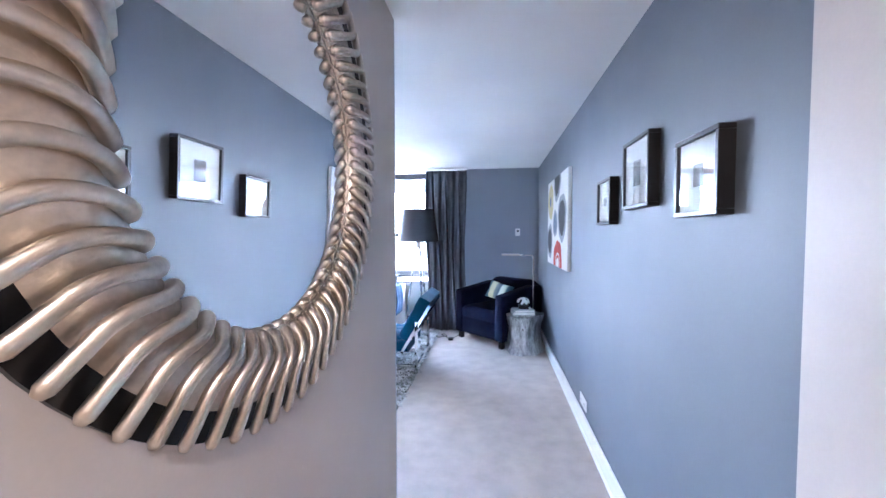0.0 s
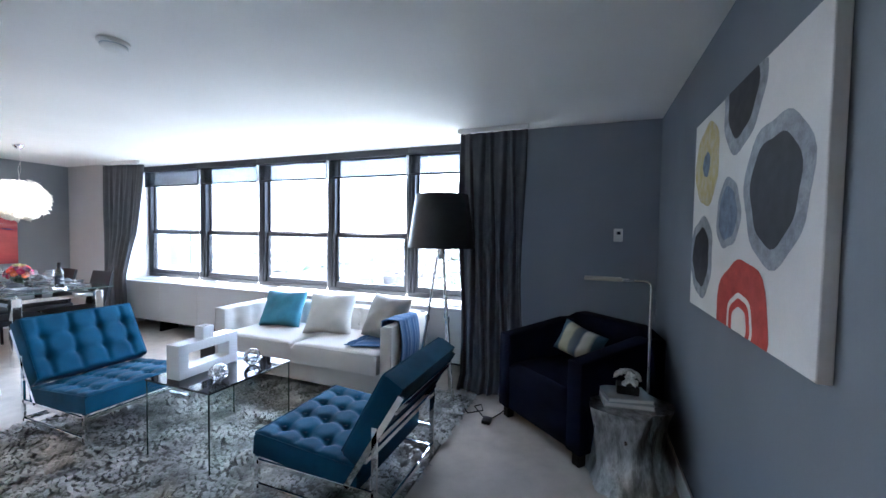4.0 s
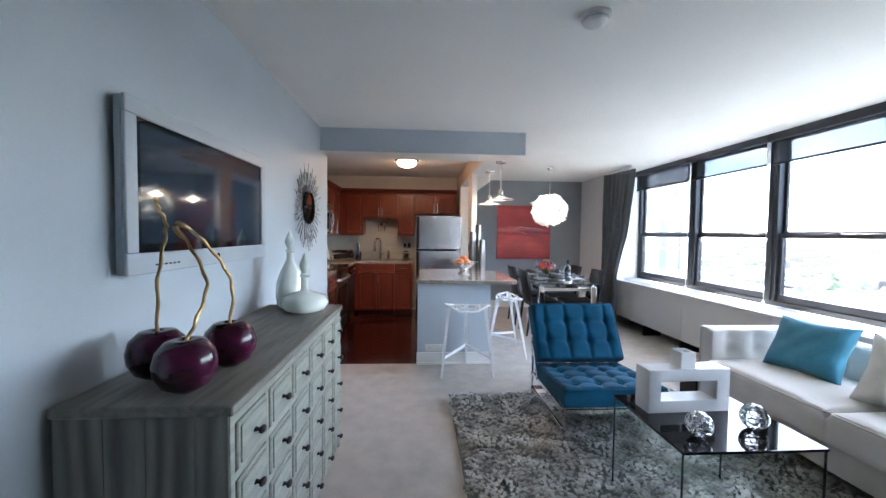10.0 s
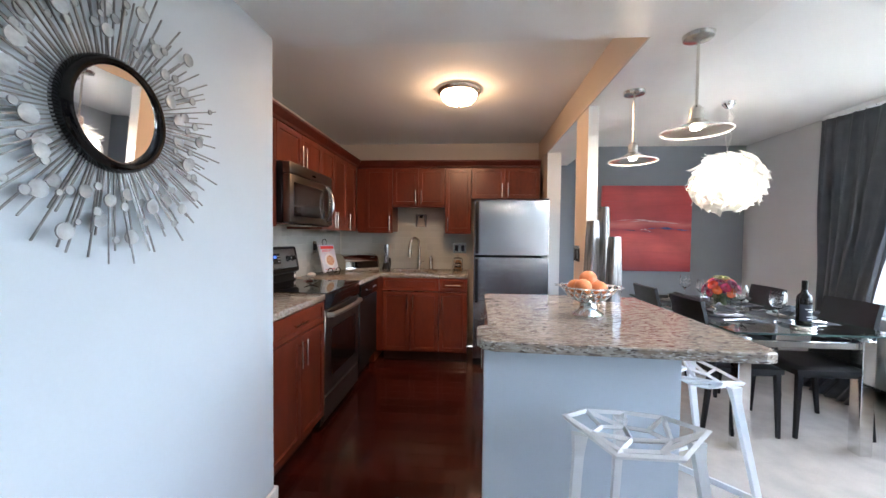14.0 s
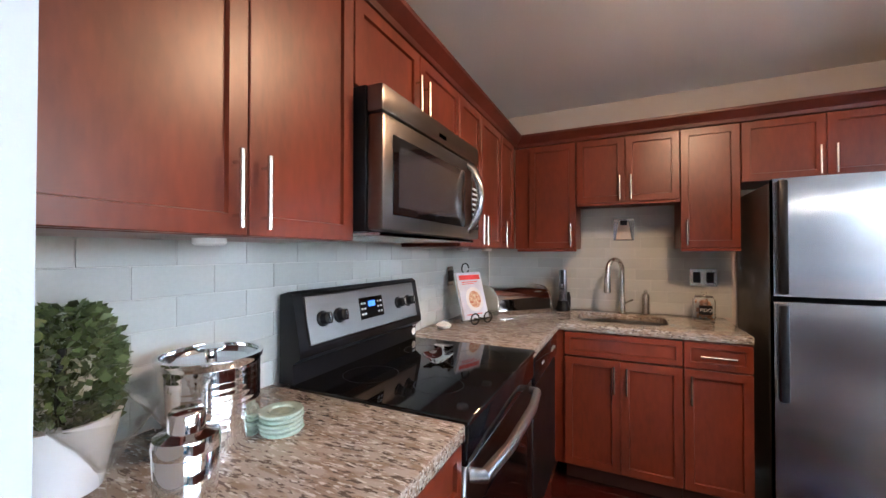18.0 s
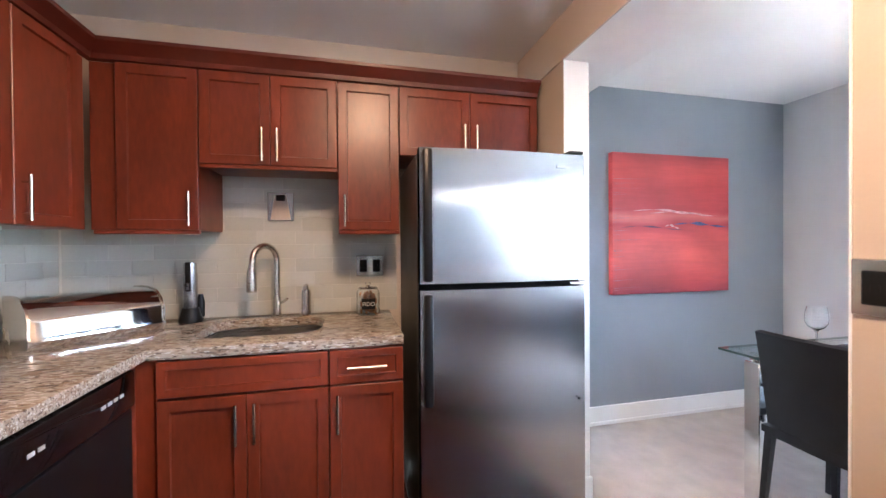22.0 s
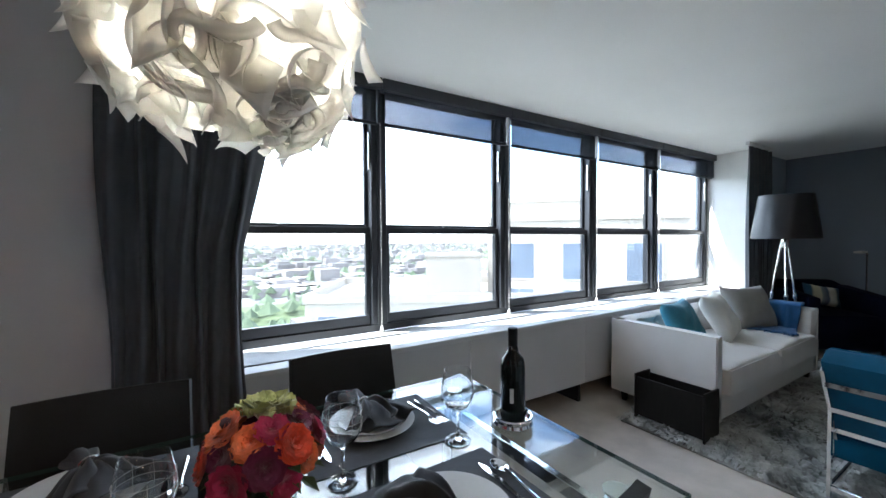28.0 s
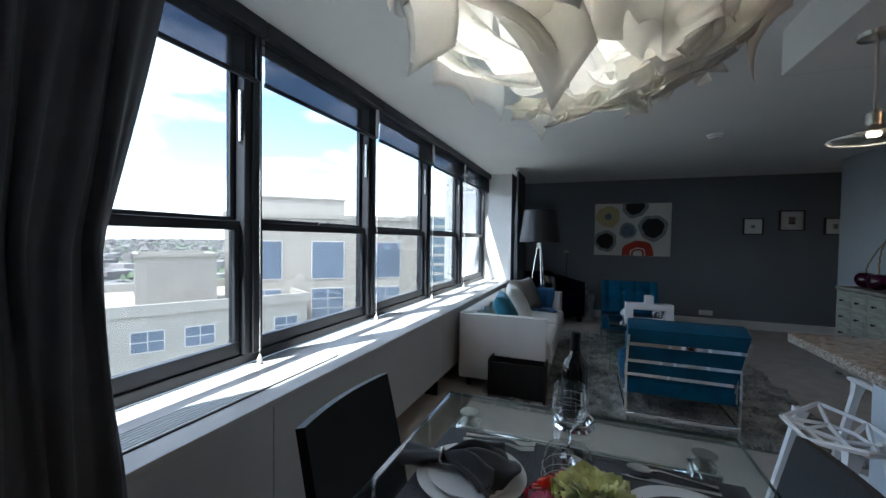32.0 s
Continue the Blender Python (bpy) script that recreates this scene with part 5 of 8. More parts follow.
# black planter box beside the sofa
bx = thing("magazine_holder", "black wooden magazine box beside the sofa", "box", (-2.06, 4.905, 0.02))
for sp in ((-0.085, -0.073, -0.22, 0.22, 0.02, 0.30), (0.073, 0.085, -0.22, 0.22, 0.02, 0.30)):
    part("side", boxes(sp, bevel=0.002), BLACK_WOOD, bx)
for sp in ((-0.095, 0.095, -0.235, -0.221, 0.0, 0.32), (-0.095, 0.095, 0.221, 0.235, 0.0, 0.32)):
    part("end", boxes(sp, bevel=0.002), BLACK_WOOD, bx)
part("bottom", boxes((-0.072, 0.072, -0.22, 0.22, 0.02, 0.032)), BLACK_WOOD, bx)

# ---- kitchen ----
def shaker(parent, name, x0, x1, z0, z1, handle=None, flat=False):
    """A shaker front between x0 and x1 at y = 0 .. -0.02, with its handle."""
    g = 0.0015
    x0, x1, z0, z1 = x0 + g, x1 - g, z0 + g, z1 - g
    s = 0.055 if not flat else 0.038
    bm = box(bmesh.new(), x0, x1, -0.02, 0, z0, z1, 0.002)
    bm.faces.ensure_lookup_table()
    face = max(bm.faces, key=lambda q: q.calc_area() * (q.normal.y < -0.9))
    bmesh.ops.inset_region(bm, faces=[face], thickness=s, depth=0)
    bmesh.ops.inset_region(bm, faces=[face], thickness=0.004, depth=-0.009)
    d = part(name, bm, CHERRY, parent, smooth=20)
    if handle:
        side, zc, ln = handle
        if side == "h":
            h = (x0 + x1) / 2
            bar_handle_at(d, h, zc, ln, False)
        else:
            bar_handle_at(d, x0 + 0.03 if side == "l" else x1 - 0.03, zc, ln, True)
    return d


def bar_handle_at(d, x, z, ln, upright):
    bm = bmesh.new()
    y = -0.02
    if upright:
        tube(bm, [(x, y - 0.024, z - ln / 2), (x, y - 0.024, z + ln / 2)], 0.006, 10)
        for s in (-1, 1):
            tube(bm, [(x, y - 0.024, z + s * ln * 0.34), (x, y, z + s * ln * 0.34)], 0.0035, 6)
    else:
        tube(bm, [(x - ln / 2, y - 0.024, z), (x + ln / 2, y - 0.024, z)], 0.006, 10)
        for s in (-1, 1):
            tube(bm, [(x + s * ln * 0.34, y - 0.024, z), (x + s * ln * 0.34, y, z)], 0.0035, 6)
    part("handle", bm, NICKEL, d, "brushed nickel bar handle")


def wall_cabinet(at, rz, w, z0, z1, depth, doors, label):
    """doors: list of (x0, x1, handle side)."""
    c = thing("wall_cabinet", label, "cabinet", (*at, 0), rz, group="kitchen wall cabinets")
    part("body", boxes((0.001, w - 0.001, 0.0005, depth, z0, z1), bevel=0.001), CHERRY, c)
    for x0, x1, side in doors:
        shaker(c, "door", x0, x1, z0, z1, (side, z0 + 0.09, 0.15))
    return c


def base_cabinet(at, rz, w, depth, doors, label, drawer=True, drawer_handle=True, top=0.872):
    c = thing("base_cabinet", label, "cabinet", (*at, 0), rz, group="kitchen base cabinets")
    part("body", boxes((0.001, w - 0.001, 0.0005, depth, 0.10, top), bevel=0.001), CHERRY, c)
    # recess shade under the fronts is put into the darker cherry
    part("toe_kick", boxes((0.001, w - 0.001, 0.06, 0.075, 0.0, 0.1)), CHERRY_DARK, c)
    if drawer:
        shaker(c, "drawer", 0, w, 0.735, 0.868, ("h", 0.80, 0.15) if drawer_handle else None, True)
    for x0, x1, side in doors:
        shaker(c, "door", x0, x1, 0.11, 0.728 if drawer else 0.868, (side, 0.625, 0.15))
    return c


CF = 1.078
wall_cabinet((-3.180, CF), 180, 0.748, 1.35, 2.05, 0.297, [(0, 0.421, "r"), (0.421, 0.748, "l")], "cherry wall cabinet with two shaker doors by the entrance")
wall_cabinet((-3.930, CF), 180, 0.752, 1.788, 2.05, 0.297, [(0, 0.376, "r"), (0.376, 0.752, "l")], "short cherry wall cabinet above the microwave")
wall_cabinet((-4.684, CF), 180, 0.650, 1.35, 2.05, 0.297, [(0, 0.292, "r"), (0.292, 0.65, "l")], "cherry wall cabinet with two shaker doors beside the microwave")
wall_cabinet((-5.336, CF), 180, 0.364, 1.35, 2.05, 0.297, [(0, 0.30, "l")], "single-door cherry wall cabinet in the corner")
WF = -5.73
wall_cabinet((WF, 1.0795), 90, 0.4085, 1.35, 2.05, 0.298, [(0.10, 0.4085, "r")], "single-door cherry wall cabinet beside the sink")
wall_cabinet((WF, 1.490), 90, 0.582, 1.64, 2.05, 0.298, [(0, 0.29, "r"), (0.29, 0.582, "l")], "short cherry wall cabinet above the sink")
wall_cabinet((WF, 2.074), 90, 0.288, 1.35, 2.05, 0.298, [(0, 0.288, "l")], "single-door cherry wall cabinet beside the refrigerator")
wall_cabinet((WF, 2.364), 90, 0.735, 1.715, 2.05, 0.298, [(0, 0.36, "r"), (0.36, 0.735, "l")], "short cherry wall cabinet above the refrigerator")
single("light_rail", boxes((WF, WF + 0.02, 1.10, 1.49, 1.332, 1.349), (WF, WF + 0.02, 1.492, 2.072, 1.623, 1.639), (WF, WF + 0.02, 2.075, 2.362, 1.332, 1.349), bevel=0.002), CHERRY, "cherry rail under the wall cabinets", "moulding")
crown = bmesh.new()
PR = ((0.0, 2.05), (0.022, 2.055), (0.026, 2.075), (0.06, 2.115), (0.062, 2.13), (0.0, 2.13))
line = [(-3.180, CF, 0, 1), (WF, CF, 1, 1), (WF, 3.10, 1, 0)]
rings = [[crown.verts.new((x + px * o, y + py * o, z)) for o, z in PR] for x, y, px, py in line]
for a, b in zip(rings, rings[1:]):
    for k in range(len(PR)):
        crown.faces.new((a[k], a[(k + 1) % len(PR)], b[(k + 1) % len(PR)], b[k]))
crown.faces.new(rings[0])
crown.faces.new(rings[-1])
# cabinet cherry made darker: the shade on the overhanging crown is in its colour
single("crown_moulding", crown, material("cherry_crown_shaded", (0.09, 0.013, 0.006), 0.4, vary=0.3, scale=3, fine=30), "cherry crown moulding along the wall cabinets, its colour darkened for shade", "moulding", smooth=None)
for x, y in ((-3.6, 0.98), (-5.0, 0.98), (-5.4, 0.98), (-5.88, 1.4), (-5.88, 2.22)):
    single("puck_light", lathe(bmesh.new(), [(0, 1.349), (0.032, 1.349), (0.032, 1.338), (0.026, 1.334), (0, 1.334)], 18, (x, y, 0)), PLASTIC_WHITE, "small round puck light under a wall cabinet", "lamp", group="puck lights")

base_cabinet((-3.180, 1.40), 180, 0.748, 0.6, [(0, 0.412, "r"), (0.412, 0.748, "l")], "cherry base cabinet with a drawer beside the range")
base_cabinet((-5.41, 1.455), 90, 0.588, 0.6, [(0, 0.294, "r"), (0.294, 0.588, "l")], "cherry sink base cabinet with two doors", True, False, 0.69)
base_cabinet((-5.41, 2.045), 90, 0.29, 0.6, [(0, 0.29, "l")], "narrow cherry base cabinet with a drawer")
single("corner_filler", boxes((-6.02, -5.352, 0.79, 1.385, 0.0, 0.872), (-5.45, -5.41, 1.3855, 1.4545, 0.1, 0.872)), CHERRY, "cherry filler panel in the cabinet corner", "cabinet panel")

# worktops
single("worktop", boxes((-3.927, -3.179, 0.785, 1.43, 0.874, 0.914), bevel=0.006, seg=2), GRANITE, "speckled beige granite worktop between wall and range", "worktop")
WX, WY = (-6.028, -5.90, -5.53, -5.3905, -4.693), (0.785, 1.425, 1.5, 2.0, 2.338)
wt = cells(WX, WY, (0.874, 0.914), lambda i, j, k: (j == 0) or (i < 3 and not (i == 1 and j == 2)), 0.005)
corner_top = single("worktop", wt, GRANITE, "speckled beige granite worktop round the sink corner", "worktop", smooth=30)
for cx, cy, sx, sy in ((-5.90, 1.5, 1, 1), (-5.90, 2.0, 1, -1), (-5.53, 1.5, -1, 1), (-5.53, 2.0, -1, -1)):
    R = 0.10
    edge = [(cx, cy)] + [(cx + sx * R * (1 - math.sin(q)), cy + sy * R * (1 - math.cos(q))) for q in (radians(15 * k) for k in range(7))]
    wc = bmesh.new()
    lo, hi = ([wc.verts.new((x, y, z)) for x, y in edge] for z in (0.8742, 0.9138))
    fan = [wc.faces.new(hi), wc.faces.new(lo[::-1])] + [wc.faces.new((lo[k], lo[(k + 1) % 8], hi[(k + 1) % 8], hi[k])) for k in range(8)]
    bmesh.ops.recalc_face_normals(wc, faces=fan)
    part("sink_cutout_corner", wc, GRANITE, corner_top)
sink = thing("kitchen_sink", "undermounted stainless steel kitchen sink", "sink", (-5.715, 1.75, 0.874))
part("basin", cells((-0.20, -0.185, 0.185, 0.20), (-0.265, -0.25, 0.25, 0.265), (-0.17, -0.165, -0.001), lambda i, j, k: k == 0 or i != 1 or j != 1), material("sink_steel", (0.55, 0.54, 0.53), 0.28, 1.0, vary=0.08, stretch=(1, 1, 20)), sink)
part("drain", lathe(bmesh.new(), [(0, 0.004), (0.035, 0.004), (0.042, 0)], 20, (0, 0, -0.165)), CHROME, sink)
fc = thing("kitchen_faucet", "brushed nickel gooseneck kitchen faucet", "faucet", (-5.945, 1.76, 0.914), -35)
part("body", lathe(bmesh.new(), [(0, 0), (0.028, 0), (0.028, 0.008), (0.02, 0.014), (0.019, 0.10), (0.015, 0.115), (0, 0.118)], 18), NICKEL, fc)
part("spout", tube(bmesh.new(), [(0, 0, 0.1), (0, 0, 0.26)] + arc((0.075, 0, 0.29), 0.075, 175, 10, 14) + [(0.155, 0, 0.26)], 0.0155, 12), NICKEL, fc)
part("spray_head", lathe(bmesh.new(), [(0, 0.145), (0.021, 0.145), (0.0235, 0.16), (0.021, 0.235), (0.0155, 0.262), (0, 0.262)], 16, (0.156, 0, 0)), NICKEL, fc)
part("lever", bar(bmesh.new(), (0.0, 0.02, 0.07), (0.02, 0.085, 0.10), 0.010), NICKEL, fc)
sd = thing("soap_dispenser", "brushed nickel soap dispenser beside the faucet", "soap dispenser", (-5.945, 1.90, 0.914))
part("body", lathe(bmesh.new(), [(0, 0), (0.030, 0), (0.031, 0.004), (0.025, 0.01), (0.025, 0.12), (0.022, 0.135), (0.012, 0.14), (0.012, 0.16), (0, 0.165)], 16), NICKEL, sd)
part("spout", bar(bmesh.new(), (-0.015, 0, 0.158), (0.07, 0, 0.152), 0.015), NICKEL, sd)

# range
rg = thing("kitchen_range", "black and stainless electric range with a glass cooktop", "range", (-4.31, 0.79, 0))
part("body", boxes((-0.372, 0.372, 0.02, 0.60, 0.02, 0.90), bevel=0.003), BLACK_PLASTIC, rg)
part("cooktop", boxes((-0.376, 0.376, 0.06, 0.645, 0.901, 0.918), bevel=0.004), BLACK_GLOSS, rg)
for x, y, r in ((-0.18, 0.22, 0.075), (0.18, 0.22, 0.09), (-0.18, 0.47, 0.10), (0.18, 0.47, 0.075)):
    part("burner_ring", lathe(bmesh.new(), [(r, 0.0), (r + 0.001, 0.0003), (r + 0.002, 0.0)], 40, (x, y, 0.9183)), BLACK_PLASTIC, rg)
od = part("oven_door", boxes((-0.37, 0.37, 0.601, 0.632, 0.23, 0.80), bevel=0.006), STEEL_H, rg, "dark stainless oven door")
part("oven_window", boxes((-0.27, 0.27, 0.6325, 0.636, 0.33, 0.66), bevel=0.002), BLACK_GLOSS, od)
part("oven_handle", tube(bmesh.new(), [(-0.33, 0.63, 0.765), (-0.32, 0.665, 0.765), (-0.15, 0.683, 0.765), (0.15, 0.683, 0.765), (0.32, 0.665, 0.765), (0.33, 0.63, 0.765)], 0.014, 10, flat=1.3), material("bright_handle_steel", (0.68, 0.68, 0.69), 0.3, 1.0, vary=0.03), od, "curved stainless oven handle")
part("front_trim", boxes((-0.372, 0.372, 0.601, 0.64, 0.802, 0.90), bevel=0.008, seg=2), BLACK_GLOSS, rg)
part("drawer", boxes((-0.37, 0.37, 0.601, 0.63, 0.06, 0.222), bevel=0.006), STEEL_H, rg)
bgm = bmesh.new()
pr = [(0.02, 0.918), (0.02, 1.19), (0.055, 1.20), (0.072, 1.19), (0.105, 1.02), (0.105, 1.0), (0.075, 0.98), (0.075, 0.918)]
v0 = [bgm.verts.new((-0.376, y, z)) for y, z in pr]
v1 = [bgm.verts.new((0.376, y, z)) for y, z in pr]
for k in range(len(pr)):
    bgm.faces.new((v0[k], v0[(k + 1) % len(pr)], v1[(k + 1) % len(pr)], v1[k]))
bgm.faces.new(v0)
bgm.faces.new(v1)
bg = part("backguard", bgm, BLACK_PLASTIC, rg, smooth=None)
slope = Matrix.Translation((0, 0.0905, 1.105)) @ Matrix.Rotation(math.atan2(0.033, 0.17), 4, "X")
part("control_panel", moved(boxes((-0.335, 0.335, -0.004, 0.002, -0.075, 0.078), bevel=0.002), slope), STEEL_H, bg, "stainless control panel")
part("display", moved(boxes((-0.075, 0.075, 0.0022, 0.004, -0.035, 0.045), bevel=0.001), slope), BLACK_GLOSS, bg)
DIGITS = glow_material("blue_digits", (0.08, 0.25, 1.0), 0.03, (0.02, 0.03, 0.1))
part("clock", moved(boxes((-0.022, 0.022, 0.0042, 0.005, 0.008, 0.03)), slope), DIGITS, bg, "blue lit clock digits")
for x in (-0.066, -0.047, 0.038, 0.055):
    for z in (-0.02, 0.0, 0.02):
        part("touch_key", moved(boxes((x, x + 0.012, 0.0042, 0.0048, z, z + 0.007)), slope), GREY_PLASTIC, bg)
for x in (-0.27, -0.19, 0.19, 0.27):
    kb = part("knob", moved(lathe(bmesh.new(), [(0.026, 0), (0.026, 0.006), (0.021, 0.01), (0.019, 0.03), (0.015, 0.033), (0, 0.033)], 18, (x, 0.002, 0), Matrix.Rotation(radians(-90), 4, "X")), slope), BLACK_PLASTIC, bg)
    part("grip", moved(boxes((x - 0.004, x + 0.004, 0.03, 0.042, -0.018, 0.018), bevel=0.002), slope), STEEL, kb)
for dz in (0.02, 0.06):
    part("badge", lathe(bmesh.new(), [(0, 0.001), (0.016, 0.001), (0.017, 0)], 14, (-0.355, 0.0765, 0.93 + dz), Matrix.Rotation(radians(-90), 4, "X")), PLASTIC_WHITE, bg)
spoon = bmesh.new()
grid(spoon, 24, 8, lambda u, v: ((u * 0.3 - 0.09), (v - 0.5) * 2 * (0.012 + 0.045 * math.exp(-((u - 0.2) / 0.16) ** 2) + 0.03 * math.exp(-((u - 0.95) / 0.14) ** 2)), 0.006 + 0.02 * (2 * v - 1) ** 2 * math.exp(-((u - 0.2) / 0.2) ** 2) + 0.022 * math.exp(-((u - 0.55) / 0.2) ** 2)))
thicken(spoon, 0.002)
single("spoon_rest", spoon, CHROME, "silver spoon rest lying on the cooktop", "spoon rest", (-4.40, 1.13, 0.917), 200, smooth=60)

# microwave
MW_STEEL = material("dark_microwave_steel", (0.19, 0.17, 0.155), 0.3, 1.0, vary=0.05, scale=2, fine=40, stretch=(1, 1, 30), rough_vary=0.03)
mw = thing("microwave", "stainless steel microwave hung above the range", "microwave", (-4.313, 0.786, 0))
part("body", boxes((-0.376, 0.376, 0.0, 0.345, 1.378, 1.784), bevel=0.003), BLACK_PLASTIC, mw)
part("vent_strip", boxes((-0.376, 0.376, 0.346, 0.40, 1.706, 1.782), bevel=0.008, seg=2), MW_STEEL, mw)
mdoor = part("door", boxes((-0.376, 0.376, 0.346, 0.402, 1.38, 1.703), bevel=0.012, seg=2), MW_STEEL, mw, "dark stainless microwave door")
part("window_border", boxes((-0.20, 0.33, 0.4025, 0.405, 1.425, 1.65), bevel=0.002), BLACK_GLOSS, mdoor)
part("window", boxes((-0.17, 0.30, 0.4052, 0.406, 1.45, 1.625)), material("oven_glass", (0.03, 0.03, 0.032), 0.12, vary=0.1, specular=0.7), mdoor)
part("keypad", boxes((-0.36, -0.28, 0.4025, 0.4045, 1.42, 1.665), bevel=0.001), BLACK_GLOSS, mdoor)
part("clock", boxes((-0.345, -0.305, 0.4047, 0.4053, 1.635, 1.652)), DIGITS, mdoor)
part("keys", boxes(*[(-0.352 + 0.018 * i, -0.340 + 0.018 * i, 0.4047, 0.4052, 1.435 + 0.022 * j, 1.444 + 0.022 * j) for i in range(4) for j in range(8)]), GREY_PLASTIC, mdoor)
part("handle", tube(bmesh.new(), [(-0.245, 0.40, 1.41), (-0.245, 0.425, 1.43), (-0.245, 0.45, 1.50), (-0.245, 0.455, 1.55), (-0.245, 0.45, 1.60), (-0.245, 0.425, 1.665), (-0.245, 0.40, 1.685)], 0.013, 10, flat=1.2), STEEL, mdoor, "curved stainless handle")
part("underside", boxes((-0.36, 0.36, 0.03, 0.38, 1.366, 1.3775), bevel=0.002), STEEL, mw)
part("badge", boxes((-0.03, 0.03, 0.4005, 0.4015, 1.728, 1.742)), STEEL, mw)

# dishwasher
dw = thing("dishwasher", "black dishwasher built in beside the range", "dishwasher", (-5.045, 0.82, 0))
part("body", boxes((-0.297, 0.297, 0, 0.56, 0.1, 0.87)), BLACK_PLASTIC, dw)
part("door", boxes((-0.296, 0.296, 0.561, 0.59, 0.12, 0.735), bevel=0.006), BLACK_PLASTIC, dw)
cp = part("control_strip", boxes((-0.296, 0.296, 0.561, 0.602, 0.742, 0.866), bevel=0.012, seg=2), BLACK_GLOSS, dw)
part("buttons", boxes(*[(x, x + 0.02, 0.602, 0.604, 0.80, 0.81) for x in (-0.22, -0.19, -0.16, -0.13, 0.1, 0.13)]), GREY_PLASTIC, cp)
part("toe_panel", boxes((-0.296, 0.296, 0.50, 0.515, 0.0, 0.11)), BLACK_PLASTIC, dw)

# refrigerator
rf = thing("refrigerator", "stainless top-freezer refrigerator with dark side handles", "refrigerator", (-5.325, 2.394, 0))


def curved_door(z0, z1):
    bm = bmesh.new()
    n = 26
    fr_, bk_ = [], []
    for k in range(n + 1):
        u = k / n
        y = 0.004 + u * 0.734
        x = -0.018 + 0.018 * math.sin(u * math.pi) ** 0.85
        fr_.append([bm.verts.new((x, y, z)) for z in (z0, z1)])
        bk_.append([bm.verts.new((-0.065, y, z)) for z in (z0, z1)])
    for k in range(n):
        a, b, c, d = fr_[k], fr_[k + 1], bk_[k + 1], bk_[k]
        bm.faces.new((a[0], b[0], b[1], a[1]))
        bm.faces.new((d[0], c[0], c[1], d[1]))
        bm.faces.new((a[0], d[0], c[0], b[0]))
        bm.faces.new((a[1], b[1], c[1], d[1]))
    for a, b in ((fr_[0], bk_[0]), (fr_[-1], bk_[-1])):
        bm.faces.new((a[0], a[1], b[1], b[0]))
    return bm


DARK_SIDE = material("dark_appliance_side", (0.045, 0.04, 0.037), 0.45, vary=0.1, bump=0.1)
part("body", boxes((-0.64, -0.07, 0.002, 0.738, 0.02, 1.655), bevel=0.005), DARK_SIDE, rf)
part("freezer_door", curved_door(1.121, 1.665), STEEL, rf, smooth=30)
part("fridge_door", curved_door(0.075, 1.095), STEEL, rf, smooth=30)
part("gasket", boxes((-0.069, -0.06, 0.006, 0.736, 1.0955, 1.1205)), material("door_seal_rubber", (0.004, 0.004, 0.004), 0.8, vary=0.1, specular=0.05), rf)
part("hinge", boxes((-0.05, -0.005, 0.66, 0.735, 1.101, 1.114), bevel=0.003), CHROME, rf)
part("top_hinge", boxes((-0.09, -0.01, 0.66, 0.732, 1.666, 1.682), bevel=0.004), BLACK_PLASTIC, rf)
part("toe_grille", boxes((-0.06, -0.04, 0.01, 0.73, 0.0, 0.07)), BLACK_PLASTIC, rf)
for z0, z1 in ((1.13, 1.655), (0.64, 1.085)):
    part("handle", boxes((-0.010, 0.028, 0.012, 0.05, z0, z1), bevel=0.012, seg=2), BLACK_PLASTIC, rf, "dark vertical handle")
part("badge", boxes(*[(-0.0005, 0.0012, 0.60 + 0.009 * k, 0.606 + 0.009 * k, 1.603, 1.603 + (0.012, 0.008, 0.009, 0.012, 0.008, 0.010)[k]) for k in range(6)], bevel=0.0004), NICKEL, rf)
part("lock_dot", lathe(bmesh.new(), [(0, 0.002), (0.006, 0.001), (0.007, 0)], 10, (-0.003, 0.70, 0.605), Matrix.Rotation(radians(90), 4, "Y")), BLACK_PLASTIC, rf)

# peninsula
PT = [(-2.93, 2.47), (-2.955, 2.425), (-3.0, 2.405), (-3.17, 2.405), (-3.19, 2.415), (-3.195, 2.465), (-4.14, 2.465), (-4.165, 2.475), (-4.17, 2.50), (-4.17, 3.12), (-4.125, 3.12), (-4.125, 3.46), (-2.95, 3.46), (-2.905, 3.44), (-2.89, 3.395)]
bm = bmesh.new()
lo_ = [bm.verts.new((x, y, 0.866)) for x, y in PT]
hi_ = [bm.verts.new((x, y, 0.906)) for x, y in PT]
for k in range(len(PT)):
    bm.faces.new((lo_[k], lo_[(k + 1) % len(PT)], hi_[(k + 1) % len(PT)], hi_[k]))
bm.faces.new(hi_)
bm.faces.new(lo_)
bmesh.ops.bevel(bm, geom=[e for e in bm.edges if abs(e.verts[0].co.z - e.verts[1].co.z) < 1e-5], offset=0.007, segments=2, profile=0.5, affect="EDGES")
single("peninsula_worktop", bm, GRANITE, "speckled beige granite breakfast counter with rounded corners", "worktop", smooth=None)
setting("peninsula_wall", boxes((-3.16, -3.06, 2.437, 3.205, 0, 0.866), (-4.128, -3.1605, 3.13, 3.205, 0, 0.866)), PALE, "pale blue half wall under the breakfast counter", "wall")
skirting("baseboard_peninsula", (-3.06, -3.046, 2.43, 3.21))
base_cabinet((-4.13, 2.488), 0, 0.49, 0.63, [(0, 0.49, "r")], "cherry base cabinet under the breakfast counter")
base_cabinet((-3.64, 2.488), 0, 0.478, 0.63, [(0, 0.478, "r")], "cherry base cabinet under the breakfast counter")
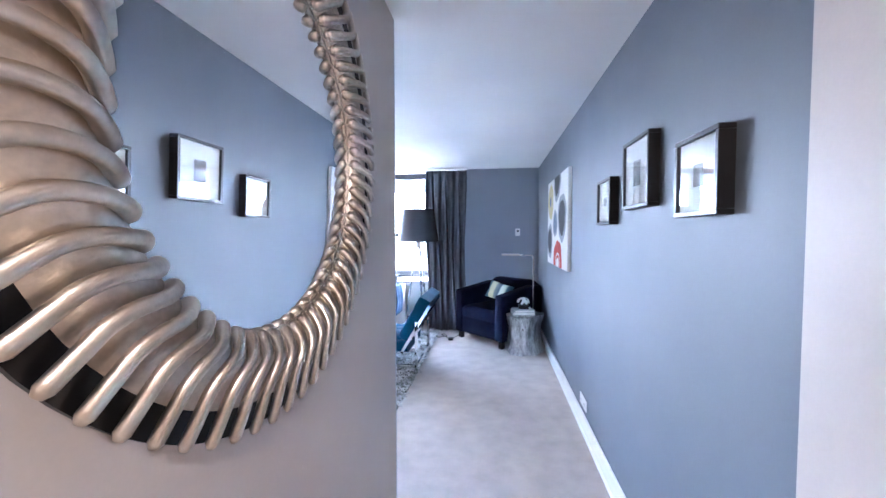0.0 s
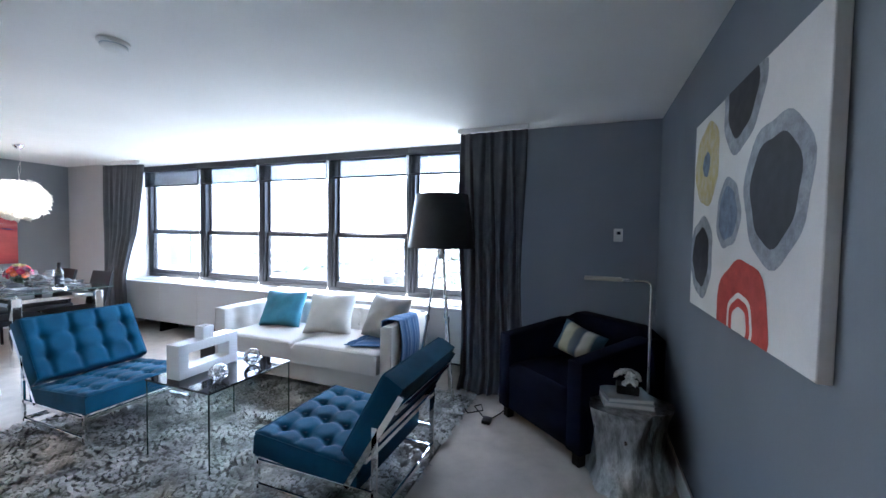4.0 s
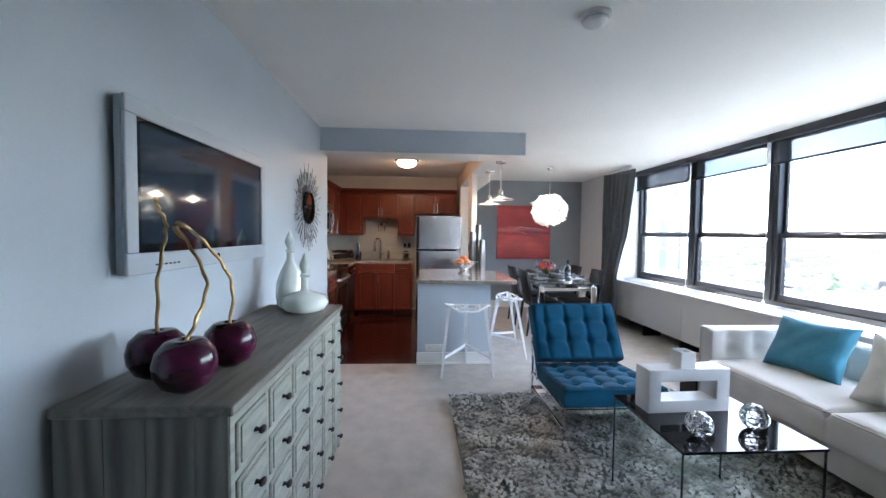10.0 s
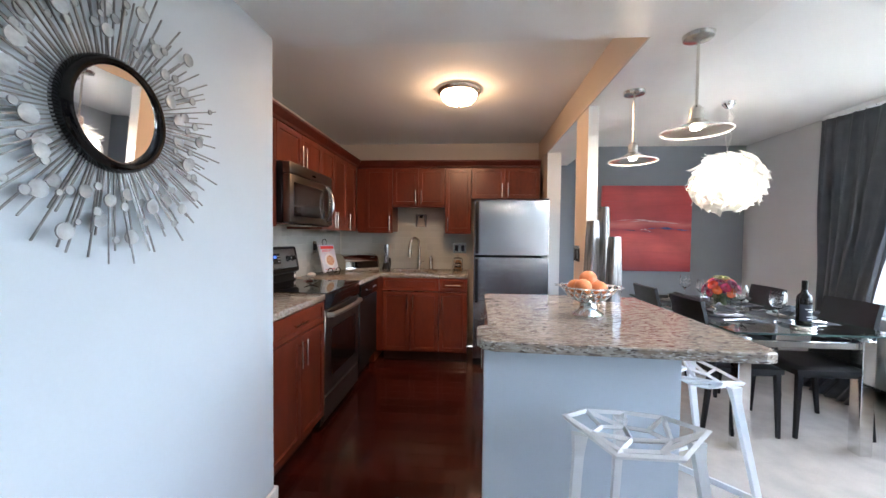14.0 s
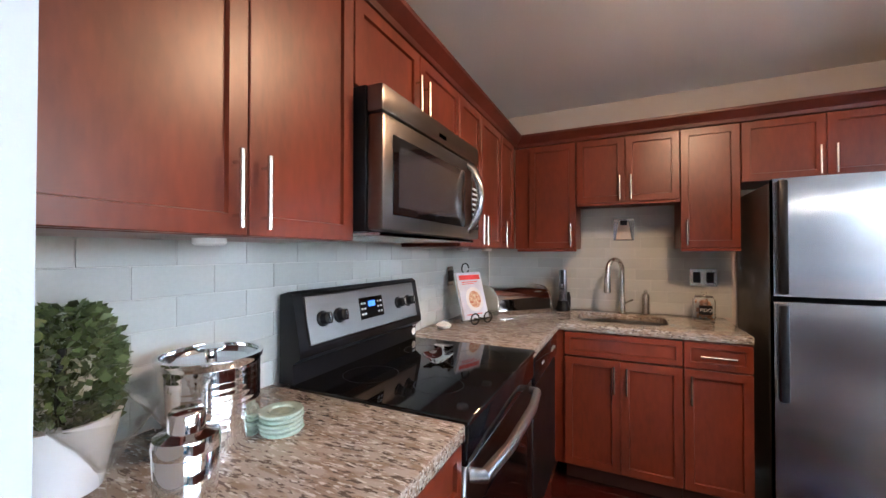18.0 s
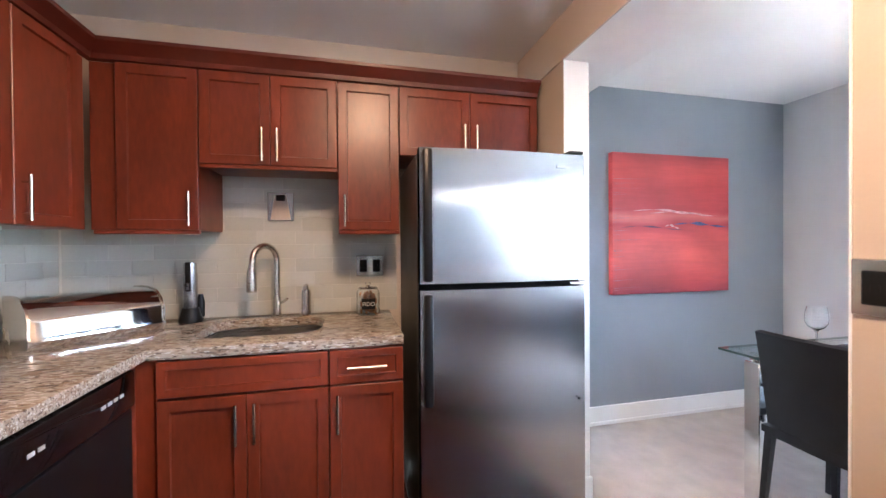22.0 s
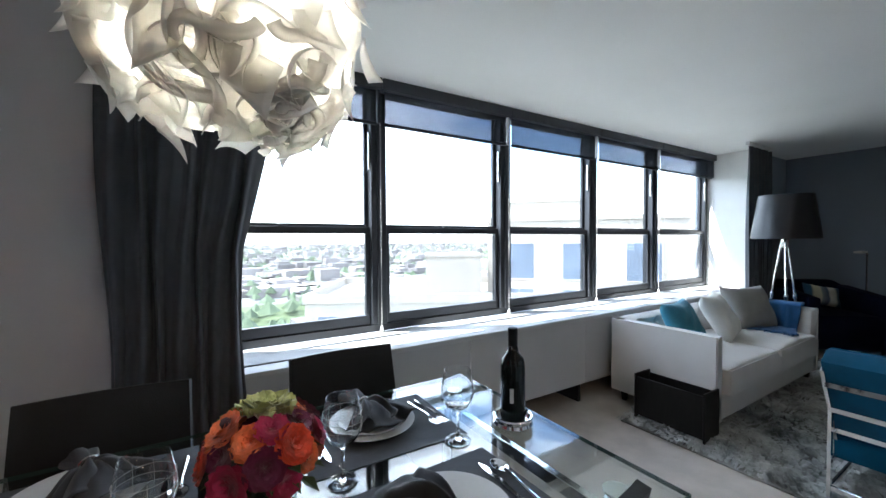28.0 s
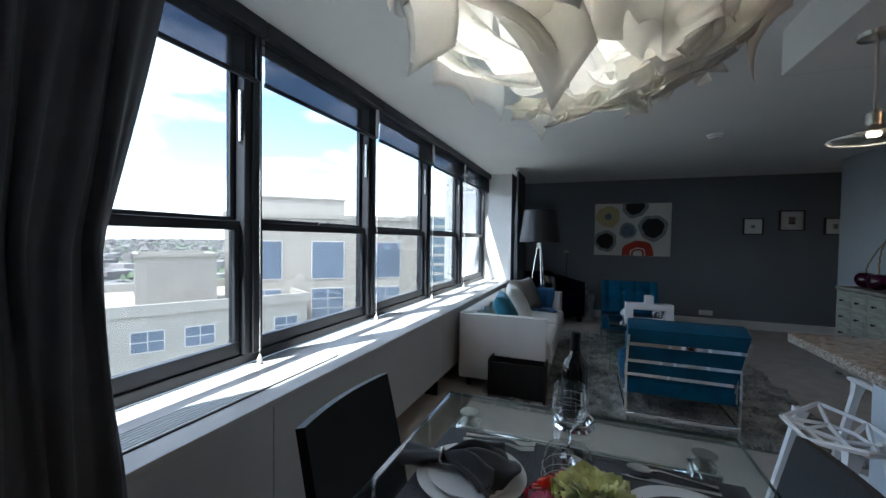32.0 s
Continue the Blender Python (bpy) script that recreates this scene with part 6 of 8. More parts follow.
outlet((-3.06, 2.61, 0.175), 90, "white double wall outlet low on the half wall")
outlet((-4.345, 3.14, 1.185), 0, "steel plate with two dark switches on the column", NICKEL, BLACK_PLASTIC, False)
outlet((-6.015, 2.23, 1.165), 90, "steel plate with two dark sockets over the worktop", NICKEL, BLACK_PLASTIC, False)
outlet((-5.24, 0.795, 1.18), 180, "steel plate with a dark socket behind the range", NICKEL, BLACK_PLASTIC, False, 1)

# white stools
def stool(at, rz, label):
    """Two splayed legs towards local +x, one towards -x, under a folded seat of flat bars."""
    s = thing("bar_stool", label, "stool", at, rz, group="white bar stools")
    out = [(0.185, -0.095, 0.638), (0.185, 0.10, 0.638), (0.085, 0.225, 0.676), (-0.05, 0.15, 0.655), (-0.09, 0.03, 0.65), (-0.085, -0.11, 0.653), (0.02, -0.21, 0.676)]
    inn = [(0.12, -0.06, 0.618), (0.12, 0.065, 0.618), (0.06, 0.125, 0.624), (-0.015, 0.085, 0.62), (-0.04, 0.012, 0.618), (-0.03, -0.07, 0.62), (0.025, -0.12, 0.624)]
    bm = bmesh.new()
    O = [bm.verts.new(p) for p in out]
    I = [bm.verts.new(p) for p in inn]
    mid = bm.verts.new((0.04, 0.005, 0.614))
    n = len(O)
    for k in range(n):
        m = (k + 1) % n
        if k in (0, 3, 5):
            bm.faces.new((O[k], O[m], I[m], I[k]))
        else:
            bm.faces.new((O[k], O[m], I[k]))
            bm.faces.new((O[m], I[m], I[k]))
    for k, m in ((0, 2), (2, 4), (4, 6)):
        bm.faces.new((I[k], I[k + 1], I[m], mid))
    bm.faces.new((I[6], I[0], mid))
    bmesh.ops.recalc_face_normals(bm, faces=bm.faces)
    bmesh.ops.wireframe(bm, faces=list(bm.faces), thickness=0.019, offset=0.0, use_replace=True, use_boundary=True, use_even_offset=True)
    part("seat", bm, WHITE_GLOSS, s, "faceted open seat of flat white bars", smooth=None)
    tops = (Vector((0.09, -0.18, 0.652)), Vector((0.10, 0.18, 0.652)), Vector((-0.075, 0.01, 0.64)))
    feet = (Vector((0.20, -0.25, 0)), Vector((0.215, 0.245, 0)), Vector((-0.185, 0.03, 0)))
    for top, foot in zip(tops, feet):
        part("leg", tube(bmesh.new(), [top, top.lerp(foot, 0.08) + Vector((0, 0, -0.01)), top.lerp(foot, 0.72), foot], [0.030, 0.021, 0.017, 0.012], 4), WHITE_GLOSS, s, smooth=None)
    hub = tops[2].lerp(feet[2], 0.66)
    for top, foot in zip(tops[:2], feet[:2]):
        part("stretcher", bar(bmesh.new(), top.lerp(foot, 0.72), hub, 0.012, 0.026), WHITE_GLOSS, s, smooth=None)
    return s


stool((-2.865, 2.92, 0), 0, "white faceted metal bar stool in front of the half wall")
stool((-3.435, 3.44, 0), 90, "white faceted metal bar stool on the dining side of the counter")

# fruit bowl and tall vases on the counter
fb = thing("fruit_bowl", "openwork silver footed bowl full of oranges", "bowl", (-3.47, 2.965, 0.906))
part("foot", lathe(bmesh.new(), [(0, 0), (0.072, 0), (0.075, 0.008), (0.066, 0.018), (0.048, 0.03), (0.038, 0.052), (0.037, 0.066), (0.045, 0.074), (0, 0.076)], 28), CHROME, fb)
bm = bmesh.new()
for k in range(20):
    a = 6.2832 * k / 20
    for s_ in (-1, 1):
        tube(bm, [((0.04 + 0.092 * u ** 0.75) * math.cos(a + s_ * u * 0.5), (0.04 + 0.092 * u ** 0.75) * math.sin(a + s_ * u * 0.5), 0.07 + 0.075 * u ** 1.3) for u in (0, 0.25, 0.5, 0.75, 1)], 0.005, 5)
for r_, z in ((0.085, 0.1), (0.112, 0.122), (0.134, 0.146)):
    tube(bm, arc((0, 0, z), r_, 0, 360, 36, "xy")[:-1], 0.0055, 6, closed=True)
part("basket", bm, CHROME, fb, "openwork lattice of polished silver")
for k in range(16):
    a = 6.2832 * k / 16
    part("petal", moved(lathe(bmesh.new(), [(0, 0.004), (0.014, 0.003), (0.02, 0)], 8), Matrix.Translation((0.145 * math.cos(a), 0.145 * math.sin(a), 0.148)) @ Matrix.Rotation(a, 4, "Z") @ Matrix.Diagonal((1.1, 0.75, 1, 1))), CHROME, fb)
ORANGE = material("orange_peel", (0.75, 0.26, 0.1), 0.42, vary=0.15, bump=0.4, bump_scale=350)
for x, y, z in ((0.055, 0.03, 0.142), (-0.05, 0.04, 0.142), (0.0, -0.062, 0.142), (-0.01, 0.0, 0.185), (0.062, -0.045, 0.15)):
    bm = bmesh.new()
    bmesh.ops.create_uvsphere(bm, u_segments=20, v_segments=12, radius=0.043, matrix=Matrix.Diagonal((1, 1, 0.93, 1)))
    single("orange", bm, ORANGE, "ripe orange in the silver bowl", "orange", (-3.47 + x, 2.965 + y, 0.906 + z), smooth=180, group="oranges")
VASE = material("striated_silver_glaze", (0.42, 0.42, 0.43), 0.22, 0.6, vary=0.7, scale=14, fine=40, stretch=(5, 5, 0.4), bump=0.3, color2=(0.09, 0.09, 0.095))
for x, y, h, w, rz in ((-4.00, 3.14, 0.50, 0.036, 20), (-4.02, 3.21, 0.59, 0.034, 35), (-3.94, 3.255, 0.40, 0.034, 10)):
    bm = bmesh.new()
    rim = [(w * 0.95, 0.0), (w * 1.08, h * 0.35), (w * 0.9, h * 0.8), (w * 0.8, h), (w * 0.62, h), (w * 0.7, h * 0.8), (w * 0.4, h * 0.3)]
    rings = [[bm.verts.new((q * math.cos(c), q * math.sin(c), z)) for c in (radians(a + 14 * z / h) for a in (38, 52, 128, 142, 218, 232, 308, 322))] for q, z in ((q * 1.3, z) for q, z in rim)]
    for a, b in zip(rings, rings[1:]):
        for k in range(8):
            bm.faces.new((a[k], a[(k + 1) % 8], b[(k + 1) % 8], b[k]))
    bm.faces.new(rings[0][::-1])
    bm.faces.new(rings[-1])
    single("tall_vase", bm, VASE, "tall square-sided striated silver vase on the counter", "vase", (x, y, 0.906), rz, group="tall vases", smooth=20)


# pendants and kitchen ceiling light
PGLASS = glass_material("pendant_glass", (0.97, 0.95, 0.9))
BULB = glow_material("warm_bulb", (1.0, 0.85, 0.65), 3.0)
for x, y in ((-3.25, 3.335), (-3.89, 3.33)):
    p = thing("pendant_lamp", "brushed nickel pendant lamp with a flat glass disc shade, lit", "lamp", (x, y, 0), group="counter pendant lamps")
    part("canopy", lathe(bmesh.new(), [(0, BEAM), (0.062, BEAM), (0.058, BEAM - 0.016), (0.02, BEAM - 0.026), (0, BEAM - 0.026)], 24), NICKEL, p)
    part("rod", tube(bmesh.new(), [(0, 0, BEAM - 0.02), (0, 0, 1.86)], 0.006, 8), NICKEL, p)
    part("socket", lathe(bmesh.new(), [(0, 1.87), (0.012, 1.87), (0.026, 1.855), (0.027, 1.81), (0.032, 1.805), (0.06, 1.785), (0.058, 1.782), (0, 1.795)], 22), NICKEL, p)
    part("shade", lathe(bmesh.new(), [(0.045, 1.788), (0.133, 1.762), (0.135, 1.757), (0.13, 1.756), (0.045, 1.782)], 40), PGLASS, p, "flat clear glass disc shade")
    part("shade_rim", tube(bmesh.new(), arc((0, 0, 1.758), 0.134, 0, 360, 40, "xy")[:-1], 0.0035, 6, closed=True), WHITE_GLOSS, p)
    part("bulb", lathe(bmesh.new(), [(0, 1.765), (0.018, 1.768), (0.022, 1.782), (0, 1.785)], 14), BULB, p)
kl = thing("ceiling_lamp", "nickel flush ceiling lamp with a lit frosted glass dome", "lamp", (-4.39, 2.267, 0))
part("pan", lathe(bmesh.new(), [(0, H), (0.165, H), (0.165, H - 0.012), (0.15, H - 0.03), (0.135, H - 0.034), (0, H - 0.034)], 40), NICKEL, kl)
DOME = glow_material("frosted_dome", (1.0, 0.6, 0.32), DOME_GLOW)
part("dome", lathe(bmesh.new(), [(0.134, H - 0.034), (0.128, H - 0.06), (0.10, H - 0.09), (0.05, H - 0.108), (0, H - 0.112)], 36), DOME, kl)
part("finial", lathe(bmesh.new(), [(0, H - 0.13), (0.008, H - 0.127), (0.01, H - 0.115), (0, H - 0.11)], 10), NICKEL, kl)

# small things on the worktops
jar = thing("cookie_jar", "glass jar of dog biscuits with a black label", "jar", (-5.90, 2.215, 0.914))
part("glass", lathe(bmesh.new(), [(0, 0.003), (0.055, 0.003), (0.06, 0.012), (0.06, 0.12), (0.05, 0.135), (0.048, 0.135), (0.056, 0.12), (0.056, 0.014), (0, 0.008)], 24), CRYSTAL, jar)
part("lid", lathe(bmesh.new(), [(0, 0.172), (0.012, 0.17), (0.015, 0.16), (0.008, 0.15), (0.045, 0.146), (0.052, 0.137), (0, 0.137)], 24), CRYSTAL, jar)
bm = bmesh.new()
rj = random.Random(4)
for k in range(60):
    a, r = rj.uniform(0, 6.28), 0.045 * math.sqrt(rj.random())
    m = Matrix.Translation((r * math.cos(a), r * math.sin(a), rj.uniform(0.018, 0.11))) @ Euler((rj.uniform(0, 6), rj.uniform(0, 6), 0)).to_matrix().to_4x4()
    bmesh.ops.create_cube(bm, size=1, matrix=m @ Matrix.Diagonal((0.026, 0.01, 0.008, 1)))
tagged(part("biscuits", bm, material("biscuit", (0.4, 0.2, 0.1), 0.8, random_value=0.4, island=True), jar), kind="stuff")
part("label", grid(bmesh.new(), 8, 1, lambda u, v: (0.0612 * math.cos((u - 0.5) * 1.2), 0.0612 * math.sin((u - 0.5) * 1.2) - 0.0, 0.035 + 0.055 * v)), BLACK_PLASTIC, jar)


def text(parent, words, size, m, mat, name="lettering", extrude=0.0004):
    cu = bpy.data.curves.new(name, "FONT")
    cu.body, cu.size, cu.extrude, cu.align_x, cu.align_y = words, size, extrude, "CENTER", "CENTER"
    tmp = bpy.data.objects.new(name, cu)
    me = bpy.data.meshes.new_from_object(tmp)
    bpy.data.objects.remove(tmp)
    me.materials.append(mat)
    ob = new(name, me)
    ob.parent, ob.matrix_basis = parent, m
    return ob


text(jar, "FIDO", 0.028, pose(0.0622, 0, 0.062, 90, 0, 90), PAPER)
op = thing("bottle_opener", "steel and black electric corkscrew on its stand", "corkscrew", (-5.92, 1.375, 0.914))
part("stand", lathe(bmesh.new(), [(0, 0), (0.05, 0), (0.052, 0.012), (0.044, 0.03), (0.036, 0.07), (0.033, 0.07), (0.03, 0.03), (0, 0.03)], 24), BLACK_PLASTIC, op)
part("stand_back", tube(bmesh.new(), [(-0.03, 0.03, 0.02), (-0.03, 0.034, 0.09), (-0.028, 0.033, 0.13)], [0.02, 0.017, 0.010], 10), BLACK_PLASTIC, op)
part("body", lathe(bmesh.new(), [(0, 0.035), (0.029, 0.035), (0.030, 0.22), (0.027, 0.285), (0, 0.29)], 22), STEEL, op)
part("grip", boxes((0.026, 0.0325, -0.012, 0.012, 0.15, 0.29), bevel=0.003), BLACK_PLASTIC, op)
part("button", boxes((0.032, 0.034, -0.006, 0.006, 0.16, 0.19), bevel=0.001), STEEL, op)
bb = thing("bread_box", "stainless steel roll-top bread box", "bread box", (-5.72, 1.075, 0.914), -42)
bm = bmesh.new()
prof = [(-0.12, 0.0), (0.125, 0.0), (0.14, 0.012), (0.142, 0.035), (0.134, 0.05), (0.134, 0.095), (0.11, 0.14), (0.07, 0.168), (0.02, 0.178), (-0.05, 0.18), (-0.12, 0.175)]
a_ = [bm.verts.new((-0.205, y, z)) for y, z in prof]
b_ = [bm.verts.new((0.205, y, z)) for y, z in prof]
for k in range(len(prof)):
    bm.faces.new((a_[k], a_[(k + 1) % len(prof)], b_[(k + 1) % len(prof)], b_[k]))
part("roll_top", bm, CHROME, bb, smooth=60)
for s in (-1, 1):
    bm = bmesh.new()
    q = [bm.verts.new((s * 0.206, y * 1.04, z * 1.03)) for y, z in prof]
    w_ = [bm.verts.new((s * 0.214, y * 1.04, z * 1.03)) for y, z in prof]
    for k in range(len(prof)):
        bm.faces.new((q[k], q[(k + 1) % len(prof)], w_[(k + 1) % len(prof)], w_[k]))
    bm.faces.new(q)
    bm.faces.new(w_)
    part("end_cap", bm, NICKEL, bb, smooth=30)
cb = thing("cookbook", "cookbook propped open on a scrolled iron stand", "book", (-5.17, 1.0, 0.914), 158)
lean = Matrix.Translation((0, 0.0, 0.03)) @ Matrix.Rotation(radians(-16), 4, "X")
part("pages", moved(boxes((-0.10, 0.10, 0.0, 0.014, 0.0, 0.27)), lean), PAPER, cb)
cover = part("cover", moved(boxes((-0.102, 0.102, -0.0025, 0.0, -0.002, 0.272), (-0.102, 0.102, 0.0145, 0.017, -0.002, 0.272)), lean), material("magazine_cover", (0.62, 0.66, 0.76), 0.25, vary=0.12, scale=14), cb, "glossy pale blue cover")
part("dish", moved(lathe(bmesh.new(), [(0, 0.0015), (0.07, 0.0015), (0.072, 0)], 28, (0.01, -0.0028, 0.11), Matrix.Rotation(radians(90), 4, "X")), lean), CERAMIC, cover)
part("food", moved(lathe(bmesh.new(), [(0, 0.004), (0.03, 0.0035), (0.048, 0.002), (0.05, 0.0016)], 20, (0.01, -0.0032, 0.11), Matrix.Rotation(radians(90), 4, "X")), lean), material("stew", (0.42, 0.1, 0.05), 0.4, vary=0.5, scale=60, color2=(0.7, 0.6, 0.4)), cover)
PRINT_RED = material("red_print", (0.6, 0.05, 0.05), 0.4)
for x0, x1, z0, z1 in ((-0.085, 0.09, 0.228, 0.256), (-0.07, 0.06, 0.212, 0.217), (-0.07, 0.03, 0.202, 0.206), (-0.08, 0.05, 0.022, 0.027)):
    part("printed_bar", moved(boxes((x0, x1, -0.0034, -0.0026, z0, z1)), lean), PRINT_RED, cover)
bm = bmesh.new()
for s in (-1, 1):
    c = Vector((s * 0.055, -0.035, 0.035))
    tube(bm, [(c.x + 0.033 * math.cos(a), c.y, c.z + 0.03 * math.sin(a)) for a in (6.2832 * k / 20 for k in range(20))], 0.004, 6, closed=True)
    tube(bm, [(s * 0.02, -0.03, 0.03), (s * 0.03, 0.03, 0.03), (s * 0.05, 0.08, 0.01)], 0.004, 6)
tube(bm, [(-0.1, -0.03, 0.028), (0.1, -0.03, 0.028)], 0.004, 6)
tube(bm, arc((0, 0.095, 0.315), 0.03, 0, 340, 16), 0.004, 6)
tube(bm, [(0.0, 0.05, 0.03), (0, 0.095, 0.285)], 0.004, 6)
part("stand", bm, IRON, cb, "scrolled black iron stand")
hg = thing("hourglass", "clear glass hourglass with white sand beside the range", "hourglass", (-4.95, 0.89, 0.914))
HOUR = [(0.0, 0.002), (0.036, 0.003), (0.046, 0.02), (0.048, 0.045), (0.04, 0.075), (0.022, 0.098), (0.008, 0.108), (0.008, 0.112), (0.02, 0.122), (0.037, 0.145), (0.043, 0.172), (0.04, 0.195), (0.028, 0.212), (0.0, 0.216)]
part("glass", lathe(bmesh.new(), HOUR, 28), CLEAR, hg, smooth=180)
part("sand", lathe(bmesh.new(), [(0, 0.005), (0.034, 0.005), (0.043, 0.02), (0.03, 0.03), (0, 0.042)], 24), PAPER, hg, "fine white sand")
ph = thing("towel_holder", "square steel plaque on the tiles above the sink", "wall plaque", (-6.016, 1.77, 1.485))
part("plate", boxes((0, 0.006, -0.065, 0.065, -0.075, 0.075), bevel=0.002), STEEL, ph)
bm = bmesh.new()
for pts in (((-0.05, -0.07), (0.05, -0.07), (0.03, 0.055), (-0.03, 0.055)),):
    q = [bm.verts.new((0.0065, y, z)) for y, z in pts]
    w_ = [bm.verts.new((0.008, y, z)) for y, z in pts]
    for k in range(4):
        bm.faces.new((q[k], q[(k + 1) % 4], w_[(k + 1) % 4], w_[k]))
    bm.faces.new(w_)
part("motif", bm, BEIGE, ph)
part("clip", boxes((0.0065, 0.012, -0.022, 0.022, 0.03, 0.062), bevel=0.002), BLACK_PLASTIC, ph)
SAGE = material("sage_glass_coaster", (0.34, 0.44, 0.38), 0.12, vary=0.2, scale=40, coat=0.5)
for k in range(5):
    single("coaster", lathe(bmesh.new(), [(0, 0.004), (0.026, 0.004), (0.028, 0.0075), (0.034, 0.0095), (0.047, 0.0085), (0.049, 0.005), (0.046, 0.0), (0, 0)], 32), SAGE, "round green glass coaster in a stack", "coaster", (-3.72 + 0.002 * (k % 3), 1.06, 0.9142 + 0.0097 * k), group="stack of coasters")
ib = thing("ice_bucket", "ribbed stainless ice bucket with a lid", "ice bucket", (-3.625, 0.95, 0.914))
bm = bmesh.new()
lathe(bm, [(0, 0), (0.098, 0)] + [(0.0985 + 0.00015 * math.sin(k * 1.57), 0.01 + 0.16 * k / 44) for k in range(45)] + [(0.103, 0.175), (0.104, 0.186), (0.094, 0.187), (0.09, 0.02), (0, 0.02)], 44)
part("body", bm, CHROME, ib, smooth=60)
part("lid", lathe(bmesh.new(), [(0.092, 0.178), (0.075, 0.172), (0.012, 0.174), (0.010, 0.188), (0.028, 0.193), (0.028, 0.2), (0, 0.202)], 32), CHROME, ib)
ck = thing("cocktail_shaker", "polished steel cocktail shaker with a capped lid", "cocktail shaker", (-3.455, 1.15, 0.914))
part("body", lathe(bmesh.new(), [(0, 0), (0.04, 0), (0.042, 0.006), (0.046, 0.105), (0.044, 0.107), (0, 0.107)], 32), CHROME, ck, smooth=60)
part("lid", lathe(bmesh.new(), [(0.0465, 0.098), (0.047, 0.112), (0.045, 0.122), (0.027, 0.127), (0.026, 0.128)], 32), CHROME, ck, smooth=60)
part("cap", lathe(bmesh.new(), [(0.0255, 0.125), (0.0255, 0.155), (0.023, 0.159), (0, 0.160)], 26), CHROME, ck, smooth=60)
for x, y in ((-3.49, 1.045), (-3.37, 1.10)):
    mg = thing("martini_glass", "clear martini glass beside the steel shaker", "glass", (x, y, 0.914), group="martini glasses")
    part("foot", lathe(bmesh.new(), [(0, 0.001), (0.034, 0.001), (0.035, 0.003), (0.006, 0.007), (0, 0.007)], 32), CLEAR, mg, smooth=50)
    part("stem", lathe(bmesh.new(), [(0.005, 0.0072), (0.004, 0.02), (0.004, 0.085), (0.006, 0.0925)], 12), CLEAR, mg, smooth=50)
    part("bowl", lathe(bmesh.new(), [(0, 0.093), (0.008, 0.095), (0.066, 0.178), (0.0645, 0.178), (0.007, 0.0985), (0, 0.097)], 32), CLEAR, mg, smooth=50)
pl = thing("potted_boxwood", "small clipped boxwood in a white pot", "plant", (-3.395, 0.905, 0.914))
part("pot", lathe(bmesh.new(), [(0, 0), (0.055, 0), (0.08, 0.12), (0.083, 0.126), (0.075, 0.126), (0.07, 0.11), (0, 0.11)], 28), CERAMIC, pl)
part("stem", tube(bmesh.new(), [(0, 0, 0.08), (0.004, 0, 0.15), (0, 0, 0.24)], 0.006, 6), BLACK_WOOD, pl)
bm = bmesh.new()
rl_ = random.Random(31)
for k in range(1500):
    z = rl_.uniform(0.11, 0.31)
    a, rmax = rl_.uniform(0, 6.28), 0.08 * (1 - ((z - 0.19) / 0.135) ** 2) ** 0.5 if abs(z - 0.19) < 0.13 else 0.02
    r = rmax * rl_.uniform(0.55, 1.05)
    c = Vector((r * math.cos(a), r * math.sin(a), z))
    d = Vector((math.cos(a) + rl_.uniform(-0.7, 0.7), math.sin(a) + rl_.uniform(-0.7, 0.7), rl_.uniform(-0.3, 1))).normalized()
    s = d.cross(Vector((rl_.uniform(-1, 1), rl_.uniform(-1, 1), rl_.uniform(-1, 1)))).normalized()
    ln, wd = rl_.uniform(0.014, 0.022), rl_.uniform(0.006, 0.010)
    q = [bm.verts.new(c), bm.verts.new(c + d * ln * 0.5 + s * wd), bm.verts.new(c + d * ln), bm.verts.new(c + d * ln * 0.5 - s * wd)]
    bm.faces.new(q)
tagged(part("foliage", bm, material("boxwood_leaf", (0.075, 0.10, 0.035), 0.45, random_value=0.5, island=True), pl, smooth=None), kind="stuff")

# ---- dining area ----
TX, TY = 0.765, 0.46
DT = thing("dining_table", "rectangular clear glass dining table on chrome legs", "table", (-4.645, 4.40, 0))
part("tabletop", boxes((-TX, TX, -TY, TY, 0.738, 0.750)), TABLE_GLASS, DT)
for sp in ((-TX, TX, -TY - 0.0005, -TY + 0.0015, 0.7385, 0.7495), (-TX, TX, TY - 0.0015, TY + 0.0005, 0.7385, 0.7495), (-TX - 0.0005, -TX + 0.0015, -TY + 0.002, TY - 0.002, 0.7385, 0.7495), (TX - 0.0015, TX + 0.0005, -TY + 0.002, TY - 0.002, 0.7385, 0.7495)):
    part("glass_edge", boxes(sp), GLASS_EDGE, DT)
for sx in (-1, 1):
    for sy in (-1, 1):
        x, y = sx * 0.655, sy * 0.35
        lg = part("leg", boxes((x - 0.038, x + 0.038, y - 0.038, y + 0.038, 0, 0.70), bevel=0.004), CHROME, DT)
        part("glass_mount", lathe(bmesh.new(), [(0, 0.70), (0.03, 0.70), (0.03, 0.708), (0.018, 0.712), (0.018, 0.73), (0.033, 0.732), (0.033, 0.7375), (0, 0.7375)], 20, (x, y, 0)), NICKEL, lg)
for sy in (-1, 1):
    part("rail", boxes((-0.615, 0.615, sy * 0.35 - 0.012, sy * 0.35 + 0.012, 0.64, 0.68), bevel=0.002), CHROME, DT)
for sx in (-1, 1):
    part("rail", boxes((sx * 0.655 - 0.012, sx * 0.655 + 0.012, -0.31, 0.31, 0.64, 0.68), bevel=0.002), CHROME, DT)


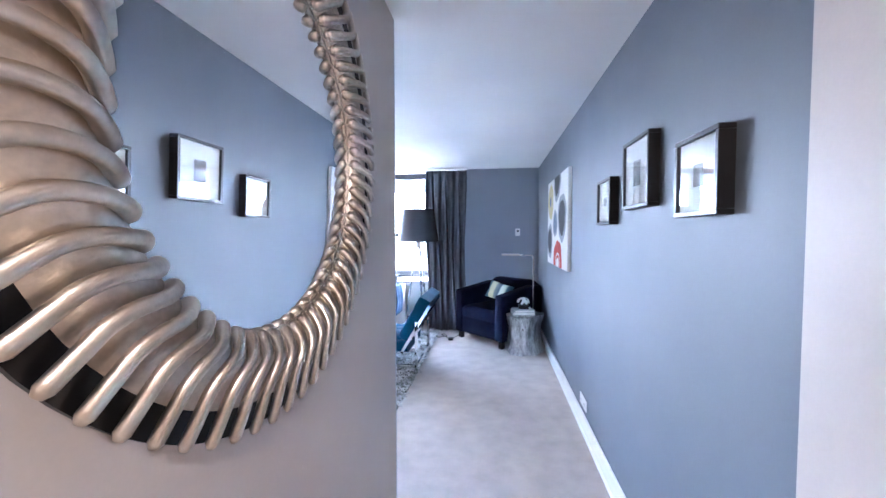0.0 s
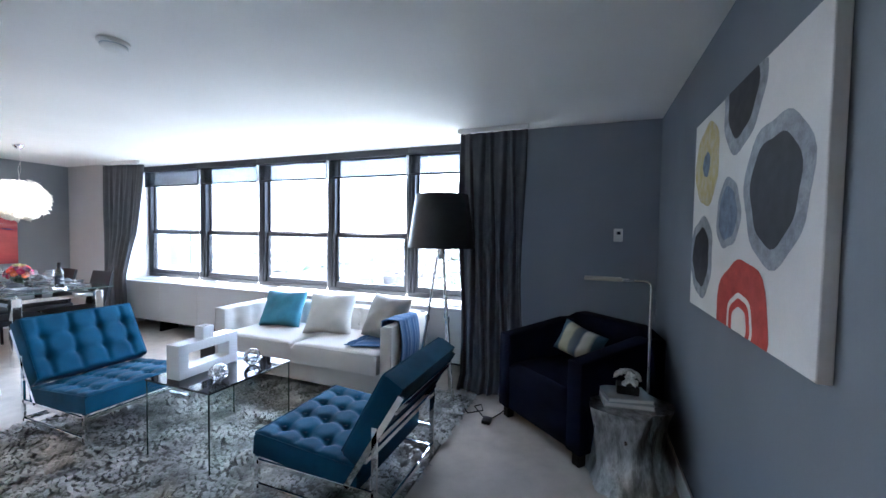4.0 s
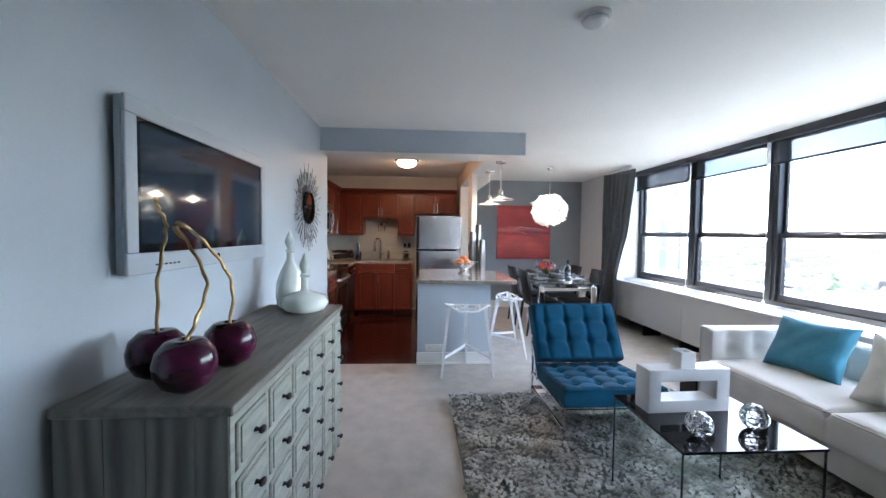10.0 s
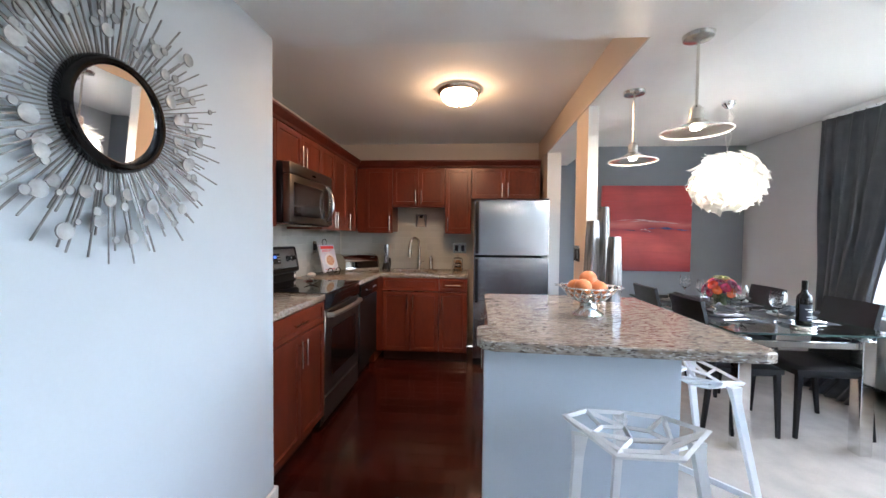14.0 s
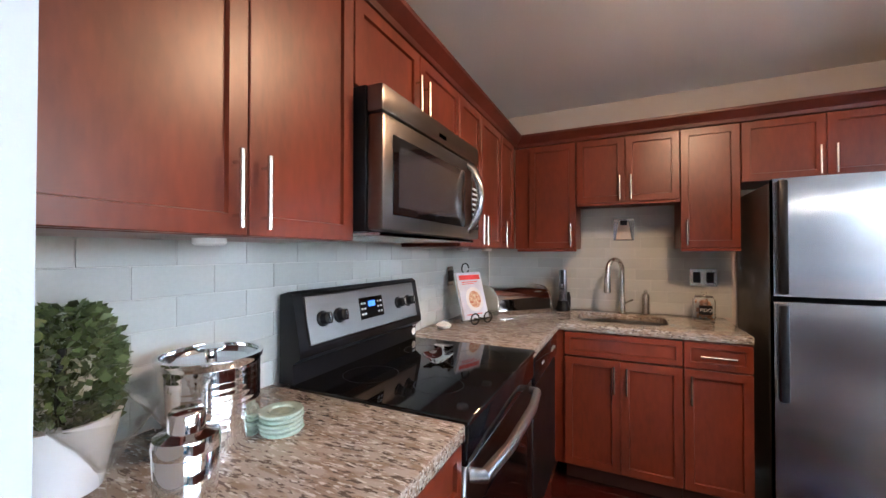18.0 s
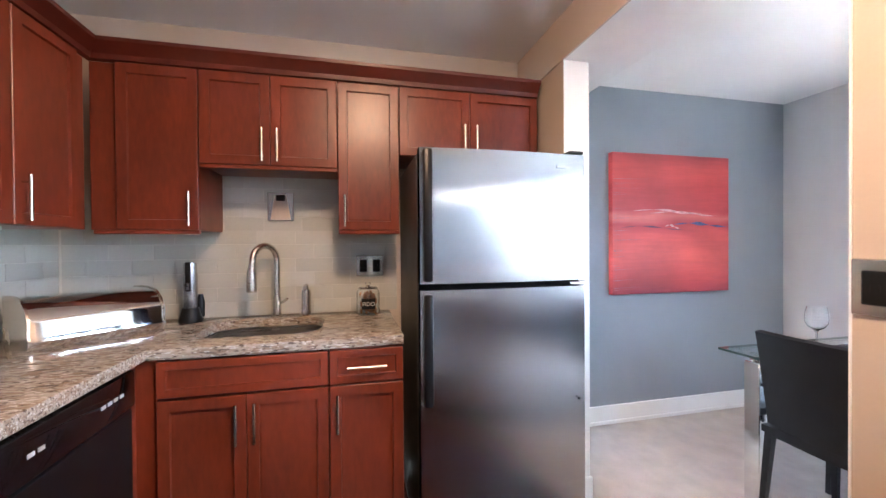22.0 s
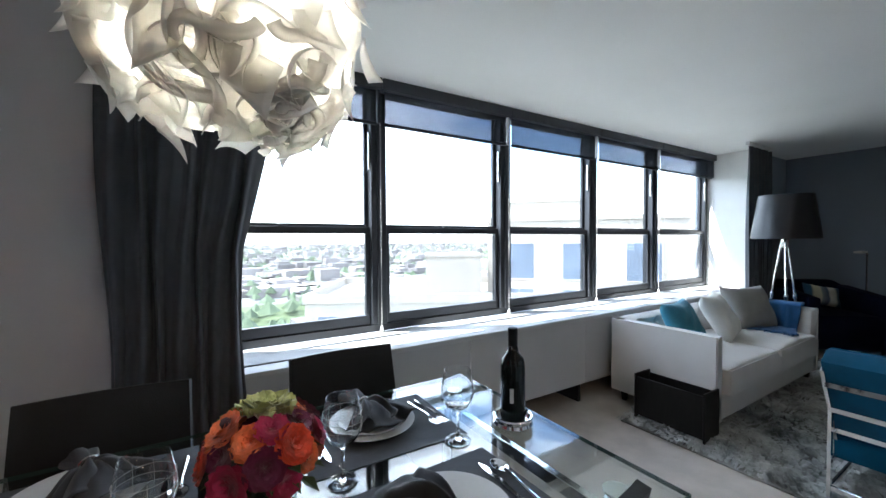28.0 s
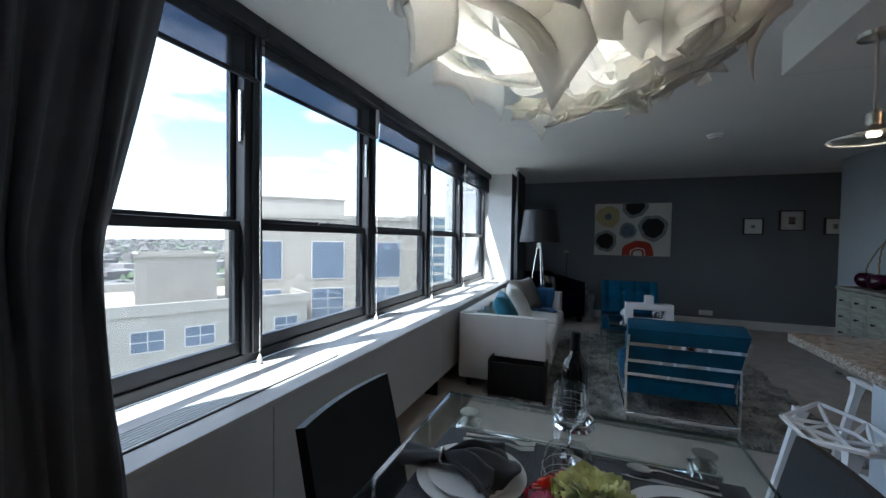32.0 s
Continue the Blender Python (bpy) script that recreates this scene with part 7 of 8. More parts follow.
def dining_chair(at, rz):
    c = thing("dining_chair", "black leather dining chair with a slim upright back", "chair", at, rz, group="dining chairs")
    part("seat", moved(slab(0.445, 0.455, 0.045, 0.014, 14, 14, crown=0.006), Matrix.Translation((0, 0.005, 0.425))), BLACK_LEATHER, c)

    def f(u, v):
        x = (u - 0.5) * (0.425 - 0.02 * v)
        return Vector((x, -0.215 - 0.075 * v - 0.02 * v * v + 0.022 * (2 * u - 1) ** 2, 0.41 + v * 0.475))
    bm = grid(bmesh.new(), 16, 14, f)
    thicken(bm, 0.026)
    part("backrest", bm, BLACK_LEATHER, c, smooth=50)
    for s in (-1, 1):
        part("front_leg", tube(bmesh.new(), [(s * 0.198, 0.205, 0.43), (s * 0.204, 0.22, 0)], [0.022, 0.014], 4), BLACK_LEATHER, c, smooth=None)
        part("rear_leg", tube(bmesh.new(), [(s * 0.195, -0.205, 0.43), (s * 0.202, -0.255, 0)], [0.022, 0.014], 4), BLACK_LEATHER, c, smooth=None)
    part("apron", boxes((-0.19, 0.19, -0.19, 0.19, 0.40, 0.426), bevel=0.003), BLACK_LEATHER, c)
    return c


first = dining_chair((-4.34, 4.172, 0), 0)
for x, y, rz in ((-4.98, 4.165, 1), (-4.35, 4.725, 180), (-5.065, 4.695, 178)):
    copy_thing(first, pose(x, y, 0, 0, 0, rz))

MAT = material("charcoal_placemat", (0.075, 0.08, 0.09), 0.8, vary=0.25, scale=40, stretch=(1, 9, 1), bump=0.4, bump_scale=300)
NAPKIN = material("slate_napkin", (0.04, 0.042, 0.047), 0.85, vary=0.15, scale=20, bump=0.25, bump_scale=400, sheen=0.2)
TT = 0.7505
GOBLET = [(0, 0.001), (0.037, 0.001), (0.038, 0.003), (0.010, 0.008), (0.005, 0.018), (0.0045, 0.085), (0.010, 0.096), (0.030, 0.112), (0.041, 0.135), (0.044, 0.158), (0.042, 0.185), (0.036, 0.222), (0.035, 0.222), (0.041, 0.185), (0.043, 0.158), (0.040, 0.136), (0.029, 0.1135), (0.009, 0.099), (0, 0.098)]
plate_prof = [(0, 0.0), (0.08, 0.0), (0.09, 0.004), (0.132, 0.014), (0.134, 0.017), (0.13, 0.017), (0.09, 0.0085), (0, 0.0055)]


def cutlery(kind, at, rz):
    c = thing(kind, "polished steel table %s beside a place setting" % kind.replace("table_", ""), "cutlery", at, rz, group="cutlery")
    bm = bmesh.new()
    if kind == "table_knife":
        q = [(-0.006, -0.10), (0.006, -0.10), (0.005, 0.0), (0.010, 0.02), (0.009, 0.09), (0.0, 0.115), (-0.006, 0.09), (-0.005, 0.0)]
        lo = [bm.verts.new((x, y, 0)) for x, y in q]
        hi = [bm.verts.new((x, y, 0.003)) for x, y in q]
        for k in range(len(q)):
            bm.faces.new((lo[k], lo[(k + 1) % len(q)], hi[(k + 1) % len(q)], hi[k]))
        bm.faces.new(hi)
        part("blade", bm, CHROME, c)
    else:
        pts = [(0, -0.10, 0.004), (0, -0.04, 0.008), (0, 0.02, 0.014), (0, 0.045, 0.010)]
        tube(bm, pts, [0.006, 0.004, 0.0032, 0.005], 6)
        part("handle", bm, CHROME, c)
        bm = bmesh.new()
        if kind == "table_fork":
            for k in range(4):
                tube(bm, [((k - 1.5) * 0.004, 0.045, 0.009), ((k - 1.5) * 0.0065, 0.065, 0.006), ((k - 1.5) * 0.006, 0.10, 0.012)], 0.0018, 5)
            part("tines", bm, CHROME, c)
        else:
            lathe(bm, [(0, 0.0), (0.012, 0.002), (0.02, 0.009), (0.018, 0.009), (0.01, 0.004), (0, 0.002)], 16)
            bmesh.ops.transform(bm, matrix=Matrix.Translation((0, 0.068, 0.002)) @ Matrix.Diagonal((1, 1.5, 1, 1)), verts=bm.verts)
            part("bowl", bm, CHROME, c)


def napkin(at, rz, seed):
    """A cloth drawn through a ring: a short rolled tail on one side, a pleated fan that spreads and droops on the other."""
    n = thing("napkin", "slate grey cloth napkin gathered in a metal ring on a plate", "napkin", at, rz, group="napkins")
    rn = random.Random(seed)
    for layer in range(2):
        p = [rn.uniform(0, 6) for _ in range(4)]

        def f(u, v):
            a = (u - 0.5) * 2
            th = a * (0.66 - 0.1 * layer) + 0.10 * layer
            rho = 0.008 + v * (0.185 - 0.03 * layer) * (1 - 0.18 * a * a + 0.07 * math.sin(6 * a + p[0]))
            pleat = 0.013 * math.cos(a * 7 + p[1]) * min(1, 2.5 * v) + 0.006 * math.sin(a * 13 + 5 * v + p[2])
            z = 0.017 + 0.012 * layer + 0.034 * math.sin(min(1, v * 1.15) * 2.5) * (1 - 0.55 * a * a) + pleat * (1 - 0.3 * v)
            return (rho * math.sin(th) * (1 + 0.25 * v), rho * math.cos(th), max(0.002 + 0.004 * layer, z - 0.014 * v * v))
        part("fold", thicken(grid(bmesh.new(), 30, 16, f), 0.0025), NAPKIN, n, smooth=180)
    q = rn.uniform(0, 6)

    def tail(u, v):
        a = u * 6.2832
        r = (0.013 + 0.013 * v) * (1 + 0.22 * math.sin(3 * a + q) + 0.12 * math.sin(5 * a - q + 4 * v))
        return (r * math.cos(a) * (1 + 0.5 * v), 0.012 - 0.095 * v - 0.012 * math.sin(a + q) * v, 0.022 - 0.004 * v + 0.75 * r * math.sin(a))
    part("tail", grid(bmesh.new(), 22, 14, tail, close_u=True), NAPKIN, n, smooth=180)
    part("ring", tube(bmesh.new(), arc((0, 0.008, 0.024), 0.019, 0, 360, 24, "xz")[:-1], 0.005, 8, closed=True), NICKEL, n)


for k, (x, y, rz, forks, plate_y) in enumerate(((-4.375, 4.60, 190, 1, 0.03), (-5.055, 4.61, 205, -1, 0.04), (-4.385, 4.172, 38, -1, -0.01), (-5.025, 4.172, -18, -1, -0.01))):
    single("placemat", boxes((-0.225, 0.225, -0.168, 0.168, 0, 0.002)), MAT, "woven charcoal placemat on the glass table", "placemat", (x, y, TT), rz=k - 1, group="placemats")
    single("dinner_plate", lathe(bmesh.new(), plate_prof, 40), CERAMIC, "white china dinner plate on a placemat", "plate", (x, y + plate_y, TT + 0.003), group="dinner plates", smooth=60)
    single("side_plate", lathe(bmesh.new(), [(r * 0.8, z) for r, z in plate_prof], 40), CERAMIC, "smaller white china plate stacked on the dinner plate", "plate", (x, y + plate_y, TT + 0.0095), group="side plates", smooth=60)
    far = y > 4.4
    napkin((x, y + plate_y + (0.085 if far else -0.055), TT + 0.016), rz, k + 1)
    turn_ = 180 if far else 0
    for off in (0.165, 0.192):
        cutlery("table_fork", (x + forks * off, y, TT + 0.003), turn_ + 2)
    cutlery("table_knife", (x - forks * 0.165, y, TT + 0.003), turn_)
    cutlery("table_spoon", (x - forks * 0.193, y, TT + 0.003), turn_ - 3)
for x, y in ((-4.20, 4.41), (-4.535, 4.40), (-4.90, 4.335), (-5.27, 4.385)):
    g = thing("wine_glass", "clear wine glass engraved with a grid of fine lines", "glass", (x, y, TT), group="wine glasses")
    part("glass", lathe(bmesh.new(), [(r * 1.06 if z > 0.01 else r, z * 0.93) for r, z in GOBLET], 36), CRYSTAL, g, smooth=60)
    for q in range(9):
        a = 6.2832 * q / 9
        part("engraved_line", tube(bmesh.new(), [(1.065 * r * math.cos(a), 1.065 * r * math.sin(a), z * 0.93) for r, z in ((0.041, 0.135), (0.0437, 0.15), (0.044, 0.163), (0.0432, 0.177), (0.0412, 0.191))], 0.0004, 4), PAPER, g)
    for z, r, tilt in ((0.138, 0.0464, 0.05), (0.154, 0.047, -0.05), (0.171, 0.0459, 0.04)):
        part("engraved_ring", tube(bmesh.new(), [(r * math.cos(a), r * math.sin(a), z + tilt * r * math.cos(a)) for a in (6.2832 * q / 28 for q in range(28))], 0.0004, 4, closed=True), PAPER, g)
bt_ = thing("wine_bottle", "dark wine bottle with a black and silver label", "bottle", (-3.995, 4.405, TT + 0.008))
part("glass", lathe(bmesh.new(), [(0, 0), (0.036, 0), (0.038, 0.004), (0.038, 0.18), (0.034, 0.2), (0.018, 0.22), (0.0145, 0.24), (0.014, 0.285), (0, 0.285)], 28), material("dark_bottle", (0.006, 0.008, 0.007), 0.06, vary=0.1), bt_, smooth=60)
part("capsule", lathe(bmesh.new(), [(0.0147, 0.235), (0.0152, 0.25), (0.0155, 0.292), (0.012, 0.294), (0, 0.294)], 20), BLACK_PLASTIC, bt_)
part("label", grid(bmesh.new(), 14, 1, lambda u, v: (0.0384 * math.cos(u * 3.4 - 1.2), 0.0384 * math.sin(u * 3.4 - 1.2), 0.05 + 0.1 * v)), material("navy_label", (0.012, 0.016, 0.03), 0.5, vary=0.2), bt_, smooth=180)
for z0, z1, u0, u1 in ((0.12, 0.124, 0.2, 0.8), (0.105, 0.112, 0.3, 0.7), (0.075, 0.079, 0.25, 0.75), (0.06, 0.063, 0.3, 0.7)):
    part("label_print", grid(bmesh.new(), 8, 1, lambda u, v: (0.0387 * math.cos((u0 + (u1 - u0) * u) * 3.4 - 1.2), 0.0387 * math.sin((u0 + (u1 - u0) * u) * 3.4 - 1.2), z0 + (z1 - z0) * v)), PAPER, bt_, smooth=180)
part("barcode", grid(bmesh.new(), 4, 1, lambda u, v: (0.0387 * math.cos(3.75 + u * 0.3), 0.0387 * math.sin(3.75 + u * 0.3), 0.07 + 0.045 * v)), PAPER, bt_, smooth=180)
single("wine_coaster", lathe(bmesh.new(), [(0, 0), (0.058, 0), (0.062, 0.006), (0.058, 0.014), (0.063, 0.026), (0.06, 0.03), (0.054, 0.028), (0.05, 0.008), (0, 0.007)], 32), CHROME, "polished silver wine coaster under the bottle", "coaster", (-3.995, 4.405, TT))

# flowers
fl = thing("flower_arrangement", "red, plum and green ranunculus in a square glass vase", "flowers", (-4.707, 4.36, TT))
part("vase", boxes((-0.05, 0.05, -0.05, 0.05, 0, 0.006), (-0.05, -0.046, -0.05, 0.05, 0.006, 0.11), (0.046, 0.05, -0.05, 0.05, 0.006, 0.11), (-0.046, 0.046, -0.05, -0.046, 0.006, 0.11), (-0.046, 0.046, 0.046, 0.05, 0.006, 0.11)), CRYSTAL, fl)
part("stems", lathe(bmesh.new(), [(0, 0.008), (0.040, 0.01), (0.043, 0.09), (0.02, 0.12), (0, 0.12)], 12), material("stem_green", (0.05, 0.09, 0.03), 0.6, vary=0.4, scale=40), fl)
COLS = [material("petal_" + n_, c, 0.6, vary=0.3, scale=30, sheen=0.3) for n_, c in (("scarlet", (0.74, 0.07, 0.025)), ("coral", (0.82, 0.19, 0.055)), ("plum", (0.15, 0.006, 0.06)), ("green", (0.40, 0.43, 0.16)), ("crimson", (0.46, 0.016, 0.10)))]
EYE_MAT = material("flower_eye", (0.05, 0.02, 0.03), 0.7)
rq = random.Random(15)
spots = [(0.005, 0.0, 0.252, 3, 0.048), (-0.055, 0.045, 0.225, 3, 0.036)]
for k in range(24):
    a, e = k * 2.39996, 1.1 - 1.15 * (k / 23)
    rad = 0.100 + rq.uniform(-0.012, 0.012)
    spots.append((rad * math.cos(a) * math.cos(e), rad * math.sin(a) * math.cos(e), 0.15 + 0.10 * math.sin(e), (1, 2, 4, 0, 1, 2, 4)[k % 7], rq.uniform(0.03, 0.04)))
for i, (x, y, z, c, r) in enumerate(spots):
    rn = random.Random(i + 40)
    out = Vector((x, y, (z - 0.14) * 0.9)).normalized()
    q = out.to_track_quat("Z", "Y").to_matrix().to_4x4()
    bm = bmesh.new()
    for ringi, (n_, rad, tilt) in enumerate(((4, 0.3, 86), (6, 0.48, 76), (8, 0.66, 64), (9, 0.82, 50), (10, 0.95, 34), (9, 1.02, 14)) if c != 3 else ((6, 0.28, 82), (8, 0.45, 70), (10, 0.62, 56), (12, 0.8, 42), (13, 0.95, 28), (12, 1.05, 10))):
        for k in range(n_):
            a = 6.2832 * (k + 0.5 * ringi) / n_ + rn.uniform(-0.15, 0.15)
            t = radians(tilt + rn.uniform(-8, 8))
            L, W_ = r * rad * 1.1, r * rad * 0.62
            base = Vector((0, 0, 0.0))

            def pf(u, v):
                sp = (u - 0.5) * 2 * W_ * math.sin(min(1, v * 1.15) * 2.3 + 0.3)
                rr_ = L * v
                lift = rr_ * math.sin(t) * (1 - 0.35 * v) + (0.12 * (2 * u - 1) ** 2 + (0.14 * math.sin(u * 9 + a * 5) * v if c == 3 else 0)) * L
                o = rr_ * math.cos(t)
                return (o * math.cos(a) - sp * math.sin(a), o * math.sin(a) + sp * math.cos(a), lift)
            grid(bm, 6 if c == 3 else 3, 3, pf)
    bmesh.ops.transform(bm, matrix=Matrix.Translation((x, y, z - 0.02)) @ q, verts=bm.verts)
    f = part("flower", bm, COLS[c], fl, smooth=180)
    if i in (6, 13):
        part("flower_eye", moved(lathe(bmesh.new(), [(0, 0.018), (0.009, 0.012), (0.012, 0)], 10), Matrix.Translation((x, y, z - 0.005)) @ q), EYE_MAT, f)
bm = bmesh.new()
rn = random.Random(77)
for k in range(46):
    a, e = rn.uniform(0, 6.28), rn.uniform(-0.5, 0.4)
    d = Vector((math.cos(a), math.sin(a), e)).normalized()
    s = d.cross(Vector((0, 0, 1))).normalized()
    c = Vector((0, 0, 0.13)) + d * rn.uniform(0.05, 0.09)
    ln, wd = rn.uniform(0.03, 0.055), rn.uniform(0.008, 0.014)
    bm.faces.new([bm.verts.new(p) for p in (c, c + d * ln * 0.5 + s * wd, c + d * ln + Vector((0, 0, -0.012)), c + d * ln * 0.5 - s * wd)])
tagged(part("leaves", bm, material("bouquet_leaf", (0.06, 0.1, 0.04), 0.55, random_value=0.3, island=True), fl, smooth=None), kind="stuff")

# chandelier
VEIL = bpy.data.materials.new("white_veil_plastic")
VEIL.use_nodes = True
vn, vl = VEIL.node_tree.nodes, VEIL.node_tree.links
v_t, v_m = vn.new("ShaderNodeBsdfTranslucent"), vn.new("ShaderNodeMixShader")
v_t.inputs[0].default_value = (0.94, 0.925, 0.89, 1)
vn["Principled BSDF"].inputs["Base Color"].default_value = (0.85, 0.85, 0.85, 1)
vn["Principled BSDF"].inputs["Roughness"].default_value = 0.35
v_m.inputs[0].default_value = 0.78
vl.new(vn["Principled BSDF"].outputs[0], v_m.inputs[1])
vl.new(v_t.outputs[0], v_m.inputs[2])
vl.new(v_m.outputs[0], vn["Material Output"].inputs[0])
CX, CY, CZ = -4.735, 4.395, 1.76
ch = thing("chandelier", "lit globe chandelier of curled translucent white strips", "lamp", (CX, CY, CZ))
rc_ = random.Random(6)


def globe(w, a, lift=0.0):
    """A point on the heart-shaped globe: w from the bottom (0) to the top (1), a round it; with its outward normal."""
    def at(w_):
        q_ = max(0.0, min(1.0, w_))
        return 0.238 * math.sin(math.pi * min(0.975, q_ ** 0.85 * 0.88 + 0.06 * q_ + 0.035)), -0.215 + 0.218 * (1 - math.cos(math.pi * q_ ** 0.92))
    r, z = at(w)
    r1, z1 = at(w + 0.01)
    n = Vector((z1 - z, 0, -(r1 - r))).normalized()
    n = Vector((n.x * math.cos(a), n.x * math.sin(a), n.z))
    return Vector((r * math.cos(a), r * math.sin(a), z)) + n * lift, n


def gore(k):
    """A broad strip that runs from the bottom to the top of the globe."""
    ph, wav = rc_.uniform(0, 6.28), rc_.uniform(0.10, 0.2)
    return lambda u, v: globe(0.02 + 0.96 * v, 6.2832 * (k + (u - 0.5) * 1.35) / 12 + wav * math.sin(v * 5 + ph), -0.006 - 0.010 * (k % 3) + 0.014 * math.sin(v * 11 + u * 4 + ph) + 0.02 * (u - 0.5) * math.sin(v * 6 + ph))[0]


def ribbon(w, a, head, length):
    """A strip that meanders over the globe on its edge, its foot on the inner strips and its rim leaning outwards."""
    lam, amp, ph, wid = rc_.uniform(0.16, 0.24), rc_.uniform(1.0, 1.6), rc_.uniform(0, 6.28), rc_.uniform(0.026, 0.04)
    lean_, n_ = rc_.choice((-1, 1)) * rc_.uniform(0.6, 1.0), 34
    foot, rim = [], []
    for k in range(n_ + 1):
        s_ = k / n_
        th = head + amp * math.sin(6.2832 * s_ * length / lam + ph)
        p_, nr = globe(w, a)
        east = Vector((-math.sin(a), math.cos(a), 0))
        up = nr.cross(east)
        tan_ = east * math.sin(th) - up * math.cos(th)
        side = nr.cross(tan_)
        tip = max(0.0, s_ - 0.82) / 0.18
        c_ = (nr * math.cos(lean_) + side * math.sin(lean_)).normalized()
        p_ = p_ + nr * (-0.004 + 0.012 * tip)
        foot.append(p_)
        rim.append(p_ + c_ * wid * (1 + 0.25 * tip))
        step = length / n_
        a += step * math.sin(th) / max(0.09, math.hypot(p_.x, p_.y))
        w = min(0.97, max(0.03, w - step * math.cos(th) / 0.62))

    def f(u, v):
        i = min(n_ - 1, int(v * n_))
        q = v * n_ - i
        lo, hi = foot[i].lerp(foot[i + 1], q), rim[i].lerp(rim[i + 1], q)
        mid_ = (foot[i] - rim[i]).cross(foot[i + 1] - foot[i]).normalized() * 0.010 * math.sin(u * math.pi)
        return lo.lerp(hi, u) + mid_
    return f


def flap(w, a):
    """A free strip end that peels off the globe and hangs in a slanting tip."""
    turn_, length, wid, cut, curl = rc_.uniform(-0.8, 0.8), rc_.uniform(0.05, 0.085), rc_.uniform(0.03, 0.046), rc_.choice((-1, 1)) * rc_.uniform(0.12, 0.3), rc_.uniform(0.004, 0.016)
    p_, nr = globe(w, a, 0.004)
    east = Vector((-math.sin(a), math.cos(a), 0))
    up = nr.cross(east)
    if up.z < 0:
        up = -up
    run = (-up * math.cos(turn_) + east * math.sin(turn_))
    side = nr.cross(run)
    out_ = rc_.uniform(0.008, 0.035)

    def f(u, v):
        t_ = v * (1 + cut * (u - 0.5) * 2 * v)
        x_ = (u - 0.5) * 2
        return p_ + run * length * t_ + nr * (out_ * t_ * t_ + curl * (x_ * x_ - 0.5)) + side * x_ * wid * (1 - 0.15 * v)
    return f


for k in range(12):
    part("broad_strip", thicken(grid(bmesh.new(), 8, 30, gore(k)), 0.001), VEIL, ch, smooth=180)
for k in range(46):
    w_ = 0.16 + 0.70 * ((k * 0.618) % 1.0)
    part("strip", thicken(grid(bmesh.new(), 4, 44, ribbon(w_, k * 2.39996, rc_.uniform(-1.2, 1.2), rc_.uniform(0.26, 0.42))), 0.0012), VEIL, ch, smooth=180)
for k in range(34):
    w_ = 0.14 + 0.56 * (k / 33)
    part("strip_tip", thicken(grid(bmesh.new(), 6, 8, flap(w_, k * 2.39996 + 0.5)), 0.0012), VEIL, ch, smooth=180)
for k in range(9):
    part("strip_tip", thicken(grid(bmesh.new(), 6, 8, flap(0.86, k * 0.698 + 0.2)), 0.0012), VEIL, ch, smooth=180)
part("socket", lathe(bmesh.new(), [(0, 0.235), (0.025, 0.215), (0.028, 0.17), (0.02, 0.11), (0, 0.11)], 16), CHROME, ch)
bulb = bmesh.new()
bmesh.ops.create_uvsphere(bulb, u_segments=16, v_segments=10, radius=0.045)
part("bulb", bulb, glow_material("chandelier_bulb", (1.0, 0.93, 0.84), 1.5), ch)
part("canopy", lathe(bmesh.new(), [(0, H - CZ), (0.05, H - CZ), (0.048, H - CZ - 0.02), (0.02, H - CZ - 0.05), (0, H - CZ - 0.052)], 24, (-0.01, 0.003, 0)), CHROME, ch)
bm = bmesh.new()
tube(bm, [(-0.01, 0.003, H - CZ - 0.04), (0.03, 0.02, 0.50), (-0.05, 0.01, 0.36), (0, 0, 0.235)], 0.003, 6)
tube(bm, [(-0.01, 0.003, H - CZ - 0.04), (-0.05, 0.03, 0.48), (0.04, 0.0, 0.34), (-0.015, 0, 0.235)], 0.002, 6)
part("cable", bm, PLASTIC_WHITE, ch)
lamp_inside = new("chandelier_light", bpy.data.lights.new("chandelier_light", "POINT"))
lamp_inside.data.energy, lamp_inside.data.shadow_soft_size, lamp_inside.data.color = CHANDELIER_W, 0.05, (1.0, 0.93, 0.83)
lamp_inside.location = (CX, CY, CZ + 0.0)
lamp_k = new("kitchen_light", bpy.data.lights.new("kitchen_light", "AREA"))
lamp_k.data.shape, lamp_k.data.size, lamp_k.data.energy, lamp_k.data.color = "DISK", 0.16, KITCHEN_W, (1.0, 0.6, 0.34)
lamp_k.matrix_world = look((-4.39, 2.267, H - 0.135), (-4.39, 2.267, 0))
for x, y in ((-3.25, 3.335), (-3.89, 3.33)):
    lp = new("pendant_light", bpy.data.lights.new("pendant_light", "POINT"))
    lp.data.energy, lp.data.shadow_soft_size, lp.data.color = PENDANT_W, 0.02, (1.0, 0.8, 0.6)
    lp.location = (x, y, 1.755)

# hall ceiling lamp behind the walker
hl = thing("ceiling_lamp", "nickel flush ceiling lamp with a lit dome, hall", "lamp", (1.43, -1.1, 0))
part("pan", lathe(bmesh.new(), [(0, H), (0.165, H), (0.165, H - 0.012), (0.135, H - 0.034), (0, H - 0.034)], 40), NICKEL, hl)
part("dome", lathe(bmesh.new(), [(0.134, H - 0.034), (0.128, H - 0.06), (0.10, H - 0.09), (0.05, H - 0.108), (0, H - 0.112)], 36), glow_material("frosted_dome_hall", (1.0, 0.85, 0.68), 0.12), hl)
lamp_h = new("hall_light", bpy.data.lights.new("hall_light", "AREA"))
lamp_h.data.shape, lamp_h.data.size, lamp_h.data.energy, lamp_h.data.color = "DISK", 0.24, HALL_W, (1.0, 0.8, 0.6)
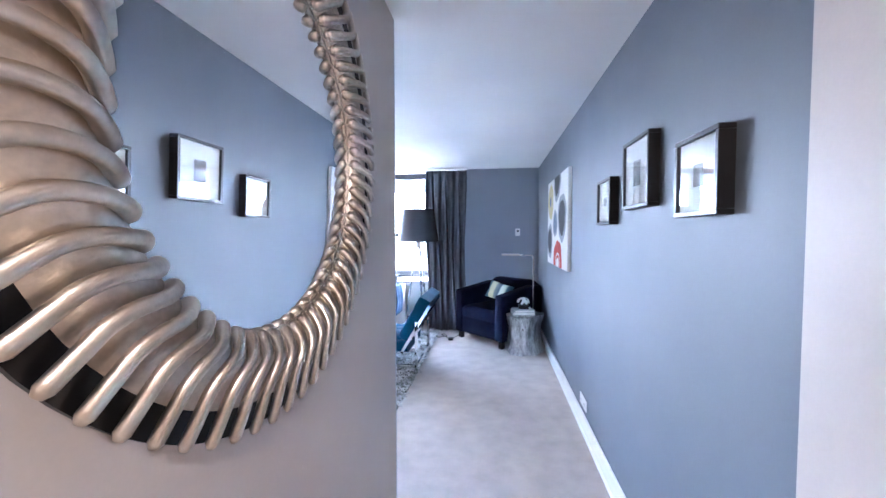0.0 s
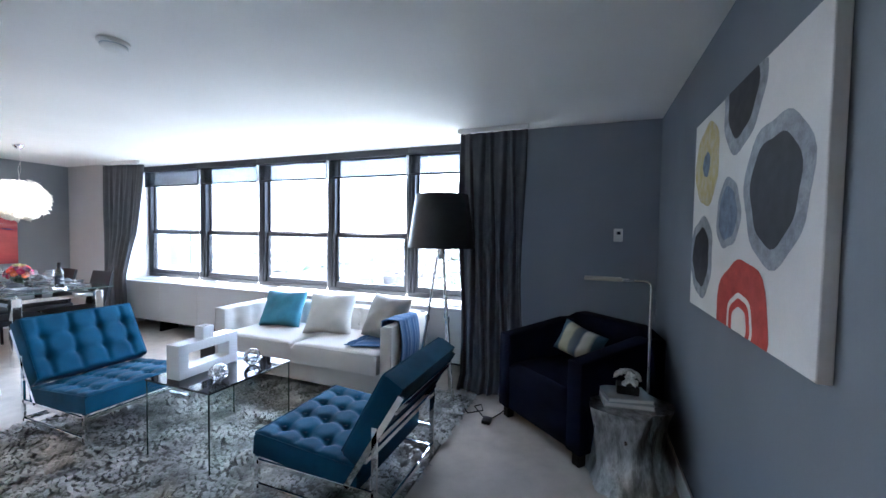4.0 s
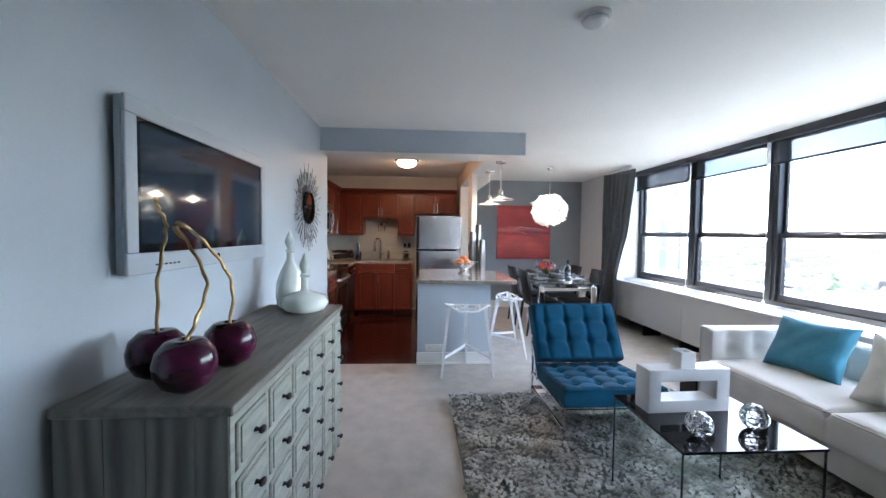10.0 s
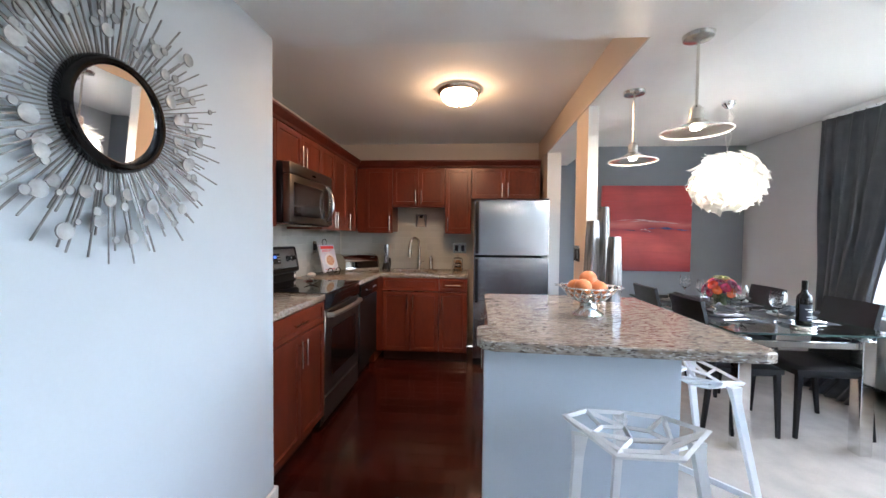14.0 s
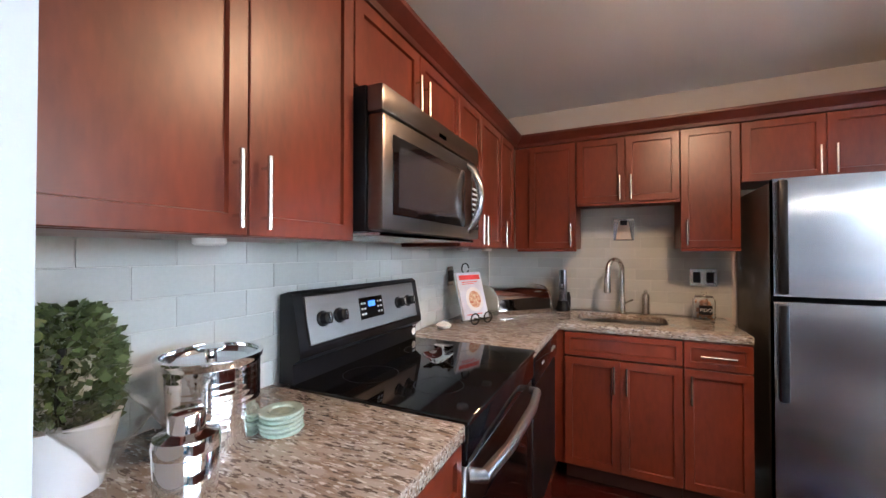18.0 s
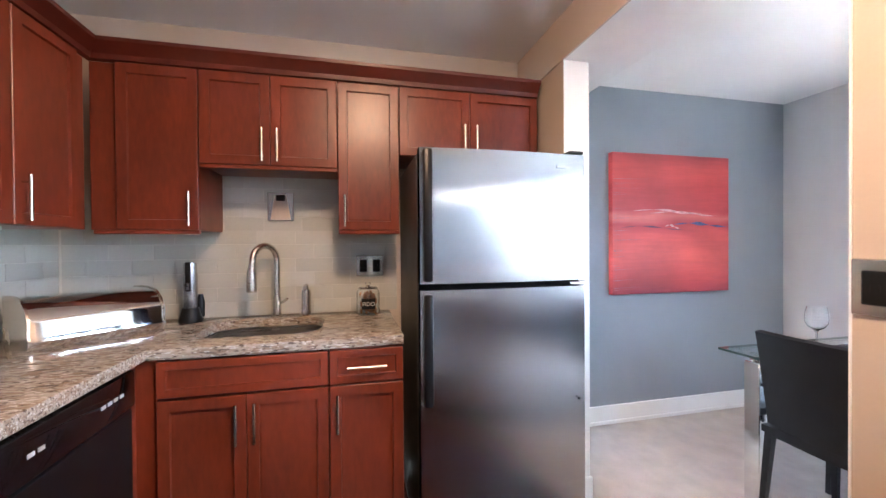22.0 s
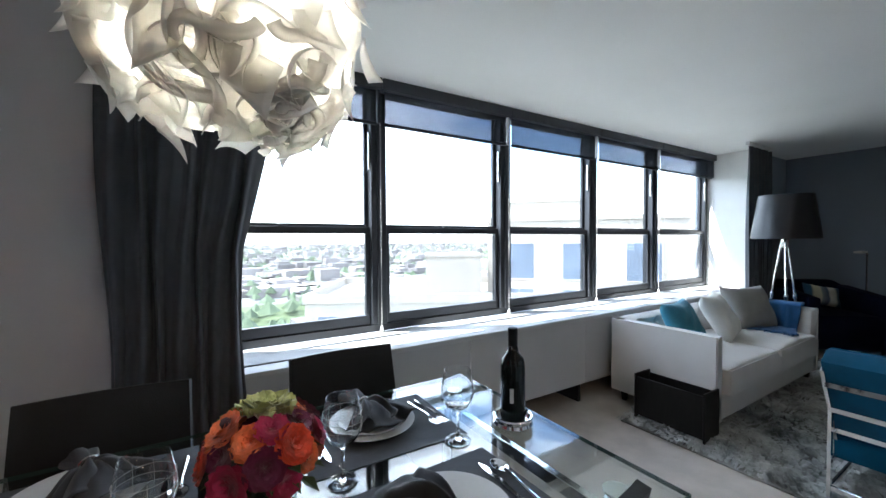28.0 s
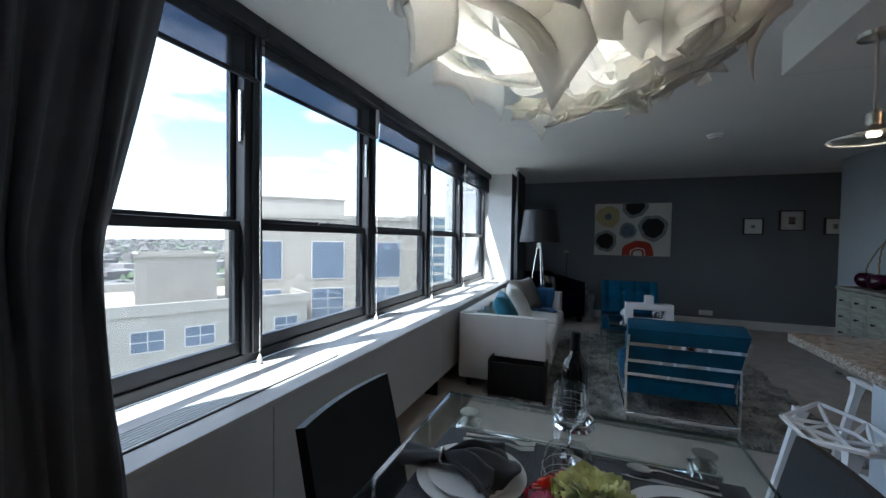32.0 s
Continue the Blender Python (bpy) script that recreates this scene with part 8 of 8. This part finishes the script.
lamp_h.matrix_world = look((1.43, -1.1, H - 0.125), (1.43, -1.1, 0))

# red painting
PAINT = band_material("red_abstract_paint", [(0.0, (0.26, 0.025, 0.04)), (0.08, (0.40, 0.045, 0.045)), (0.28, (0.58, 0.09, 0.08)), (0.42, (0.54, 0.075, 0.07)), (0.5, (0.36, 0.035, 0.045)), (0.56, (0.5, 0.12, 0.11)), (0.6, (0.36, 0.038, 0.042)), (0.75, (0.40, 0.04, 0.042)), (0.9, (0.52, 0.065, 0.06)), (1.0, (0.40, 0.05, 0.055))], axis=2, scale=1.0, rough=0.5, warp=0.07, noise_scale=2.2, offset=0.5, bump=0.3, stretch=(1, 0.8, 3), mottle=0.22)
rp_ = thing("canvas_painting", "large abstract canvas in reds with a dark horizon line", "painting", (-6.22, 4.415, 1.42))
part("canvas", boxes((0, 0.044, -0.508, 0.508, -0.502, 0.502), bevel=0.003), PAINT, rp_)
rs_ = random.Random(31)
STREAK = material("lilac_streak", (0.30, 0.13, 0.17), 0.5, vary=0.4, scale=30)
for q in range(30):
    z, y1, th = rs_.uniform(-0.48, 0.32), -0.5 + abs(rs_.gauss(0, 0.14)) + 0.03, rs_.uniform(0.001, 0.0035)
    part("brush_streak", grid(bmesh.new(), 6, 1, lambda u, v: (0.0446, -0.497 + (y1 + 0.497) * u, z + (v - 0.5) * th * (1 - u) + 0.006 * u)), STREAK, rp_)
for y0, y1, z, h, c in ((0.0, 0.5, -0.005, 0.026, (0.045, 0.07, 0.2)), (-0.45, 0.12, -0.03, 0.012, (0.10, 0.03, 0.07)), (-0.35, 0.3, 0.09, 0.016, (0.55, 0.3, 0.3)), (-0.2, 0.40, 0.075, 0.02, (0.55, 0.3, 0.3)), (-0.07, 0.06, -0.02, 0.02, (0.55, 0.3, 0.3))):
    bm = grid(bmesh.new(), 24, 2, lambda u, v: (0.0452, y0 + (y1 - y0) * u, z + (v - 0.5) * h * math.sin(u * 3.14) * (0.6 + 0.5 * math.sin(u * 17)) + 0.012 * math.sin(u * 5)))
    part("brush_stroke", bm, material("stroke", c, 0.5, vary=0.4, scale=30), rp_)

# ---- outside ----
GROUND_Z = -48.0
ground = bmesh.new()
grid(ground, 40, 40, lambda u, v: ((u - 0.5) * 8000, 40 + v * 4600, GROUND_Z + 0.0))
grid(ground, 2, 2, lambda u, v: ((u - 0.5) * 8000, -2000 + v * 2040, GROUND_Z))
bmesh.ops.remove_doubles(ground, verts=ground.verts, dist=0.01)
setting("ground", ground, material("city_ground", (0.22, 0.22, 0.205), 0.95, color2=(0.12, 0.135, 0.095), vary=0.3, scale=0.012, fine=0.12), "flat city ground of streets, yards and trees", "ground")
single("park", boxes((-60, 60, 200, 320, GROUND_Z + 0.1, GROUND_Z + 0.4), bevel=0.1), material("park_grass", (0.09, 0.12, 0.05), 0.95, vary=0.2, scale=0.05), "bright green park lawn far below", "park", kind="structure")
rb = random.Random(99)
vs, fs = [], []


def add_block(x, y, w, d, h, a):
    c, s = math.cos(a), math.sin(a)
    i = len(vs)
    for zz in (GROUND_Z, GROUND_Z + h):
        for px, py in ((-w, -d), (w, -d), (w, d), (-w, d)):
            vs.append((x + (px * c - py * s) / 2, y + (px * s + py * c) / 2, zz))
    fs.extend([(i, i + 1, i + 5, i + 4), (i + 1, i + 2, i + 6, i + 5), (i + 2, i + 3, i + 7, i + 6), (i + 3, i, i + 4, i + 7), (i + 4, i + 5, i + 6, i + 7)])


for k in range(5200):
    y = 150 + 3600 * rb.random() ** 1.6
    x = rb.uniform(-1.2, 1.5) * (y + 120)
    if -60 < x < 60 and 190 < y < 330:
        continue
    add_block(x, y, rb.uniform(9, 30), rb.uniform(9, 34), rb.choice((4, 5, 6, 8, 9, 12, 18 if rb.random() < 0.2 else 6)), rb.choice((0.12, 0.12, 0.14, 1.69)))
me = bpy.data.meshes.new("city")
me.from_pydata(vs, [], fs)
me.materials.append(material("far_city", (0.22, 0.20, 0.19), 0.9, vary=0.15, scale=0.05, random_value=0.4, island=True))
tagged(new("city", me), "low brick and concrete city blocks stretching to the horizon", "city", kind="stuff")
tv_, tf_ = [], []
for k in range(5200):
    y = 120 + 2200 * rb.random() ** 1.7
    x = rb.uniform(-1.2, 1.5) * (y + 100)
    r = rb.uniform(3, 7)
    i = len(tv_)
    hgt = GROUND_Z + r * 1.2
    tv_.append((x, y, hgt + r * 0.7))
    for q in range(6):
        aa = q * 1.047 + rb.random()
        tv_.append((x + r * math.cos(aa) * rb.uniform(0.7, 1.2), y + r * math.sin(aa) * rb.uniform(0.7, 1.2), hgt - r * rb.uniform(0.1, 0.6)))
    tf_.extend([(i, i + 1 + q, i + 1 + (q + 1) % 6) for q in range(6)])
me = bpy.data.meshes.new("street_trees")
me.from_pydata(tv_, [], tf_)
me.materials.append(material("far_foliage", (0.10, 0.13, 0.075), 0.9, vary=0.2, scale=0.2, random_value=0.22, island=True))
tagged(new("street_trees", me), "distant green street trees between the houses", "trees", kind="stuff")

STUCCO = material("cream_stucco", (0.34, 0.305, 0.26), 0.85, vary=0.06, scale=0.4, fine=8)
STUCCO2 = material("pale_concrete", (0.37, 0.34, 0.295), 0.85, vary=0.06, scale=0.4, fine=8)
FARGLASS = material("far_window_glass", (0.13, 0.16, 0.21), 0.15, vary=0.25, scale=0.3, specular=0.8)
FARFRAME = material("far_window_frame", (0.55, 0.53, 0.49), 0.6)
WHITE_BRICK = material("white_glazed_brick", (0.5, 0.495, 0.475), 0.6, vary=0.08, scale=3, fine=30)


def building(label, x, y, rz, w, d, z0, z1, front, left, wall_mat=STUCCO, parapet=0.8, wins=True):
    """A block with its front facing local -y; front and left are lists of (u0, u1, z0, z1) windows, in metres from the corner."""
    b = thing("apartment_building", label, "building", (x, y, 0), rz)
    part("wall", boxes((0, w, 0, d, z0, z1)), wall_mat, b)
    part("parapet", boxes((-0.15, w + 0.15, -0.15, 0.25, z1, z1 + parapet), (-0.15, w + 0.15, d - 0.25, d + 0.15, z1, z1 + parapet), (-0.15, 0.25, 0.2501, d - 0.2501, z1, z1 + parapet), (w - 0.25, w + 0.15, 0.2501, d - 0.2501, z1, z1 + parapet)), wall_mat, b)
    for u0, u1, a, c in front:
        q = part("window", boxes((u0, u1, -0.06, 0.0, a, c)), FARFRAME, b)
        if c > 0:
            part("pane", boxes((u0 + 0.1, u1 - 0.1, -0.075, -0.06, a + 0.1, c - 0.1)), FARGLASS, q)
            continue
        rows_ = 4 if c - a > 3 else 2
        for i in range(2):
            for j in range(rows_):
                pw, ph = (u1 - u0 - 0.28) / 2, (c - a - 0.2 - 0.08 * (rows_ - 1)) / rows_
                x0, z0_ = u0 + 0.1 + i * (pw + 0.08), a + 0.1 + j * (ph + 0.08)
                part("pane", boxes((x0, x0 + pw, -0.075, -0.06, z0_, z0_ + ph)), FARGLASS, q)
    for u0, u1, a, c in left:
        q = part("window", boxes((-0.06, 0.0, u0, u1, a, c)), FARFRAME, b)
        part("pane", boxes((-0.075, -0.06, u0 + 0.1, (u0 + u1) / 2 - 0.04, a + 0.1, c - 0.1), (-0.075, -0.06, (u0 + u1) / 2 + 0.04, u1 - 0.1, a + 0.1, c - 0.1)), FARGLASS, q)
    return b


def rows_of(w, first, step, wide, levels):
    return [(u, u + wide, a, c) for a, c in levels for u in [first + step * k for k in range(int((w - first) / step) + 1)] if u + wide < w - 0.4]


LV = [(-3.4, 0.9), (-9.0, -4.4), (-14.6, -10.0), (-20.2, -15.6)]
building("cream stucco apartment tower with large upper windows", 24.0, 40.0, -50, 22, 16, GROUND_Z, 3.4, rows_of(22, 2.0, 6.6, 3.6, LV), rows_of(16, 2.0, 4.4, 1.8, LV), parapet=0.5)
building("cream penthouse block on the tower's roof", 27.5, 43.5, -50, 13, 8, 3.9, 6.0, [], [], STUCCO2, 0.2)
LV2 = [(-8.2 - 3.1 * k, -6.4 - 3.1 * k) for k in range(7)]
building("lower cream apartment block with rows of windows", 3.5, 44.0, -30, 26, 18, GROUND_Z, -5.2, rows_of(26, 1.2, 3.6, 2.3, LV2), rows_of(18, 1.2, 3.6, 2.0, LV2), STUCCO2, 0.9)
building("cream stair block between the two buildings", 15.5, 40.0, -30, 6, 6, GROUND_Z, -0.6, [], [(1.5, 2.6, -4, -2)], STUCCO, 0.3)
tower = thing("office_tower", "distant glass office tower with pale floor bands", "building", (118, 66, 0), -65)
part("glass", boxes((0, 16, 0, 16, GROUND_Z, 9.5)), material("tower_glass", (0.11, 0.16, 0.20), 0.2, vary=0.2, scale=0.3), tower)
for k in range(16):
    part("floor_band", boxes((-0.15, 16.15, -0.15, 16.15, 8.6 - 3.4 * k, 9.6 - 3.4 * k)), STUCCO2, tower)


def brick_wing(label, x0, x1, y0, y1, face, brick_to):
    """A tower wing in white glazed brick courses; past brick_to its face is plain."""
    w = thing("apartment_building", label, "building")
    part("wall", boxes((x0, x1, y0, y1, GROUND_Z, 7)), WHITE_BRICK, w)
    for k in range(-24, 16):
        z = k * 0.42
        s = 0.05
        if face == "e":
            part("brick_course", boxes((x1, x1 + s, y0, brick_to, z, z + 0.33)), WHITE_BRICK, w)
        else:
            part("brick_course", boxes((x0 - s, x0, y0, brick_to, z, z + 0.33)), WHITE_BRICK, w)
    return w


ww = brick_wing("white brick wing of the tower with narrow windows", -26, -10.0, 6.6, 10.65, "e", 9.42)
for k in range(-3, 2):
    for y0, y1 in ((9.5, 9.78), (10.08, 10.2)):
        q = part("window", boxes((-10.0, -9.94, y0, y1, k * 2.8 + 0.35, k * 2.8 + 1.95)), FARFRAME, ww)
        part("pane", boxes((-9.94, -9.925, y0 + 0.03, y1 - 0.02, k * 2.8 + 0.4, k * 2.8 + 1.0), (-9.94, -9.925, y0 + 0.03, y1 - 0.02, k * 2.8 + 1.06, k * 2.8 + 1.9)), FARGLASS, q)
    part("ledge", boxes((-10.0, -9.8, 9.44, 10.65, k * 2.8 - 0.15, k * 2.8 + 0.15)), STUCCO2, ww)
brick_wing("white brick wing of the tower", 22, 34, 6.6, 14.6, "w", 14.6)

# ---- small repeated pieces of floors and walls ----
rp2 = random.Random(17)
plank_w = 0.128
for i in range(23):
    x0 = -6.03 + i * plank_w
    y = 0.78 - rp2.uniform(0, 0.9)
    while y < 3.2:
        ln = rp2.uniform(0.75, 1.25)
        a, b = max(0.78, y), min(3.2, y + ln)
        if b - a > 0.04:
            o = new("plank", mesh_of("plank", boxes((x0 + 0.0006, min(x0 + plank_w, -3.06) - 0.0006, a + 0.0006, b - 0.0006, -0.0118, -0.001), bevel=0.001), CHERRY_FLOOR, None))
            o.parent = kitchen_floor
        y += ln
setting("threshold_trim", boxes((-3.075, -3.05, S_Y, 2.437, -0.01, 0.004), (-5.514, -4.415, 3.19, 3.21, -0.01, 0.004), bevel=0.002), CARPET, "carpet edge along the kitchen floor", "floor trim")
wall_s, wall_w = bpy.data.objects["wall_south_kitchen"], bpy.data.objects["wall_west_kitchen"]
setting("tile_bed", boxes((-6.024, -3.180, 0.78, 0.784, 0.914, 1.36), (-6.03, -6.026, 0.784, 2.38, 0.914, 1.36), (-6.03, -6.026, 1.49, 2.074, 1.36, 1.64)), GROUT, "pale grout bed of the backsplash", "backsplash")
TW, TH_ = 0.19, 0.0745
tile_mesh = mesh_of("tile", boxes((-TW / 2 + 0.0009, TW / 2 - 0.0009, -0.003, 0, -TH_ / 2 + 0.0009, TH_ / 2 - 0.0009), bevel=0.0009), TILE, None)


def lay(parent, x0, x1, z0, z1, place):
    r, z = 0, z0 + TH_ / 2
    while z + TH_ / 2 < z1 + 0.01:
        x = x0 + (TW / 2 if r % 2 == 0 else 0)
        while x < x1 + TW / 2:
            lo, hi = max(x - TW / 2, x0), min(x + TW / 2, x1)
            if hi - lo > 0.02:
                o = new("tile", tile_mesh)
                o.parent = parent
                o.matrix_basis = place((lo + hi) / 2, z) @ Matrix.Diagonal(((hi - lo) / TW, 1, 1, 1))
            x += TW
        r, z = r + 1, z + TH_


lay(wall_s, -6.02, -3.180, 0.915, 1.355, lambda x, z: pose(x, 0.7842, z, 0, 0, 180))
lay(wall_w, 0.795, 2.38, 0.915, 1.355, lambda x, z: pose(-6.0258, x, z, 0, 0, 90))
lay(wall_w, 1.495, 2.07, 1.356, 1.65, lambda x, z: pose(-6.0258, x, z, 0, 0, 90))
